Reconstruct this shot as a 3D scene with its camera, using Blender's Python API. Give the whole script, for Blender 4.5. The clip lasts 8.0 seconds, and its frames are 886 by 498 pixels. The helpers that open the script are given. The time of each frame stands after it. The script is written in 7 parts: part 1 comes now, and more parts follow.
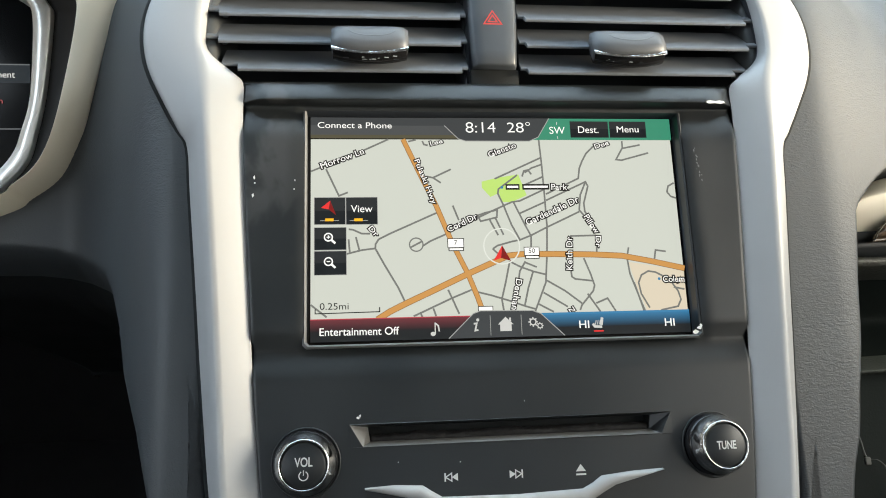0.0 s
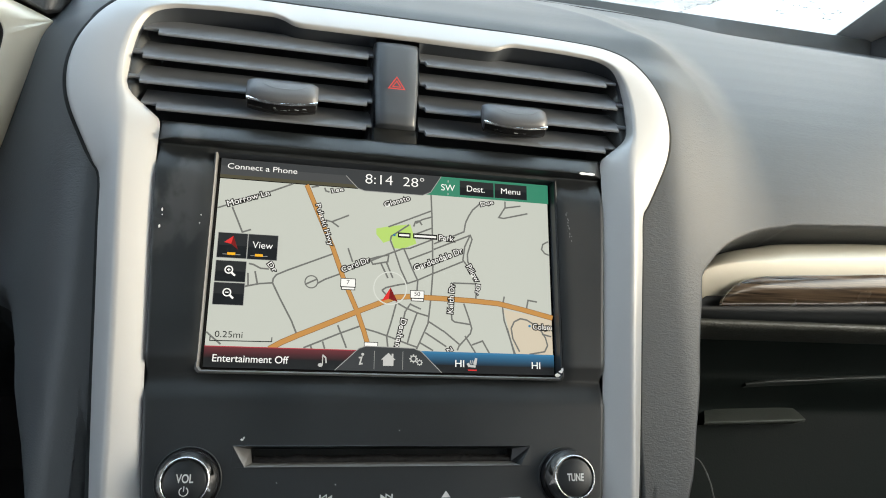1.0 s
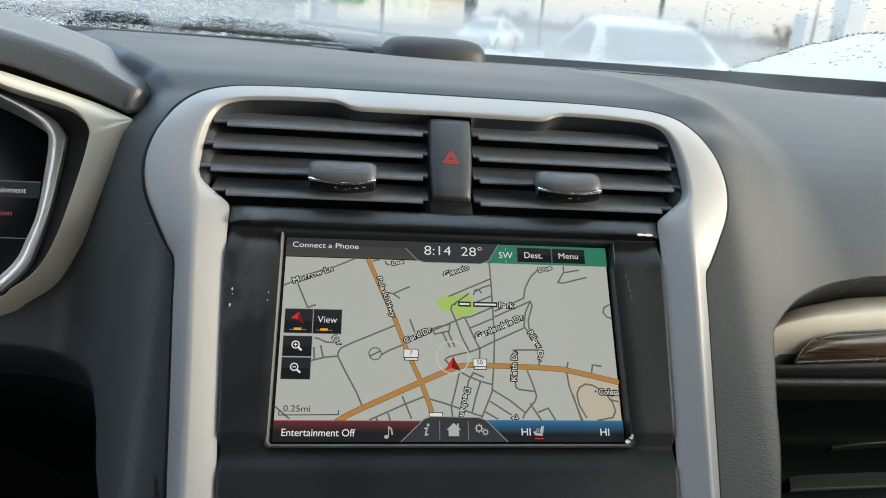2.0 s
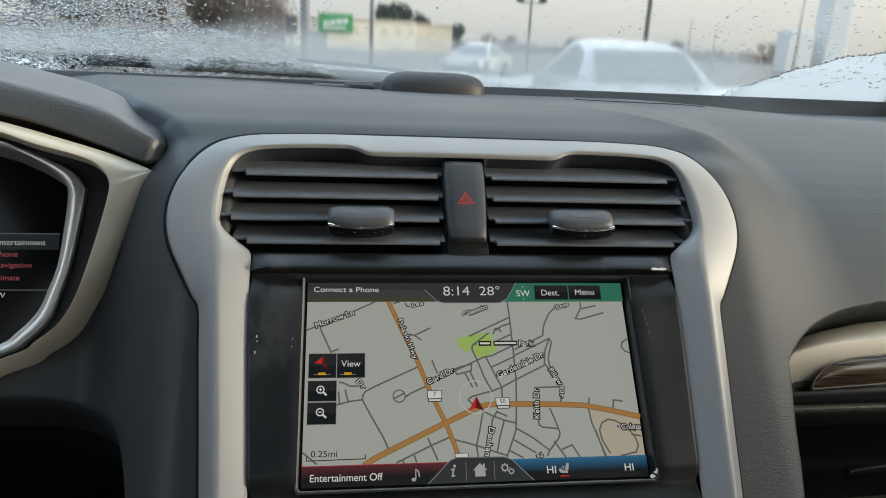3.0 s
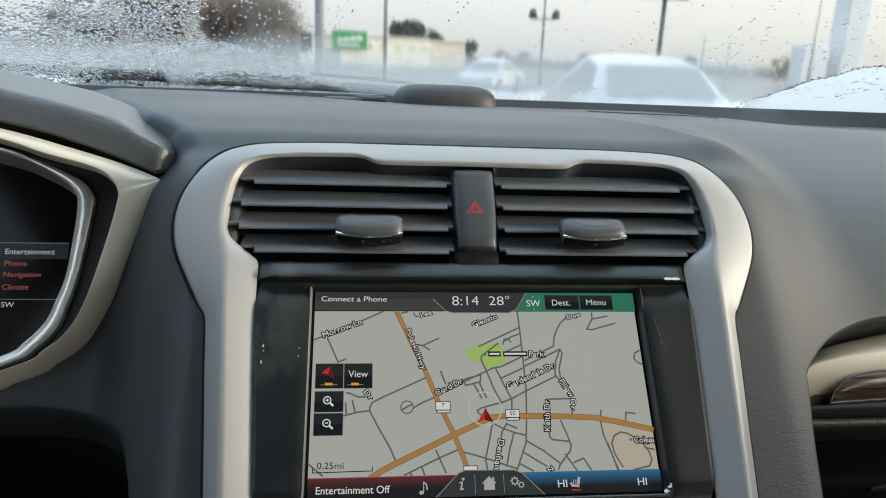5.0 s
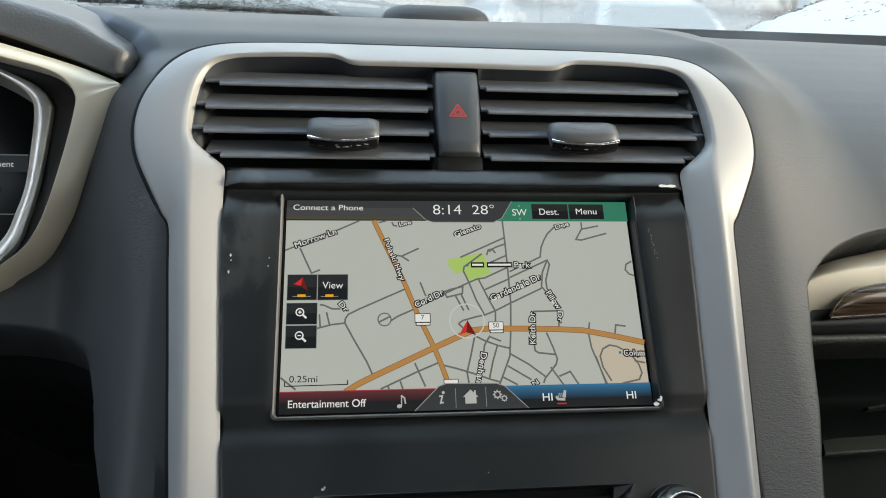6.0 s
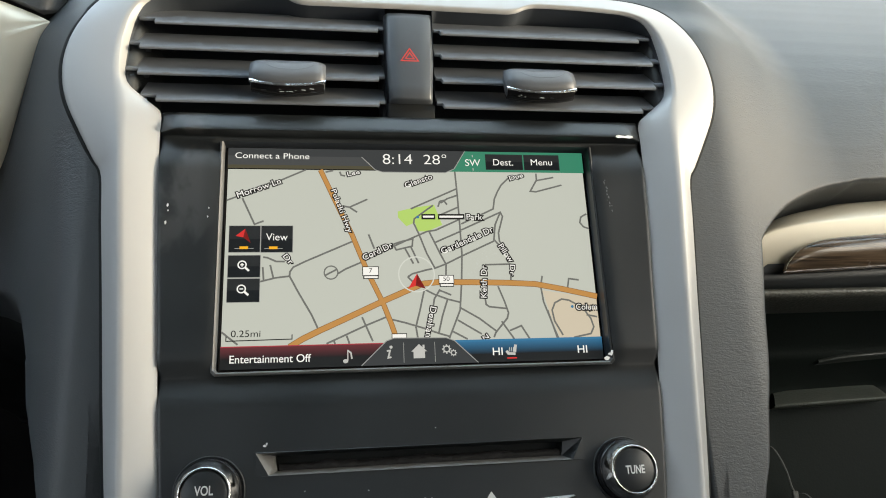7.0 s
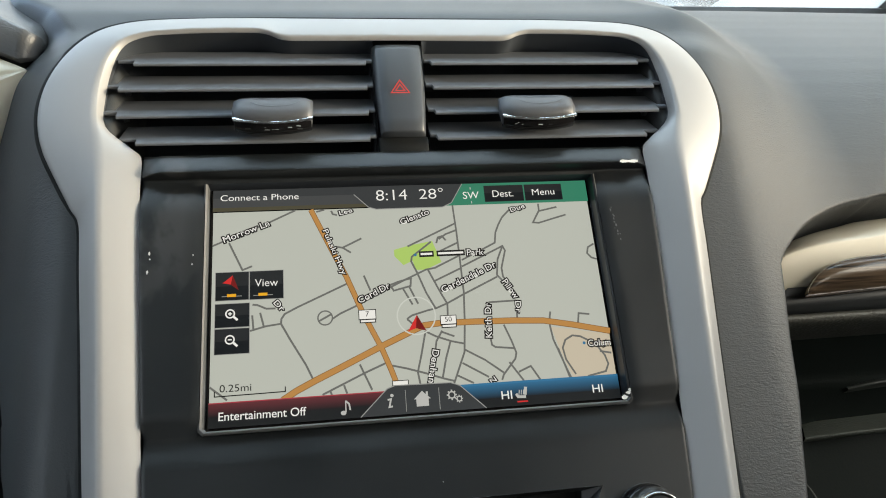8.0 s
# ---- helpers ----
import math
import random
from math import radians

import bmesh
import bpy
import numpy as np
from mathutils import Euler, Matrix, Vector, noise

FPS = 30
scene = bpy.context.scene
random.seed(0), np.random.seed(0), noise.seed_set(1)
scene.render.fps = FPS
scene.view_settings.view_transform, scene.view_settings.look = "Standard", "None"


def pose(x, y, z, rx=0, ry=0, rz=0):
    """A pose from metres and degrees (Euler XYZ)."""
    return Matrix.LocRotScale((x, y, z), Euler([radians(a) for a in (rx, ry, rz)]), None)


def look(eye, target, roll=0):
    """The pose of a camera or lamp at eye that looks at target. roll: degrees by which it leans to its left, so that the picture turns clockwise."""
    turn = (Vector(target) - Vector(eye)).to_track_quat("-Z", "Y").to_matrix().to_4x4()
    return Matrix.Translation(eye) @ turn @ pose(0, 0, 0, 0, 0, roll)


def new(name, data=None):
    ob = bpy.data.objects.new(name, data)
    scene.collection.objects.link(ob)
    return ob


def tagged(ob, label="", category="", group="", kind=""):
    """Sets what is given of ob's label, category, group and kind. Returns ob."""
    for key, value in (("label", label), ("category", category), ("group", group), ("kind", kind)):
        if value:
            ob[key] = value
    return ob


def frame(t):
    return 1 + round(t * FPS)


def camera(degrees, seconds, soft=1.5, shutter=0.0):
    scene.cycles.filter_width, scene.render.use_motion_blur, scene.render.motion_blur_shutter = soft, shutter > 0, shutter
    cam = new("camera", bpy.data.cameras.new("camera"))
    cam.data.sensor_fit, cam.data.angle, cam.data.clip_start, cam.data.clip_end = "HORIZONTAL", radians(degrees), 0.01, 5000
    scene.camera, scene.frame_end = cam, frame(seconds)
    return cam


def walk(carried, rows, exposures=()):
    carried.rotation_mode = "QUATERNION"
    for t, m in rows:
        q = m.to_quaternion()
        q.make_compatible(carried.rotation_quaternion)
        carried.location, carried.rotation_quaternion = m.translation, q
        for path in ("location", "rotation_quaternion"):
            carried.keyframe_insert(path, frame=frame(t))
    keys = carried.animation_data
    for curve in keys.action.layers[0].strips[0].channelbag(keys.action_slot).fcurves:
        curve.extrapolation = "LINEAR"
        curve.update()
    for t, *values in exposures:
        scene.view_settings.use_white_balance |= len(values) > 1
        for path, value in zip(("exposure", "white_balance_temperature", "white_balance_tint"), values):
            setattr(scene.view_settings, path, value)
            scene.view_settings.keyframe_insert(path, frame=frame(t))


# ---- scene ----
# The face of the centre stack leans back by LEANBACK degrees; its frame: x right, y into the face, z up the face,
# with the middle of the display as origin at HEIGHT above the ground.
LEANBACK, HEIGHT = 39.5, 0.92
PANEL = pose(0, 0, HEIGHT, -LEANBACK, 0, 0)
cam = camera(65.0, 8.0, soft=1.0)
# seconds, eye in the frame of the stack, yaw, pitch, roll
PATH = [
    (0, -0.0609, -0.3111, -0.0740, -6.208, 11.419, -2.071),
    (0.5, -0.0475, -0.3251, -0.0640, -8.219, 12.390, -2.523),
    (1, -0.0497, -0.3446, -0.0824, -12.674, 15.045, 0.222),
    (1.5, -0.0451, -0.3416, -0.0820, -10.314, 18.120, -0.843),
    (1.7, -0.0463, -0.3466, -0.0856, -7.951, 19.519, -0.229),
    (3, -0.0636, -0.3563, -0.0783, -8.057, 22.842, -2.681),
    (3.5, -0.0648, -0.3588, -0.0791, -7.754, 24.420, -3.021),
    (4, -0.0679, -0.3598, -0.0763, -7.887, 24.912, -3.522),
    (4.2, -0.0662, -0.3612, -0.0761, -7.703, 25.514, -3.527),
    (5.3, -0.0588, -0.3438, -0.0848, -6.735, 21.791, -1.827),
    (5.5, -0.0565, -0.3385, -0.0892, -6.537, 19.016, -2.033),
    (6, -0.0481, -0.3241, -0.0898, -6.725, 19.705, -2.358),
    (6.5, -0.0474, -0.3107, -0.0900, -7.069, 16.025, -1.623),
    (7, -0.0362, -0.3148, -0.0884, -8.955, 15.912, -2.775),
    (7.5, -0.0260, -0.3222, -0.0869, -9.300, 17.313, -4.276),
    (8, -0.0309, -0.2973, -0.0829, -8.742, 19.012, -5.254),
]


def aimed(x, y, z, yaw, pitch, roll):
    a, b = radians(yaw), radians(pitch)
    ahead = Vector((-math.sin(a) * math.cos(b), math.cos(a) * math.cos(b), math.sin(b)))
    eye = Vector((x, y, z))
    return PANEL @ look(eye, eye + ahead, roll)


# the film camera darkens as the windscreen comes into view: seconds, stops, kelvin, tint
EXPOSURES = [(0.0, 0.38, 6900, 8), (1.0, 0.20, 6900, 8), (1.6, -0.10, 6700, 8), (3.0, -0.82, 6800, 8), (4.2, -0.90, 6750, 8), (5.4, -0.42, 6650, 8), (6.4, -0.17, 6950, 8), (7.0, 0.08, 7050, 8), (8.0, -0.12, 7000, 8)]
walk(cam, [(t, aimed(*r)) for t, *r in PATH], EXPOSURES)

# ---------------------------------------------------------------- light
world = bpy.data.worlds.new("overcast_sky")
scene.world = world
world.use_nodes = True
wn = world.node_tree
sky = wn.nodes.new("ShaderNodeTexSky")
sky.sky_type, sky.sun_disc = "NISHITA", False
sky.sun_elevation, sky.sun_rotation = radians(8), radians(104)
sky.air_density, sky.dust_density, sky.ozone_density = 1.0, 5.0, 1.0
grey = wn.nodes.new("ShaderNodeHueSaturation")  # cloud takes most of the colour out of the sky
grey.inputs["Saturation"].default_value = 0.2
cloud = wn.nodes.new("ShaderNodeBackground")  # the cloud cover, four times as bright overhead as at the horizon
tone = wn.nodes.new("ShaderNodeMixRGB")  # pale at the horizon, bluer where the cloud thins overhead
tone.inputs["Color1"].default_value, tone.inputs["Color2"].default_value = (0.99, 0.995, 1.0, 1), (0.62, 0.80, 1.0, 1)
up_ = wn.nodes.new("ShaderNodeTexCoord")
rise = wn.nodes.new("ShaderNodeSeparateXYZ")
cie = wn.nodes.new("ShaderNodeMapRange")
for key, v in (("From Min", 0.0), ("From Max", 1.0), ("To Min", 1.18), ("To Max", 5.0)):
    cie.inputs[key].default_value = v
wn.links.new(up_.outputs["Generated"], rise.inputs[0])
wn.links.new(rise.outputs["Z"], cie.inputs["Value"])
high_up = wn.nodes.new("ShaderNodeMapRange")
high_up.inputs["From Min"].default_value, high_up.inputs["From Max"].default_value = 0.2, 0.85
wn.links.new(rise.outputs["Z"], high_up.inputs["Value"])
wn.links.new(high_up.outputs["Result"], tone.inputs["Fac"])
# blue away from the low sun, warm and brighter towards it
sunward = wn.nodes.new("ShaderNodeMapRange")
sunward.inputs["From Min"].default_value, sunward.inputs["From Max"].default_value = -0.55, 0.65
wn.links.new(rise.outputs["X"], sunward.inputs["Value"])
hue = wn.nodes.new("ShaderNodeMixRGB")
hue.inputs["Color1"].default_value, hue.inputs["Color2"].default_value = (0.92, 0.96, 1.02, 1), (1.05, 1.035, 1.0, 1)
wn.links.new(sunward.outputs["Result"], hue.inputs["Fac"])
tint = wn.nodes.new("ShaderNodeMixRGB")
tint.blend_type = "MULTIPLY"
tint.inputs["Fac"].default_value = 1.0
wn.links.new(tone.outputs["Color"], tint.inputs["Color1"])
wn.links.new(hue.outputs["Color"], tint.inputs["Color2"])
wn.links.new(tint.outputs["Color"], cloud.inputs["Color"])
wn.links.new(cie.outputs["Result"], cloud.inputs["Strength"])
both = wn.nodes.new("ShaderNodeAddShader")
wn.links.new(sky.outputs["Color"], grey.inputs["Color"])
wn.links.new(grey.outputs["Color"], wn.nodes["Background"].inputs["Color"])
wn.links.new(wn.nodes["Background"].outputs[0], both.inputs[0])
wn.links.new(cloud.outputs[0], both.inputs[1])
wn.links.new(both.outputs[0], wn.nodes["World Output"].inputs["Surface"])
wn.nodes["Background"].inputs["Strength"].default_value = 0.05
sun = new("sun", bpy.data.lights.new("sun", "SUN"))
sun.data.energy, sun.data.angle, sun.data.color = 5.5, radians(10), (1.0, 0.87, 0.68)
sun.matrix_world = look((0, 0, 0), (-math.sin(radians(104)) * math.cos(radians(8)), -math.cos(radians(104)) * math.cos(radians(8)), -math.sin(radians(8))))


def window_light(name, at, target, wide, high, watts, color):
    """The sky's light in a window's opening."""
    lamp = new(name, bpy.data.lights.new(name, "AREA"))
    lamp.data.shape, lamp.data.size, lamp.data.size_y, lamp.data.energy, lamp.data.color = "RECTANGLE", wide, high, watts, color
    lamp.matrix_world = look(at, target)


window_light("passenger_window_sky", (0.74, -0.14, 1.27), (0.0, 0.05, 1.02), 0.72, 0.28, 2.9, (1.0, 0.88, 0.70))
window_light("rear_window_sky", (0.70, -0.80, 1.25), (0.0, 0.05, 1.0), 0.22, 0.28, 0.6, (1.0, 0.92, 0.80))
window_light("driver_window_sky", (-0.70, 0.44, 1.20), (-0.05, 0.30, 1.02), 0.44, 0.16, 1.2, (0.26, 0.54, 1.0))


# ---------------------------------------------------------------- materials
def mat(name, base, rough=0.5, metal=0.0, grain=0.0, grain_scale=900.0, vary=0.12, vary_scale=14.0, spec=0.5, coat=0.0, leather=0.0):
    m = bpy.data.materials.new(name)
    m.use_nodes = True
    nt = m.node_tree
    b = nt.nodes["Principled BSDF"]
    b.inputs["Base Color"].default_value = (*base, 1)
    b.inputs["Roughness"].default_value = rough
    b.inputs["Metallic"].default_value = metal
    b.inputs["Specular IOR Level"].default_value = spec
    b.inputs["Coat Weight"].default_value = coat
    tc = nt.nodes.new("ShaderNodeTexCoord")
    if vary:
        n = nt.nodes.new("ShaderNodeTexNoise")
        n.inputs["Scale"].default_value, n.inputs["Detail"].default_value = vary_scale, 6
        nt.links.new(tc.outputs["Object"], n.inputs["Vector"])
        ramp = nt.nodes.new("ShaderNodeMapRange")
        ramp.inputs["From Min"].default_value, ramp.inputs["From Max"].default_value = 0.3, 0.7
        ramp.inputs["To Min"].default_value, ramp.inputs["To Max"].default_value = 1 - vary, 1 + vary
        nt.links.new(n.outputs["Fac"], ramp.inputs["Value"])
        mul = nt.nodes.new("ShaderNodeVectorMath")
        mul.operation = "SCALE"
        mul.inputs[0].default_value = base
        nt.links.new(ramp.outputs["Result"], mul.inputs["Scale"])
        nt.links.new(mul.outputs["Vector"], b.inputs["Base Color"])
        rr = nt.nodes.new("ShaderNodeMapRange")
        rr.inputs["From Min"].default_value, rr.inputs["From Max"].default_value = 0.3, 0.7
        rr.inputs["To Min"].default_value, rr.inputs["To Max"].default_value = max(0.02, rough * (1 - vary)), min(1, rough * (1 + vary))
        nt.links.new(n.outputs["Fac"], rr.inputs["Value"])
        nt.links.new(rr.outputs["Result"], b.inputs["Roughness"])
    if grain or leather:
        bump = nt.nodes.new("ShaderNodeBump")
        bump.inputs["Distance"].default_value = 0.0006
        if leather:
            v = nt.nodes.new("ShaderNodeTexVoronoi")
            v.feature = "DISTANCE_TO_EDGE"
            v.inputs["Scale"].default_value = grain_scale
            wob = nt.nodes.new("ShaderNodeTexNoise")
            wob.inputs["Scale"].default_value = grain_scale * 0.35
            nt.links.new(tc.outputs["Object"], wob.inputs["Vector"])
            mix = nt.nodes.new("ShaderNodeVectorMath")
            mix.operation = "MULTIPLY_ADD"
            nt.links.new(wob.outputs["Color"], mix.inputs[0])
            mix.inputs[1].default_value = (0.004, 0.004, 0.004)
            nt.links.new(tc.outputs["Object"], mix.inputs[2])
            nt.links.new(mix.outputs["Vector"], v.inputs["Vector"])
            nt.links.new(v.outputs["Distance"], bump.inputs["Height"])
            bump.inputs["Strength"].default_value = leather
        else:
            g = nt.nodes.new("ShaderNodeTexNoise")
            g.inputs["Scale"].default_value, g.inputs["Detail"].default_value = grain_scale, 3
            nt.links.new(tc.outputs["Object"], g.inputs["Vector"])
            nt.links.new(g.outputs["Fac"], bump.inputs["Height"])
            bump.inputs["Strength"].default_value = grain
        nt.links.new(bump.outputs["Normal"], b.inputs["Normal"])
    return m


def glow(name, color, strength=1.0, vary=0.0):
    """A lit patch of a display."""
    m = bpy.data.materials.new(name)
    m.use_nodes = True
    b = m.node_tree.nodes["Principled BSDF"]
    b.inputs["Base Color"].default_value = (0.01, 0.01, 0.01, 1)
    b.inputs["Roughness"].default_value = 0.25
    b.inputs["Specular IOR Level"].default_value = 0.2
    b.inputs["Emission Color"].default_value = (*color, 1)
    b.inputs["Emission Strength"].default_value = strength
    return m




def glow_ramp(name, low, high, z0, z1):
    """A lit patch of a display that shades from one colour at height z0 (mm) to another at z1."""
    m = glow(name, low)
    nt = m.node_tree
    tc = nt.nodes.new("ShaderNodeTexCoord")
    sep = nt.nodes.new("ShaderNodeSeparateXYZ")
    fac = nt.nodes.new("ShaderNodeMapRange")
    fac.inputs["From Min"].default_value, fac.inputs["From Max"].default_value = z0 / 1000, z1 / 1000
    mix = nt.nodes.new("ShaderNodeMixRGB")
    mix.inputs["Color1"].default_value, mix.inputs["Color2"].default_value = (*low, 1), (*high, 1)
    nt.links.new(tc.outputs["Object"], sep.inputs[0])
    nt.links.new(sep.outputs["Z"], fac.inputs["Value"])
    nt.links.new(fac.outputs["Result"], mix.inputs["Fac"])
    nt.links.new(mix.outputs["Color"], nt.nodes["Principled BSDF"].inputs["Emission Color"])
    return m


DASH = mat("dash_vinyl", (0.0430, 0.0490, 0.0540), 0.48, leather=0.18, grain_scale=760, vary=0.06, vary_scale=9, spec=0.55)
HOODVINYL = mat("hood_vinyl", (0.078, 0.083, 0.086), 0.40, spec=1.0, leather=0.36, grain_scale=400, vary=0.10, vary_scale=12)
SATIN = mat("satin_silver_paint", (0.40, 0.405, 0.408), 0.52, metal=0.3, grain=0.015, grain_scale=2500, vary=0.03)
CHAMPAGNE = mat("champagne_satin_paint", (0.76, 0.70, 0.57), 0.42, metal=0.15, grain=0.015, grain_scale=2500, vary=0.03)
BEZEL = mat("black_satin_plastic", (0.0125, 0.0155, 0.0175), 0.40, grain=0.02, grain_scale=1800, vary=0.14, vary_scale=22, spec=0.55)
VENT = mat("vent_black_plastic", (0.135, 0.150, 0.170), 0.42, grain=0.04, grain_scale=1600, vary=0.06)
HOUSING = mat("vent_housing_black", (0.046, 0.055, 0.068), 0.6, vary=0.1)
BUTTON = mat("soft_black_button", (0.090, 0.097, 0.108), 0.42, grain=0.03, grain_scale=2200, vary=0.05)
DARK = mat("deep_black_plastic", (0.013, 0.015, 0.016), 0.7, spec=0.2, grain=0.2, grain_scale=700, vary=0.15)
CHROME = mat("chrome", (0.74, 0.74, 0.75), 0.07, metal=1.0, vary=0.05)
WORNCHROME = mat("worn_chrome", (0.72, 0.72, 0.72), 0.12, metal=1.0, vary=0.6, vary_scale=160, grain=0.5, grain_scale=260)
EDGE = mat("bright_frame_edge", (0.14, 0.145, 0.15), 0.45, metal=0.2, vary=0.10, vary_scale=60)
SCUFF = mat("worn_white_plastic", (0.80, 0.80, 0.78), 0.7, vary=0.15, vary_scale=300)
INLAY = mat("dark_wood_gloss", (0.036, 0.027, 0.020), 0.20, vary=0.5, vary_scale=40, coat=0.2)


def grained(m, dark, pale):
    """Long streaks along x: a beige reflection painted into the wood's colour."""
    nt = m.node_tree
    tc = nt.nodes.new("ShaderNodeTexCoord")
    long_ = nt.nodes.new("ShaderNodeMapping")
    long_.inputs["Scale"].default_value = (9, 300, 300)
    nt.links.new(tc.outputs["Object"], long_.inputs["Vector"])
    n = nt.nodes.new("ShaderNodeTexNoise")
    n.inputs["Scale"].default_value, n.inputs["Detail"].default_value, n.inputs["Distortion"].default_value = 1.0, 4, 0.6
    nt.links.new(long_.outputs["Vector"], n.inputs["Vector"])
    ramp = nt.nodes.new("ShaderNodeValToRGB")
    ramp.color_ramp.elements[0].position, ramp.color_ramp.elements[0].color = 0.38, (*dark, 1)
    ramp.color_ramp.elements[1].position, ramp.color_ramp.elements[1].color = 0.68, (*pale, 1)
    nt.links.new(n.outputs["Fac"], ramp.inputs["Fac"])
    nt.links.new(ramp.outputs["Color"], nt.nodes["Principled BSDF"].inputs["Base Color"])


# the pale streaks imitate the seat side mirrored in the gloss
grained(INLAY, (0.022, 0.016, 0.012), (0.20, 0.135, 0.085))
PRINT = mat("white_print", (0.62, 0.63, 0.62), 0.6, vary=0.05)
REDPRINT = mat("red_print", (0.68, 0.06, 0.05), 0.6, vary=0.05)



def wrinkled(m, spots):
    """Adds shallow creases to a vinyl round some places; spots: x, z and reach."""
    nt = m.node_tree
    b = nt.nodes["Principled BSDF"]
    tc = nt.nodes.new("ShaderNodeTexCoord")
    total = None
    for x, z, reach in spots:
        flat_ = nt.nodes.new("ShaderNodeVectorMath")
        flat_.operation = "MULTIPLY_ADD"
        nt.links.new(tc.outputs["Object"], flat_.inputs[0])
        flat_.inputs[1].default_value = (1, 0, 0.7)
        flat_.inputs[2].default_value = (-x, 0, -0.7 * z)
        far = nt.nodes.new("ShaderNodeVectorMath")
        far.operation = "LENGTH"
        nt.links.new(flat_.outputs["Vector"], far.inputs[0])
        fade = nt.nodes.new("ShaderNodeMapRange")
        fade.interpolation_type = "SMOOTHSTEP"
        for key, v in (("From Min", 0.0), ("From Max", reach), ("To Min", 1.0), ("To Max", 0.0)):
            fade.inputs[key].default_value = v
        nt.links.new(far.outputs["Value"], fade.inputs["Value"])
        if total is None:
            total = fade.outputs["Result"]
        else:
            add = nt.nodes.new("ShaderNodeMath")
            add.operation = "ADD"
            nt.links.new(total, add.inputs[0])
            nt.links.new(fade.outputs["Result"], add.inputs[1])
            total = add.outputs[0]
    turn = nt.nodes.new("ShaderNodeMapping")
    turn.inputs["Rotation"].default_value = (0, 0.22, 0)
    turn.inputs["Scale"].default_value = (1, 1, 3.0)
    nt.links.new(tc.outputs["Object"], turn.inputs["Vector"])
    n = nt.nodes.new("ShaderNodeTexNoise")
    n.inputs["Scale"].default_value, n.inputs["Detail"].default_value, n.inputs["Distortion"].default_value = 240, 3, 1.2
    nt.links.new(turn.outputs["Vector"], n.inputs["Vector"])
    mul = nt.nodes.new("ShaderNodeMath")
    mul.operation = "MULTIPLY"
    nt.links.new(n.outputs["Fac"], mul.inputs[0])
    nt.links.new(total, mul.inputs[1])
    bump = nt.nodes.new("ShaderNodeBump")
    bump.inputs["Strength"].default_value, bump.inputs["Distance"].default_value = 0.28, 0.0012
    nt.links.new(mul.outputs[0], bump.inputs["Height"])
    nt.links.new(b.inputs["Normal"].links[0].from_socket, bump.inputs["Normal"])
    nt.links.new(bump.outputs["Normal"], b.inputs["Normal"])


wrinkled(DASH, ((-0.158, 0.052, 0.020), (-0.150, 0.020, 0.022), (0.29, 0.085, 0.09), (0.20, 0.10, 0.06), (0.160, 0.045, 0.055), (0.158, -0.02, 0.055), (0.155, -0.09, 0.06), (0.38, 0.09, 0.09)))


def smudged(m):
    """Wipe marks and dried drips on the black bezel beside the display."""
    nt = m.node_tree
    b = nt.nodes["Principled BSDF"]
    tc = nt.nodes.new("ShaderNodeTexCoord")
    sep = nt.nodes.new("ShaderNodeSeparateXYZ")
    nt.links.new(tc.outputs["Object"], sep.inputs[0])
    side = nt.nodes.new("ShaderNodeMapRange")
    for key, v in (("From Min", -0.088), ("From Max", -0.098), ("To Min", 0.0), ("To Max", 1.0)):
        side.inputs[key].default_value = v
    nt.links.new(sep.outputs["X"], side.inputs["Value"])
    tall = nt.nodes.new("ShaderNodeMapRange")
    for key, v in (("From Min", -0.035), ("From Max", 0.03), ("To Min", 0.0), ("To Max", 1.0)):
        tall.inputs[key].default_value = v
    nt.links.new(sep.outputs["Z"], tall.inputs["Value"])
    turn = nt.nodes.new("ShaderNodeMapping")
    turn.inputs["Scale"].default_value = (1.0, 1.0, 0.7)
    nt.links.new(tc.outputs["Object"], turn.inputs["Vector"])
    n = nt.nodes.new("ShaderNodeTexNoise")
    n.inputs["Scale"].default_value, n.inputs["Detail"].default_value, n.inputs["Distortion"].default_value = 60, 3, 0.2
    nt.links.new(turn.outputs["Vector"], n.inputs["Vector"])
    spot = nt.nodes.new("ShaderNodeMapRange")
    spot.interpolation_type = "SMOOTHSTEP"
    for key, v in (("From Min", 0.46), ("From Max", 0.60), ("To Min", 0.0), ("To Max", 0.035)):
        spot.inputs[key].default_value = v
    nt.links.new(n.outputs["Fac"], spot.inputs["Value"])
    k1, k2 = nt.nodes.new("ShaderNodeMath"), nt.nodes.new("ShaderNodeMath")
    k1.operation = k2.operation = "MULTIPLY"
    nt.links.new(side.outputs["Result"], k1.inputs[0])
    nt.links.new(tall.outputs["Result"], k1.inputs[1])
    nt.links.new(k1.outputs[0], k2.inputs[0])
    nt.links.new(spot.outputs["Result"], k2.inputs[1])
    mix = nt.nodes.new("ShaderNodeMixRGB")
    mix.blend_type = "ADD"
    mix.inputs["Fac"].default_value = 1.0
    nt.links.new(b.inputs["Base Color"].links[0].from_socket, mix.inputs["Color1"])
    nt.links.new(k2.outputs[0], mix.inputs["Color2"])
    nt.links.new(mix.outputs["Color"], b.inputs["Base Color"])


smudged(BEZEL)


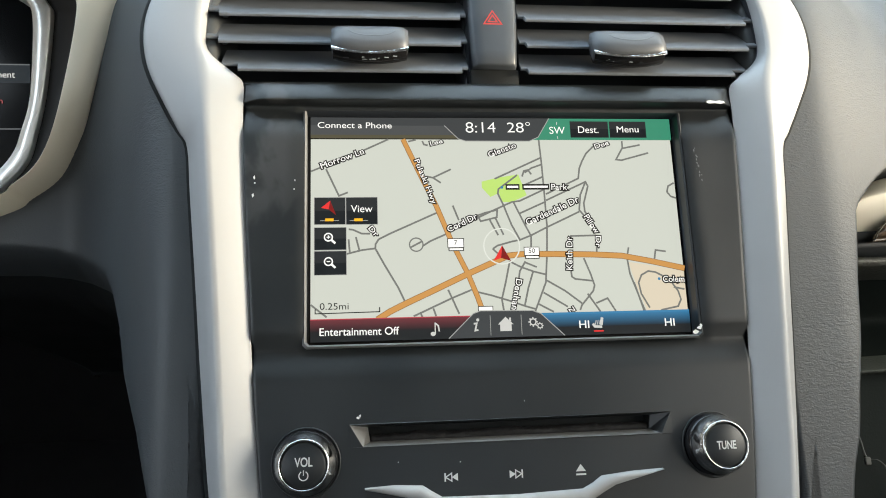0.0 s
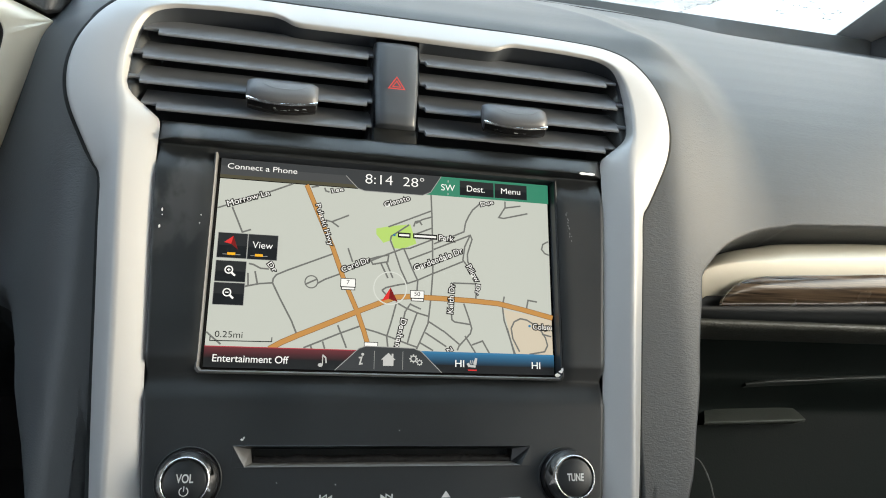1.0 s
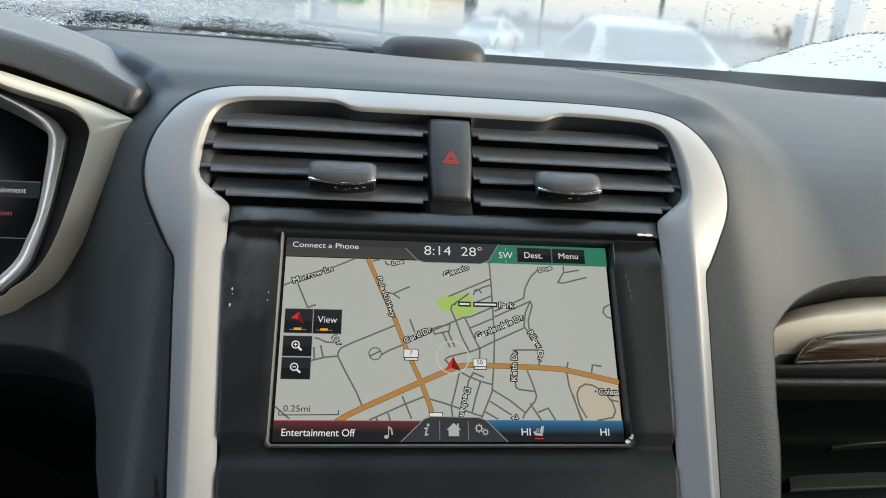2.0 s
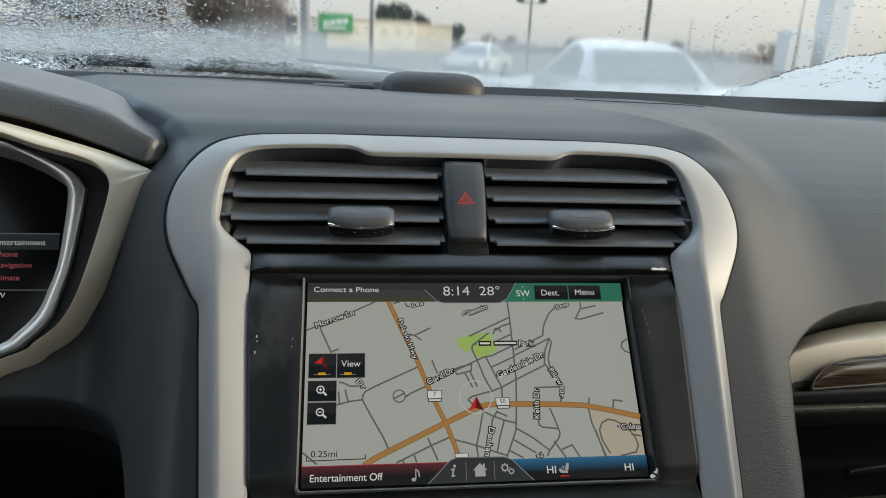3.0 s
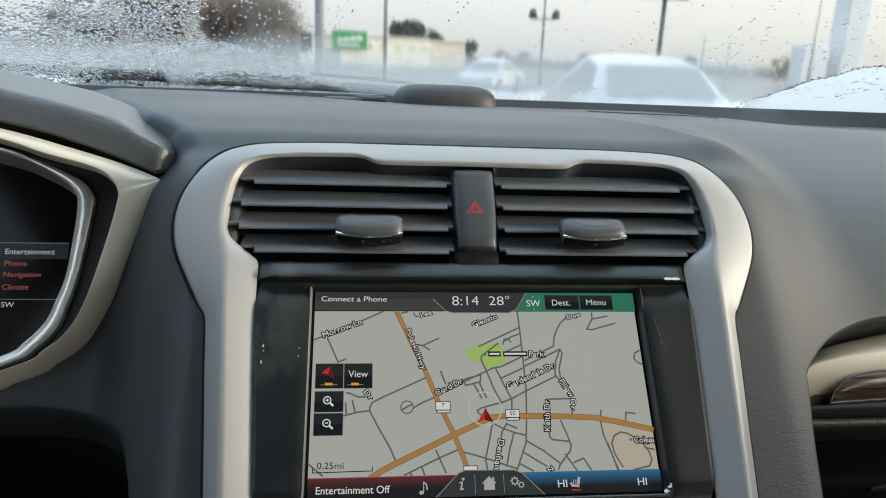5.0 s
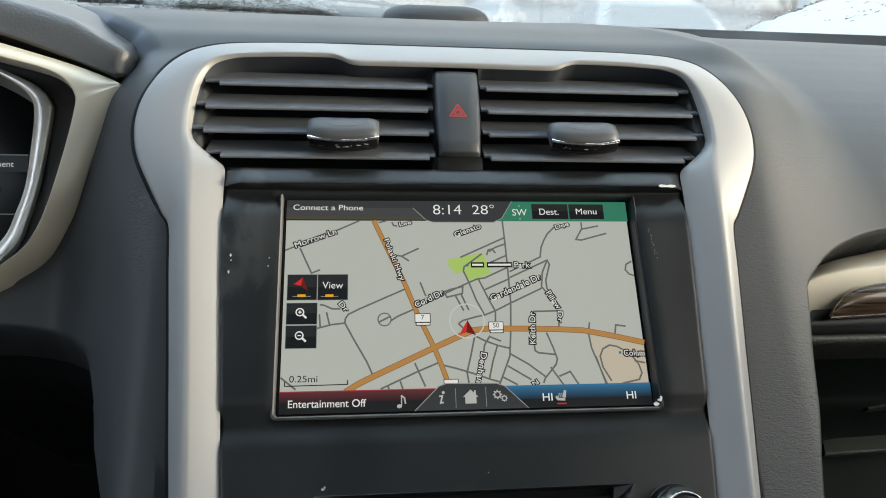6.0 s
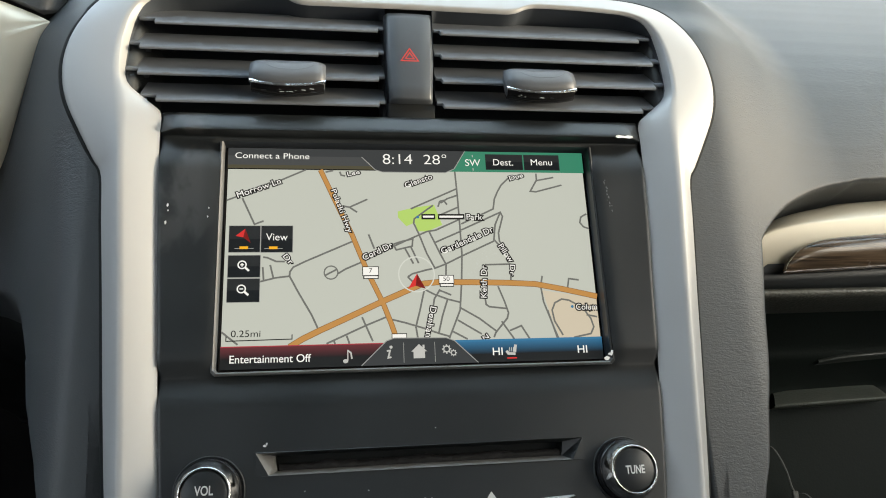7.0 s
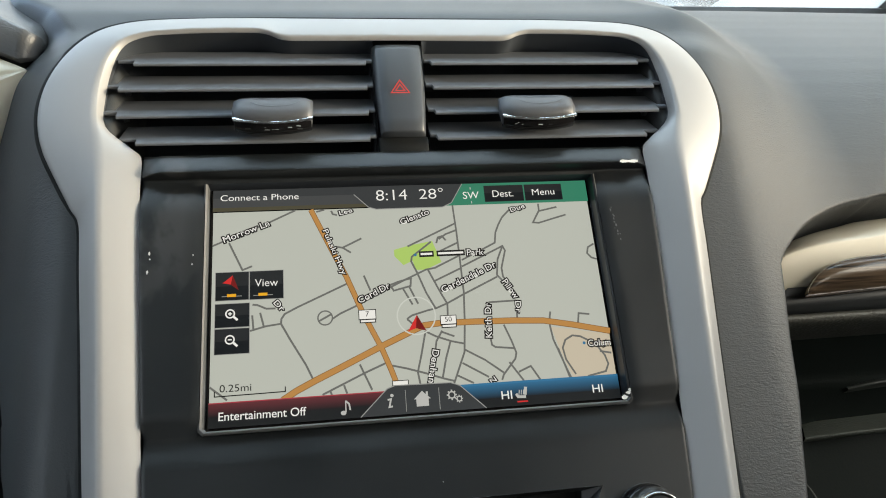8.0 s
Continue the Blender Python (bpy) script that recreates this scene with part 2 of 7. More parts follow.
def frost_material():
    """Packed ice that lets the daylight through."""
    m = mat("frost", (0.82, 0.81, 0.79), 0.75, grain=0.8, grain_scale=180, vary=0.06, vary_scale=30)
    nt = m.node_tree
    lit = nt.nodes.new("ShaderNodeBsdfTranslucent")
    lit.inputs["Color"].default_value = (0.66, 0.66, 0.65, 1)
    mix = nt.nodes.new("ShaderNodeMixShader")
    mix.inputs[0].default_value = 0.8
    nt.links.new(nt.nodes["Principled BSDF"].outputs[0], mix.inputs[1])
    nt.links.new(lit.outputs[0], mix.inputs[2])
    nt.links.new(mix.outputs[0], nt.nodes["Material Output"].inputs["Surface"])
    return m


FROST = frost_material()
LINT = mat("slot_brush", (0.006, 0.006, 0.007), 0.95, grain=1.0, grain_scale=500, vary=0.4, vary_scale=120)

MAPGROUND = glow("map_ground", (0.500, 0.530, 0.495))
ROADGREY = glow("map_minor_road", (0.15, 0.155, 0.15))
ROADORANGE = glow("map_highway", (0.50, 0.25, 0.075))
ROADEDGE = glow("map_highway_edge", (0.26, 0.14, 0.05))
RINGPALE = glow("map_ring", (0.60, 0.63, 0.60))
PARKGREEN = glow("map_park", (0.42, 0.62, 0.16))
BEIGE = glow("map_beige", (0.58, 0.52, 0.42))
BARTOP = glow("bar_grey", (0.060, 0.065, 0.070))
BARDARK = glow("bar_black", (0.012, 0.014, 0.016))
TAB = glow("tab_grey", (0.040, 0.045, 0.050))
BTN = glow("button_dark", (0.006, 0.009, 0.012))
BTNTOP = glow("button_sheen", (0.018, 0.021, 0.024))
GREEN = glow("bar_green", (0.035, 0.22, 0.14))
REDLINE = glow("line_red", (0.40, 0.05, 0.07))
REDDIM = glow_ramp("bar_red_dim", (0.013, 0.012, 0.014), (0.13, 0.030, 0.038), -47.5, -42.2)
BLUELINE = glow("line_blue", (0.035, 0.18, 0.36))
BLUEDIM = glow_ramp("bar_blue_dim", (0.010, 0.018, 0.028), (0.030, 0.15, 0.30), -48.0, -42.4)
OLIVE = glow("bar_olive_dim", (0.075, 0.070, 0.045))
ICON = glow("ui_icon", (0.50, 0.51, 0.51))
WHITE = glow("ui_white", (0.85, 0.86, 0.86))
INK = glow("ui_ink", (0.012, 0.012, 0.012))
UIGREY = glow("ui_grey", (0.30, 0.31, 0.31))
UIRED = glow("ui_red", (0.65, 0.03, 0.03))
UIREDDARK = glow("ui_red_dark", (0.18, 0.008, 0.008))
AMBER = glow("ui_amber", (0.85, 0.42, 0.02))
DIMRED = glow("cluster_red", (0.38, 0.085, 0.09))
DIMWHITE = glow("cluster_white", (0.62, 0.63, 0.63))
DIMGREY = glow("cluster_grey", (0.10, 0.11, 0.12))
CLUSTERGLASS = mat("cluster_glass", (0.003, 0.004, 0.005), 0.12, vary=0.1, spec=0.18)
CLUSTERROW = glow("cluster_row", (0.012, 0.016, 0.02))


# ---------------------------------------------------------------- building helpers
def part(name, bm, material, parent=None, label="", smooth=True, m=None):
    """Links a bmesh as one mesh object, under a thing or a part."""
    me = bpy.data.meshes.new(name)
    bm.normal_update()
    bm.to_mesh(me)
    bm.free()
    me.materials.append(material)
    if smooth:
        me.shade_smooth()
    ob = new(name, me)
    if m is not None:
        ob.matrix_world = m
    if parent is not None:
        ob.parent = parent
    if label:
        ob["label"] = label
    return ob


def thing(name, label, category, m=Matrix.Identity(4), group="", kind=""):
    ob = new(name)
    ob.empty_display_size = 0.05
    ob.matrix_world = m
    return tagged(ob, label, category, group, kind)


def box(bm, x0, x1, y0, y1, z0, z1, bevel=0.0, seg=2):
    m = Matrix.Translation(((x0 + x1) / 2, (y0 + y1) / 2, (z0 + z1) / 2)) @ Matrix.Diagonal((x1 - x0, y1 - y0, z1 - z0, 1))
    g = bmesh.ops.create_cube(bm, size=1, matrix=m)
    if bevel:
        edges = list({e for v in g["verts"] for e in v.link_edges})
        bmesh.ops.bevel(bm, geom=edges, offset=bevel, segments=seg, affect="EDGES", profile=0.5)
    return g["verts"]


def loft(bm, rings, closed=False, cap=False):
    """Skins a list of rings of equal length."""
    vs = [[bm.verts.new(p) for p in ring] for ring in rings]
    n = len(rings[0])
    for a, b in zip(vs, vs[1:]):
        for i in range(n if closed else n - 1):
            j = (i + 1) % n
            bm.faces.new((a[i], a[j], b[j], b[i]))
    if cap:
        bm.faces.new(vs[0][::-1])
        bm.faces.new(vs[-1])
    return vs


def spline(pts, k=4):
    """A Catmull-Rom line through the points, k pieces a span."""
    pts = [Vector(p) for p in pts]
    ext = [pts[0] * 2 - pts[1]] + pts + [pts[-1] * 2 - pts[-2]]
    out = []
    for i in range(1, len(ext) - 2):
        p0, p1, p2, p3 = ext[i - 1 : i + 3]
        for s in range(k):
            t = s / k
            out.append(0.5 * (2 * p1 + (p2 - p0) * t + (2 * p0 - 5 * p1 + 4 * p2 - p3) * t * t + (3 * p1 - p0 - 3 * p2 + p3) * t**3))
    return out + [pts[-1]]


def smoothstep(a, b, v):
    t = min(1.0, max(0.0, (v - a) / (b - a)))
    return t * t * (3 - 2 * t)


# ---------------------------------------------------------------- flat drawing on the face of the stack
MM = 0.001


def sheet(bm, pts, y=0.0):
    """A flat outline of (x, z) in mm that faces the cabin."""
    bm.faces.new([bm.verts.new((x * MM, y, z * MM)) for x, z in pts])


def rect(bm, x0, x1, z0, z1, y=0.0):
    sheet(bm, [(x0, z0), (x1, z0), (x1, z1), (x0, z1)], y)


def line(bm, pts, width, y=0.0, closed=False):
    """A flat ribbon of that width, mm, along a line with mitred bends."""
    v = [Vector(p) for p in pts]
    n = len(v)
    rows = []
    for i in range(n):
        a = v[i - 1] if i or closed else None
        b = v[(i + 1) % n] if i < n - 1 or closed else None
        da = (v[i] - a).normalized() if a is not None else None
        db = (b - v[i]).normalized() if b is not None else None
        d = (da + db).normalized() if da is not None and db is not None else (da if da is not None else db)
        off = Vector((-d.y, d.x)) * width / 2
        if da is not None and db is not None:
            off /= max(0.5, d.dot(db))
        rows.append((v[i] + off, v[i] - off))
    if closed:
        rows.append(rows[0])
    vs = [[bm.verts.new((p.x * MM, y, p.y * MM)) for p in r] for r in rows]
    for a, b in zip(vs, vs[1:]):
        bm.faces.new((a[0], a[1], b[1], b[0]))


def disc(bm, x, z, r, y=0.0, n=28, squash=1.0):
    sheet(bm, [(x + r * math.cos(2 * math.pi * k / n), z + squash * r * math.sin(2 * math.pi * k / n)) for k in range(n)], y)


def ring_line(bm, x, z, r, width, y=0.0, n=28):
    line(bm, [(x + r * math.cos(2 * math.pi * k / n), z + r * math.sin(2 * math.pi * k / n)) for k in range(n)], width, y, True)


def letters(text, a, b, y, parent, material, swell=0.0, high=0.0, m=None, name="writing"):
    """Raised print that runs from a to b (mm, along the middle of its height). swell: mm by which it is fattened."""
    cu = bpy.data.curves.new("writing", "FONT")
    cu.body, cu.size, cu.extrude = text, 1.0, 0.0
    tmp = new("writing_curve", cu)
    dg = bpy.context.evaluated_depsgraph_get()
    me = bpy.data.meshes.new_from_object(tmp.evaluated_get(dg))
    co = np.array([v.co[:] for v in me.vertices])
    lo, hi = co.min(0), co.max(0)
    a, b = Vector(a), Vector(b)
    k = (b - a).length / (hi[0] - lo[0])
    if swell:
        cu.offset = swell / k
        dg = bpy.context.evaluated_depsgraph_get()
        me = bpy.data.meshes.new_from_object(tmp.evaluated_get(dg))
    kz = high / (hi[1] - lo[1]) if high else k
    ang = math.atan2(b.y - a.y, b.x - a.x)
    mid = (a + b) / 2
    for v in me.vertices:
        px, pz = (v.co.x - (lo[0] + hi[0]) / 2) * k, (v.co.y - (lo[1] + hi[1]) / 2) * kz
        v.co = ((mid.x + px * math.cos(ang) - pz * math.sin(ang)) * MM, y, (mid.y + px * math.sin(ang) + pz * math.cos(ang)) * MM)
    me.name = name
    bpy.data.objects.remove(tmp)
    bpy.data.curves.remove(cu)
    me.materials.append(material)
    ob = new(name, me)
    if m is not None:
        ob.matrix_world = m
    ob.parent = parent
    return ob


def drawn(name, parent, material, draw, label="", m=None):
    bm = bmesh.new()
    draw(bm)
    return part(name, bm, material, parent, label, smooth=False, m=m)


# ---------------------------------------------------------------- dashboard
def profile(pts):
    fine = spline([(z, y, 0) for z, y in pts], 6)
    fz, fy = np.array([p.x for p in fine]), np.array([p.y for p in fine])
    return lambda z: float(np.interp(z, fz, fy))


def along(pts):
    fx, fy = [p[0] for p in pts], [p[1] for p in pts]
    return lambda v: float(np.interp(v, fx, fy))


CENTRE = profile([(-0.26, 0.004), (0.0, 0.002), (0.10, 0.003), (0.150, 0.012), (0.175, 0.026), (0.225, 0.078), (0.379, 0.271), (0.541, 0.487)])
PASSENGER = profile([(-0.26, 0.05), (-0.03, 0.022), (0.02, 0.012), (0.077, 0.0165), (0.1585, 0.0508), (0.267, 0.143), (0.409, 0.311), (0.541, 0.487)])
DRIVER = profile([(-0.26, 0.09), (-0.03, 0.066), (0.02, 0.059), (0.05, 0.051), (0.10, 0.039), (0.13, 0.036), (0.155, 0.054), (0.225, 0.120), (0.379, 0.296), (0.541, 0.487)])
# line on which the centre hump begins to fall towards the driver, by height
RIDGE_LEFT = along([(0.13, 0.150), (0.15, 0.158), (0.169, 0.171), (0.193, 0.197), (0.252, 0.244), (0.35, 0.30), (0.469, 0.37), (0.541, 0.41)])
# crease along the shoulder of the hump, round the stack and down before the passenger
SHOULDER = [(0.030, 0.243), (0.070, 0.238), (0.100, 0.227), (0.138, 0.193), (0.157, 0.172), (0.180, 0.158), (0.200, 0.143), (0.210, 0.118), (0.204, 0.076), (0.196, 0.045)]
# edge of the recess before the passenger: its side by height, its roof by x
CHEEK = profile([(-0.26, 0.140), (-0.137, 0.1515), (-0.10, 0.160), (-0.08, 0.1637), (-0.057, 0.1687), (-0.032, 0.1720), (-0.006, 0.1765), (0.02, 0.180)])
ROOF = profile([(0.168, -0.04), (0.1765, 0.0), (0.1805, 0.009), (0.186, 0.0150), (0.196, 0.0238), (0.208, 0.0315), (0.227, 0.0395), (0.246, 0.0435), (0.271, 0.0463), (0.40, 0.051), (0.80, 0.054)])
# edge of the dark knee space before the driver
KNEE = along([(-0.80, 0.01), (-0.24, 0.0), (-0.224, -0.002), (-0.213, -0.005), (-0.200, -0.011), (-0.190, -0.018), (-0.184, -0.027), (-0.176, -0.046), (-0.171, -0.067), (-0.160, -0.093), (-0.153, -0.118), (-0.142, -0.20), (-0.13, -0.40)])


KNEE_SIDE = along([(-0.40, -0.13), (-0.20, -0.142), (-0.118, -0.153), (-0.093, -0.160), (-0.067, -0.171), (-0.046, -0.176), (-0.027, -0.184)])


# edge of the bay that holds the instruments
BAY_SIDE = along([(-0.02, -0.33), (-0.008, -0.30), (0.012, -0.27), (0.023, -0.25), (0.033, -0.235), (0.042, -0.224), (0.055, -0.217), (0.07, -0.21), (0.10, -0.201), (0.15, -0.197)])
BAY_TOP = along([(-0.43, 0.187), (-0.35, 0.172), (-0.277, 0.158), (-0.245, 0.150), (-0.215, 0.140), (-0.197, 0.135)])


def falling(v, round_=0.006, wide=0.034):
    """A slope that begins at a crease and runs out softly, 0 to 1."""
    if v < round_:
        return max(0.0, v) ** 2 / (2 * round_ * wide)
    k = (v - round_ / 2) / wide
    return k if k < 0.6 else min(1.0, 0.6 + 0.4 * math.sin(min(1.0, (k - 0.6) / 0.628) * math.pi / 2))


def shoulder(x, z):
    """Height of the crease: a tent that is sharp behind the stack and grows soft towards its foot."""
    best, at_ = 1.0, 0.0
    for k, ((xa, za), (xb, zb_)) in enumerate(zip(SHOULDER, SHOULDER[1:])):
        ux, uz = xb - xa, zb_ - za
        t = min(1.0, max(0.0, ((x - xa) * ux + (z - za) * uz) / (ux * ux + uz * uz)))
        far = math.hypot(x - xa - t * ux, z - za - t * uz)
        if far < best:
            best, at_ = far, (k + t) / (len(SHOULDER) - 1)
    soft_ = 0.0015 + 0.010 * smoothstep(0.5, 0.9, at_)
    tall = 0.0036 * smoothstep(0.0, 0.3, at_) * (1 - 0.9 * smoothstep(0.75, 1.0, at_))
    return tall * math.exp(-(math.hypot(best, soft_) - soft_) / 0.015)


def dash_depth(x, z):
    c = CENTRE(z)
    # the pad stands up to the rim of the stack
    c -= 0.008 * (1 - smoothstep(0.155, 0.225, abs(x))) * (1 - smoothstep(0.125, 0.150, z))
    if x > 0:
        d = c + (PASSENGER(z) - c) * smoothstep(0.160, 0.245, x)
        if x < 0.28 and z < 0.30:
            d -= shoulder(x, z)
        d += 0.055 * smoothstep(0.0, 0.008, min(x - CHEEK(z), ROOF(x) - z))
        d += 0.019 * smoothstep(0.30, 0.55, x) * smoothstep(0.25, 0.36, z)
    else:
        v = -x - RIDGE_LEFT(z)
        soft_fall = smoothstep(-0.006, 0.07, v)
        d = c + (DRIVER(z) - c) * (soft_fall + (falling(v) - soft_fall) * smoothstep(0.12, 0.165, z))
        d += 0.06 * smoothstep(-0.008, 0.022, KNEE(x) - z) + 0.25 * smoothstep(0.012, 0.05, KNEE(x) - z)
        if x < -0.19:
            d += 0.08 * smoothstep(0.0, 0.012, min(BAY_SIDE(z) - x, BAY_TOP(x) - z))
    # the far edge of the pad lies lower before the passenger
    return d + 0.012 * smoothstep(-0.25, 0.05, x) * smoothstep(0.25, 0.36, z)


def opening(x, z):
    if x > 0:
        return min(x - CHEEK(z), ROOF(x) - z) > 0.0095
    return KNEE(x) - z > 0.05 or min(BAY_SIDE(z) - x, BAY_TOP(x) - z) > 0.013


def snap(bm, f):
    """Draws the open edges that lie near f = 0 onto that line, so that they run clean."""
    for v in {v for e in bm.edges if len(e.link_faces) == 1 for v in e.verts}:
        for _ in range(3):
            x, z = v.co.x, v.co.z
            g, h = f(x, z), 0.0004
            if abs(g) > 0.006:
                break
            gx, gz = (f(x + h, z) - g) / h, (f(x, z + h) - g) / h
            k = g / max(0.05, gx * gx + gz * gz)
            v.co.x, v.co.z = x - k * gx, z - k * gz
            v.co.y = dash_depth(v.co.x, v.co.z)


def build_dashboard():
    dash = thing("dashboard", "dark grey grained vinyl dashboard with a raised centre hump", "dashboard", PANEL)
    bm = bmesh.new()
    xs = np.concatenate([np.linspace(-0.80, -0.32, 24), np.linspace(-0.3175, -0.135, 110), np.linspace(-0.13, 0.13, 88), np.linspace(0.1325, 0.2995, 168), np.linspace(0.302, 0.80, 60)])
    zs = np.concatenate([np.linspace(-0.26, -0.052, 84), np.linspace(-0.05, 0.08, 118), np.linspace(0.0825, 0.30, 110), np.linspace(0.304, 0.541, 50)])
    inside = lambda x, z: abs(x) < 0.128 and z < 0.134


    def bent(x, z):
        """Bends the columns of the grid along the two side edges, so that these run clean."""
        if x > 0:
            return x + (CHEEK(z) - 0.178) * smoothstep(0.135, 0.16, x) * (1 - smoothstep(0.20, 0.26, x))
        return x + (KNEE_SIDE(z) + 0.184) * smoothstep(0.135, 0.152, -x) * (1 - smoothstep(0.20, 0.26, -x))

    grid = [[(bent(x, z), z) for x in xs] for z in zs]
    loft(bm, [[(x, dash_depth(x, z) if not inside(x, z) else 0.06, z) for x, z in row] for row in grid])
    # the recess before the passenger, the knee space and the bay of the instruments stay open
    gone = [f for f in bm.faces if opening(*f.calc_center_median().xz)]
    bmesh.ops.delete(bm, geom=gone, context="FACES")
    # pad faces past the knee edge become black, shade put into their colour
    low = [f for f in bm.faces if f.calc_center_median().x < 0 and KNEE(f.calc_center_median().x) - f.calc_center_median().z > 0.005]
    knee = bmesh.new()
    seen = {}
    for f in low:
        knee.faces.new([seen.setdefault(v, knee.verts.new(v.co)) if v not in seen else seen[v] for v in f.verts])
    bmesh.ops.delete(bm, geom=low, context="FACES")
    snap(bm, lambda x, z: min(x - CHEEK(z), ROOF(x) - z) - 0.0095 if x > 0 else KNEE(x) - z - 0.005)
    snap(knee, lambda x, z: KNEE(x) - z - 0.005)
    part("top_pad", bm, DASH, dash)
    part("knee_shade", knee, DARK, dash, "lower dashboard faces over the driver's knees, blackened for shade")
    # the strip along the foot of the windscreen
    bm = bmesh.new()
    rows = [[(x, y, z) for x in np.linspace(-0.80, 0.80, 33)] for y, z in ((0.625, 1.005), (0.636, 1.0335), (0.640, 1.0345), (0.650, 1.0325), (0.700, 1.0285), (0.73, 1.030))]
    loft(bm, rows)
    part("defroster_strip", bm, DASH, dash, "grey strip at the foot of the windscreen", m=PANEL.inverted())
    # the defroster groove before the passenger
    bm = bmesh.new()
    a = spline([(0.20, 0, 0.405), (0.24, 0, 0.401), (0.281, 0, 0.397), (0.335, 0, 0.3925), (0.349, 0, 0.386)], 6)
    loft(bm, [[(p.x, dash_depth(p.x, p.z + e) - h, p.z + e) for p in a] for e, h in ((-0.0035, -0.0005), (-0.0030, 0.0008), (0.0015, 0.0012), (0.0022, -0.0005))])
    part("groove", bm, DARK, dash)
    return dash


build_dashboard()


# the low dome of the light sensor at the foot of the windscreen
def build_sensor():
    s = thing("light_sensor", "black plastic sensor dome on the dashboard by the windscreen", "sensor", Matrix.Translation((0.036, 0.575, 1.025)))
    bm = bmesh.new()
    rings = []
    for k in range(8):
        a = k / 7 * math.pi / 2
        r, h = math.cos(a) ** 0.42, 0.028 * math.sin(a) ** 0.7
        rings.append([(0.066 * r * math.copysign(abs(math.cos(t)) ** 0.7, math.cos(t)), 0.034 * r * math.copysign(abs(math.sin(t)) ** 0.7, math.sin(t)), h) for t in np.linspace(0, 2 * math.pi, 40, endpoint=False)])
    loft(bm, rings[:-1], closed=True)
    bm.verts.ensure_lookup_table()
    bm.faces.new([bm.verts[i] for i in range(len(bm.verts) - 40, len(bm.verts))])
    part("dome", bm, DARK2, s)
    bm = bmesh.new()
    box(bm, -0.112, -0.074, -0.012, 0.012, 0.003, 0.011, 0.003)
    part("socket", bm, HOUSING, s)
    bm = bmesh.new()
    box(bm, -0.150, -0.105, -0.016, 0.016, 0.002, 0.0085, 0.002)
    part("cover_plate", bm, DASH, s)


DARK2 = mat("sensor_black", (0.035, 0.036, 0.038), 0.5, grain=0.1, grain_scale=900)
build_sensor()


# ---------------------------------------------------------------- centre stack
# half outline of the silver surround, from the bottom up to the middle of the top: outer edge, ridge, inner edge in mm
SURROUND_SIDE = [
    ((116.5, -190), (111, -190), (98, -190)),
    ((126.3, -120), (119.5, -120), (106, -120)),
    ((131.5, -70), (123, -70), (110, -70)),
    ((135.5, -25), (126.2, -25), (112.8, -25)),
    ((139, 13), (129.3, 15), (115.3, 15)),
    ((141, 35.5), (131.3, 41), (116.5, 43)),
    ((145.2, 43.5), (132, 52), (116.8, 55)),
    ((152.5, 57.5), (132.8, 64), (117, 66.5)),
]
SURROUND_HEAD = [
    ((158.7, 70.5), (134, 75), (122, 72)),
    ((161.8, 81.5), (135.3, 84), (133.3, 83)),
    ((162.6, 93.5), (136, 97), (134, 97)),
    ((160.6, 105.5), (135, 108), (133, 108)),
    ((156, 117), (132.2, 118.5), (130.6, 117.6)),
    ((150.7, 126.5), (126.4, 126.6), (125, 125.2)),
    ((144.5, 133.8), (116.4, 130.3), (115.5, 129.0)),
    ((136.5, 138.9), (105, 131.3), (104.5, 130.1)),
    ((122, 142.6), (90.8, 132.0), (90.5, 130.8)),
    ((98, 144.1), (70.4, 132.3), (70, 131.1)),
    ((75, 144.6), (65.3, 132.0), (65, 130.8)),
    ((68, 144.7), (60.8, 130.7), (60.5, 129.5)),
    ((61, 144.8), (56.7, 128.7), (56.5, 127.5)),
    ((54, 144.8), (52.1, 127.8), (52, 126.6)),
    ((46, 144.8), (46, 127.7), (46, 126.5)),
    ((37, 144.8), (37, 127.75), (37, 126.55)),
    ((25, 144.8), (25, 127.8), (25, 126.6)),
    ((12, 144.8), (12, 127.9), (12, 126.7)),
    ((0, 144.8), (0, 127.9), (0, 126.7)),
]
SURROUND = SURROUND_SIDE + SURROUND_HEAD


def surround_line(which, k=4):
    return [(p.x / 1000, p.y / 1000) for p in spline([(*s[which], 0) for s in SURROUND], k)]


def mirrored(half, y):
    """A half line of (x, z) and its mirror image, as one line round at depth y (a number or a function of z)."""
    f = y if callable(y) else (lambda z: y)
    right = [(x, f(z), z) for x, z in half]
    return right + [(-x, yy, z) for x, yy, z in right[-2::-1]]


lip_depth = lambda z: -0.007 - 0.0025 * smoothstep(0.112, 0.126, z)
OUTER, RIDGE, INNER = (surround_line(i) for i in range(3))
INNER_X = along([(z, x) for x, z in INNER if z < 0.0672])


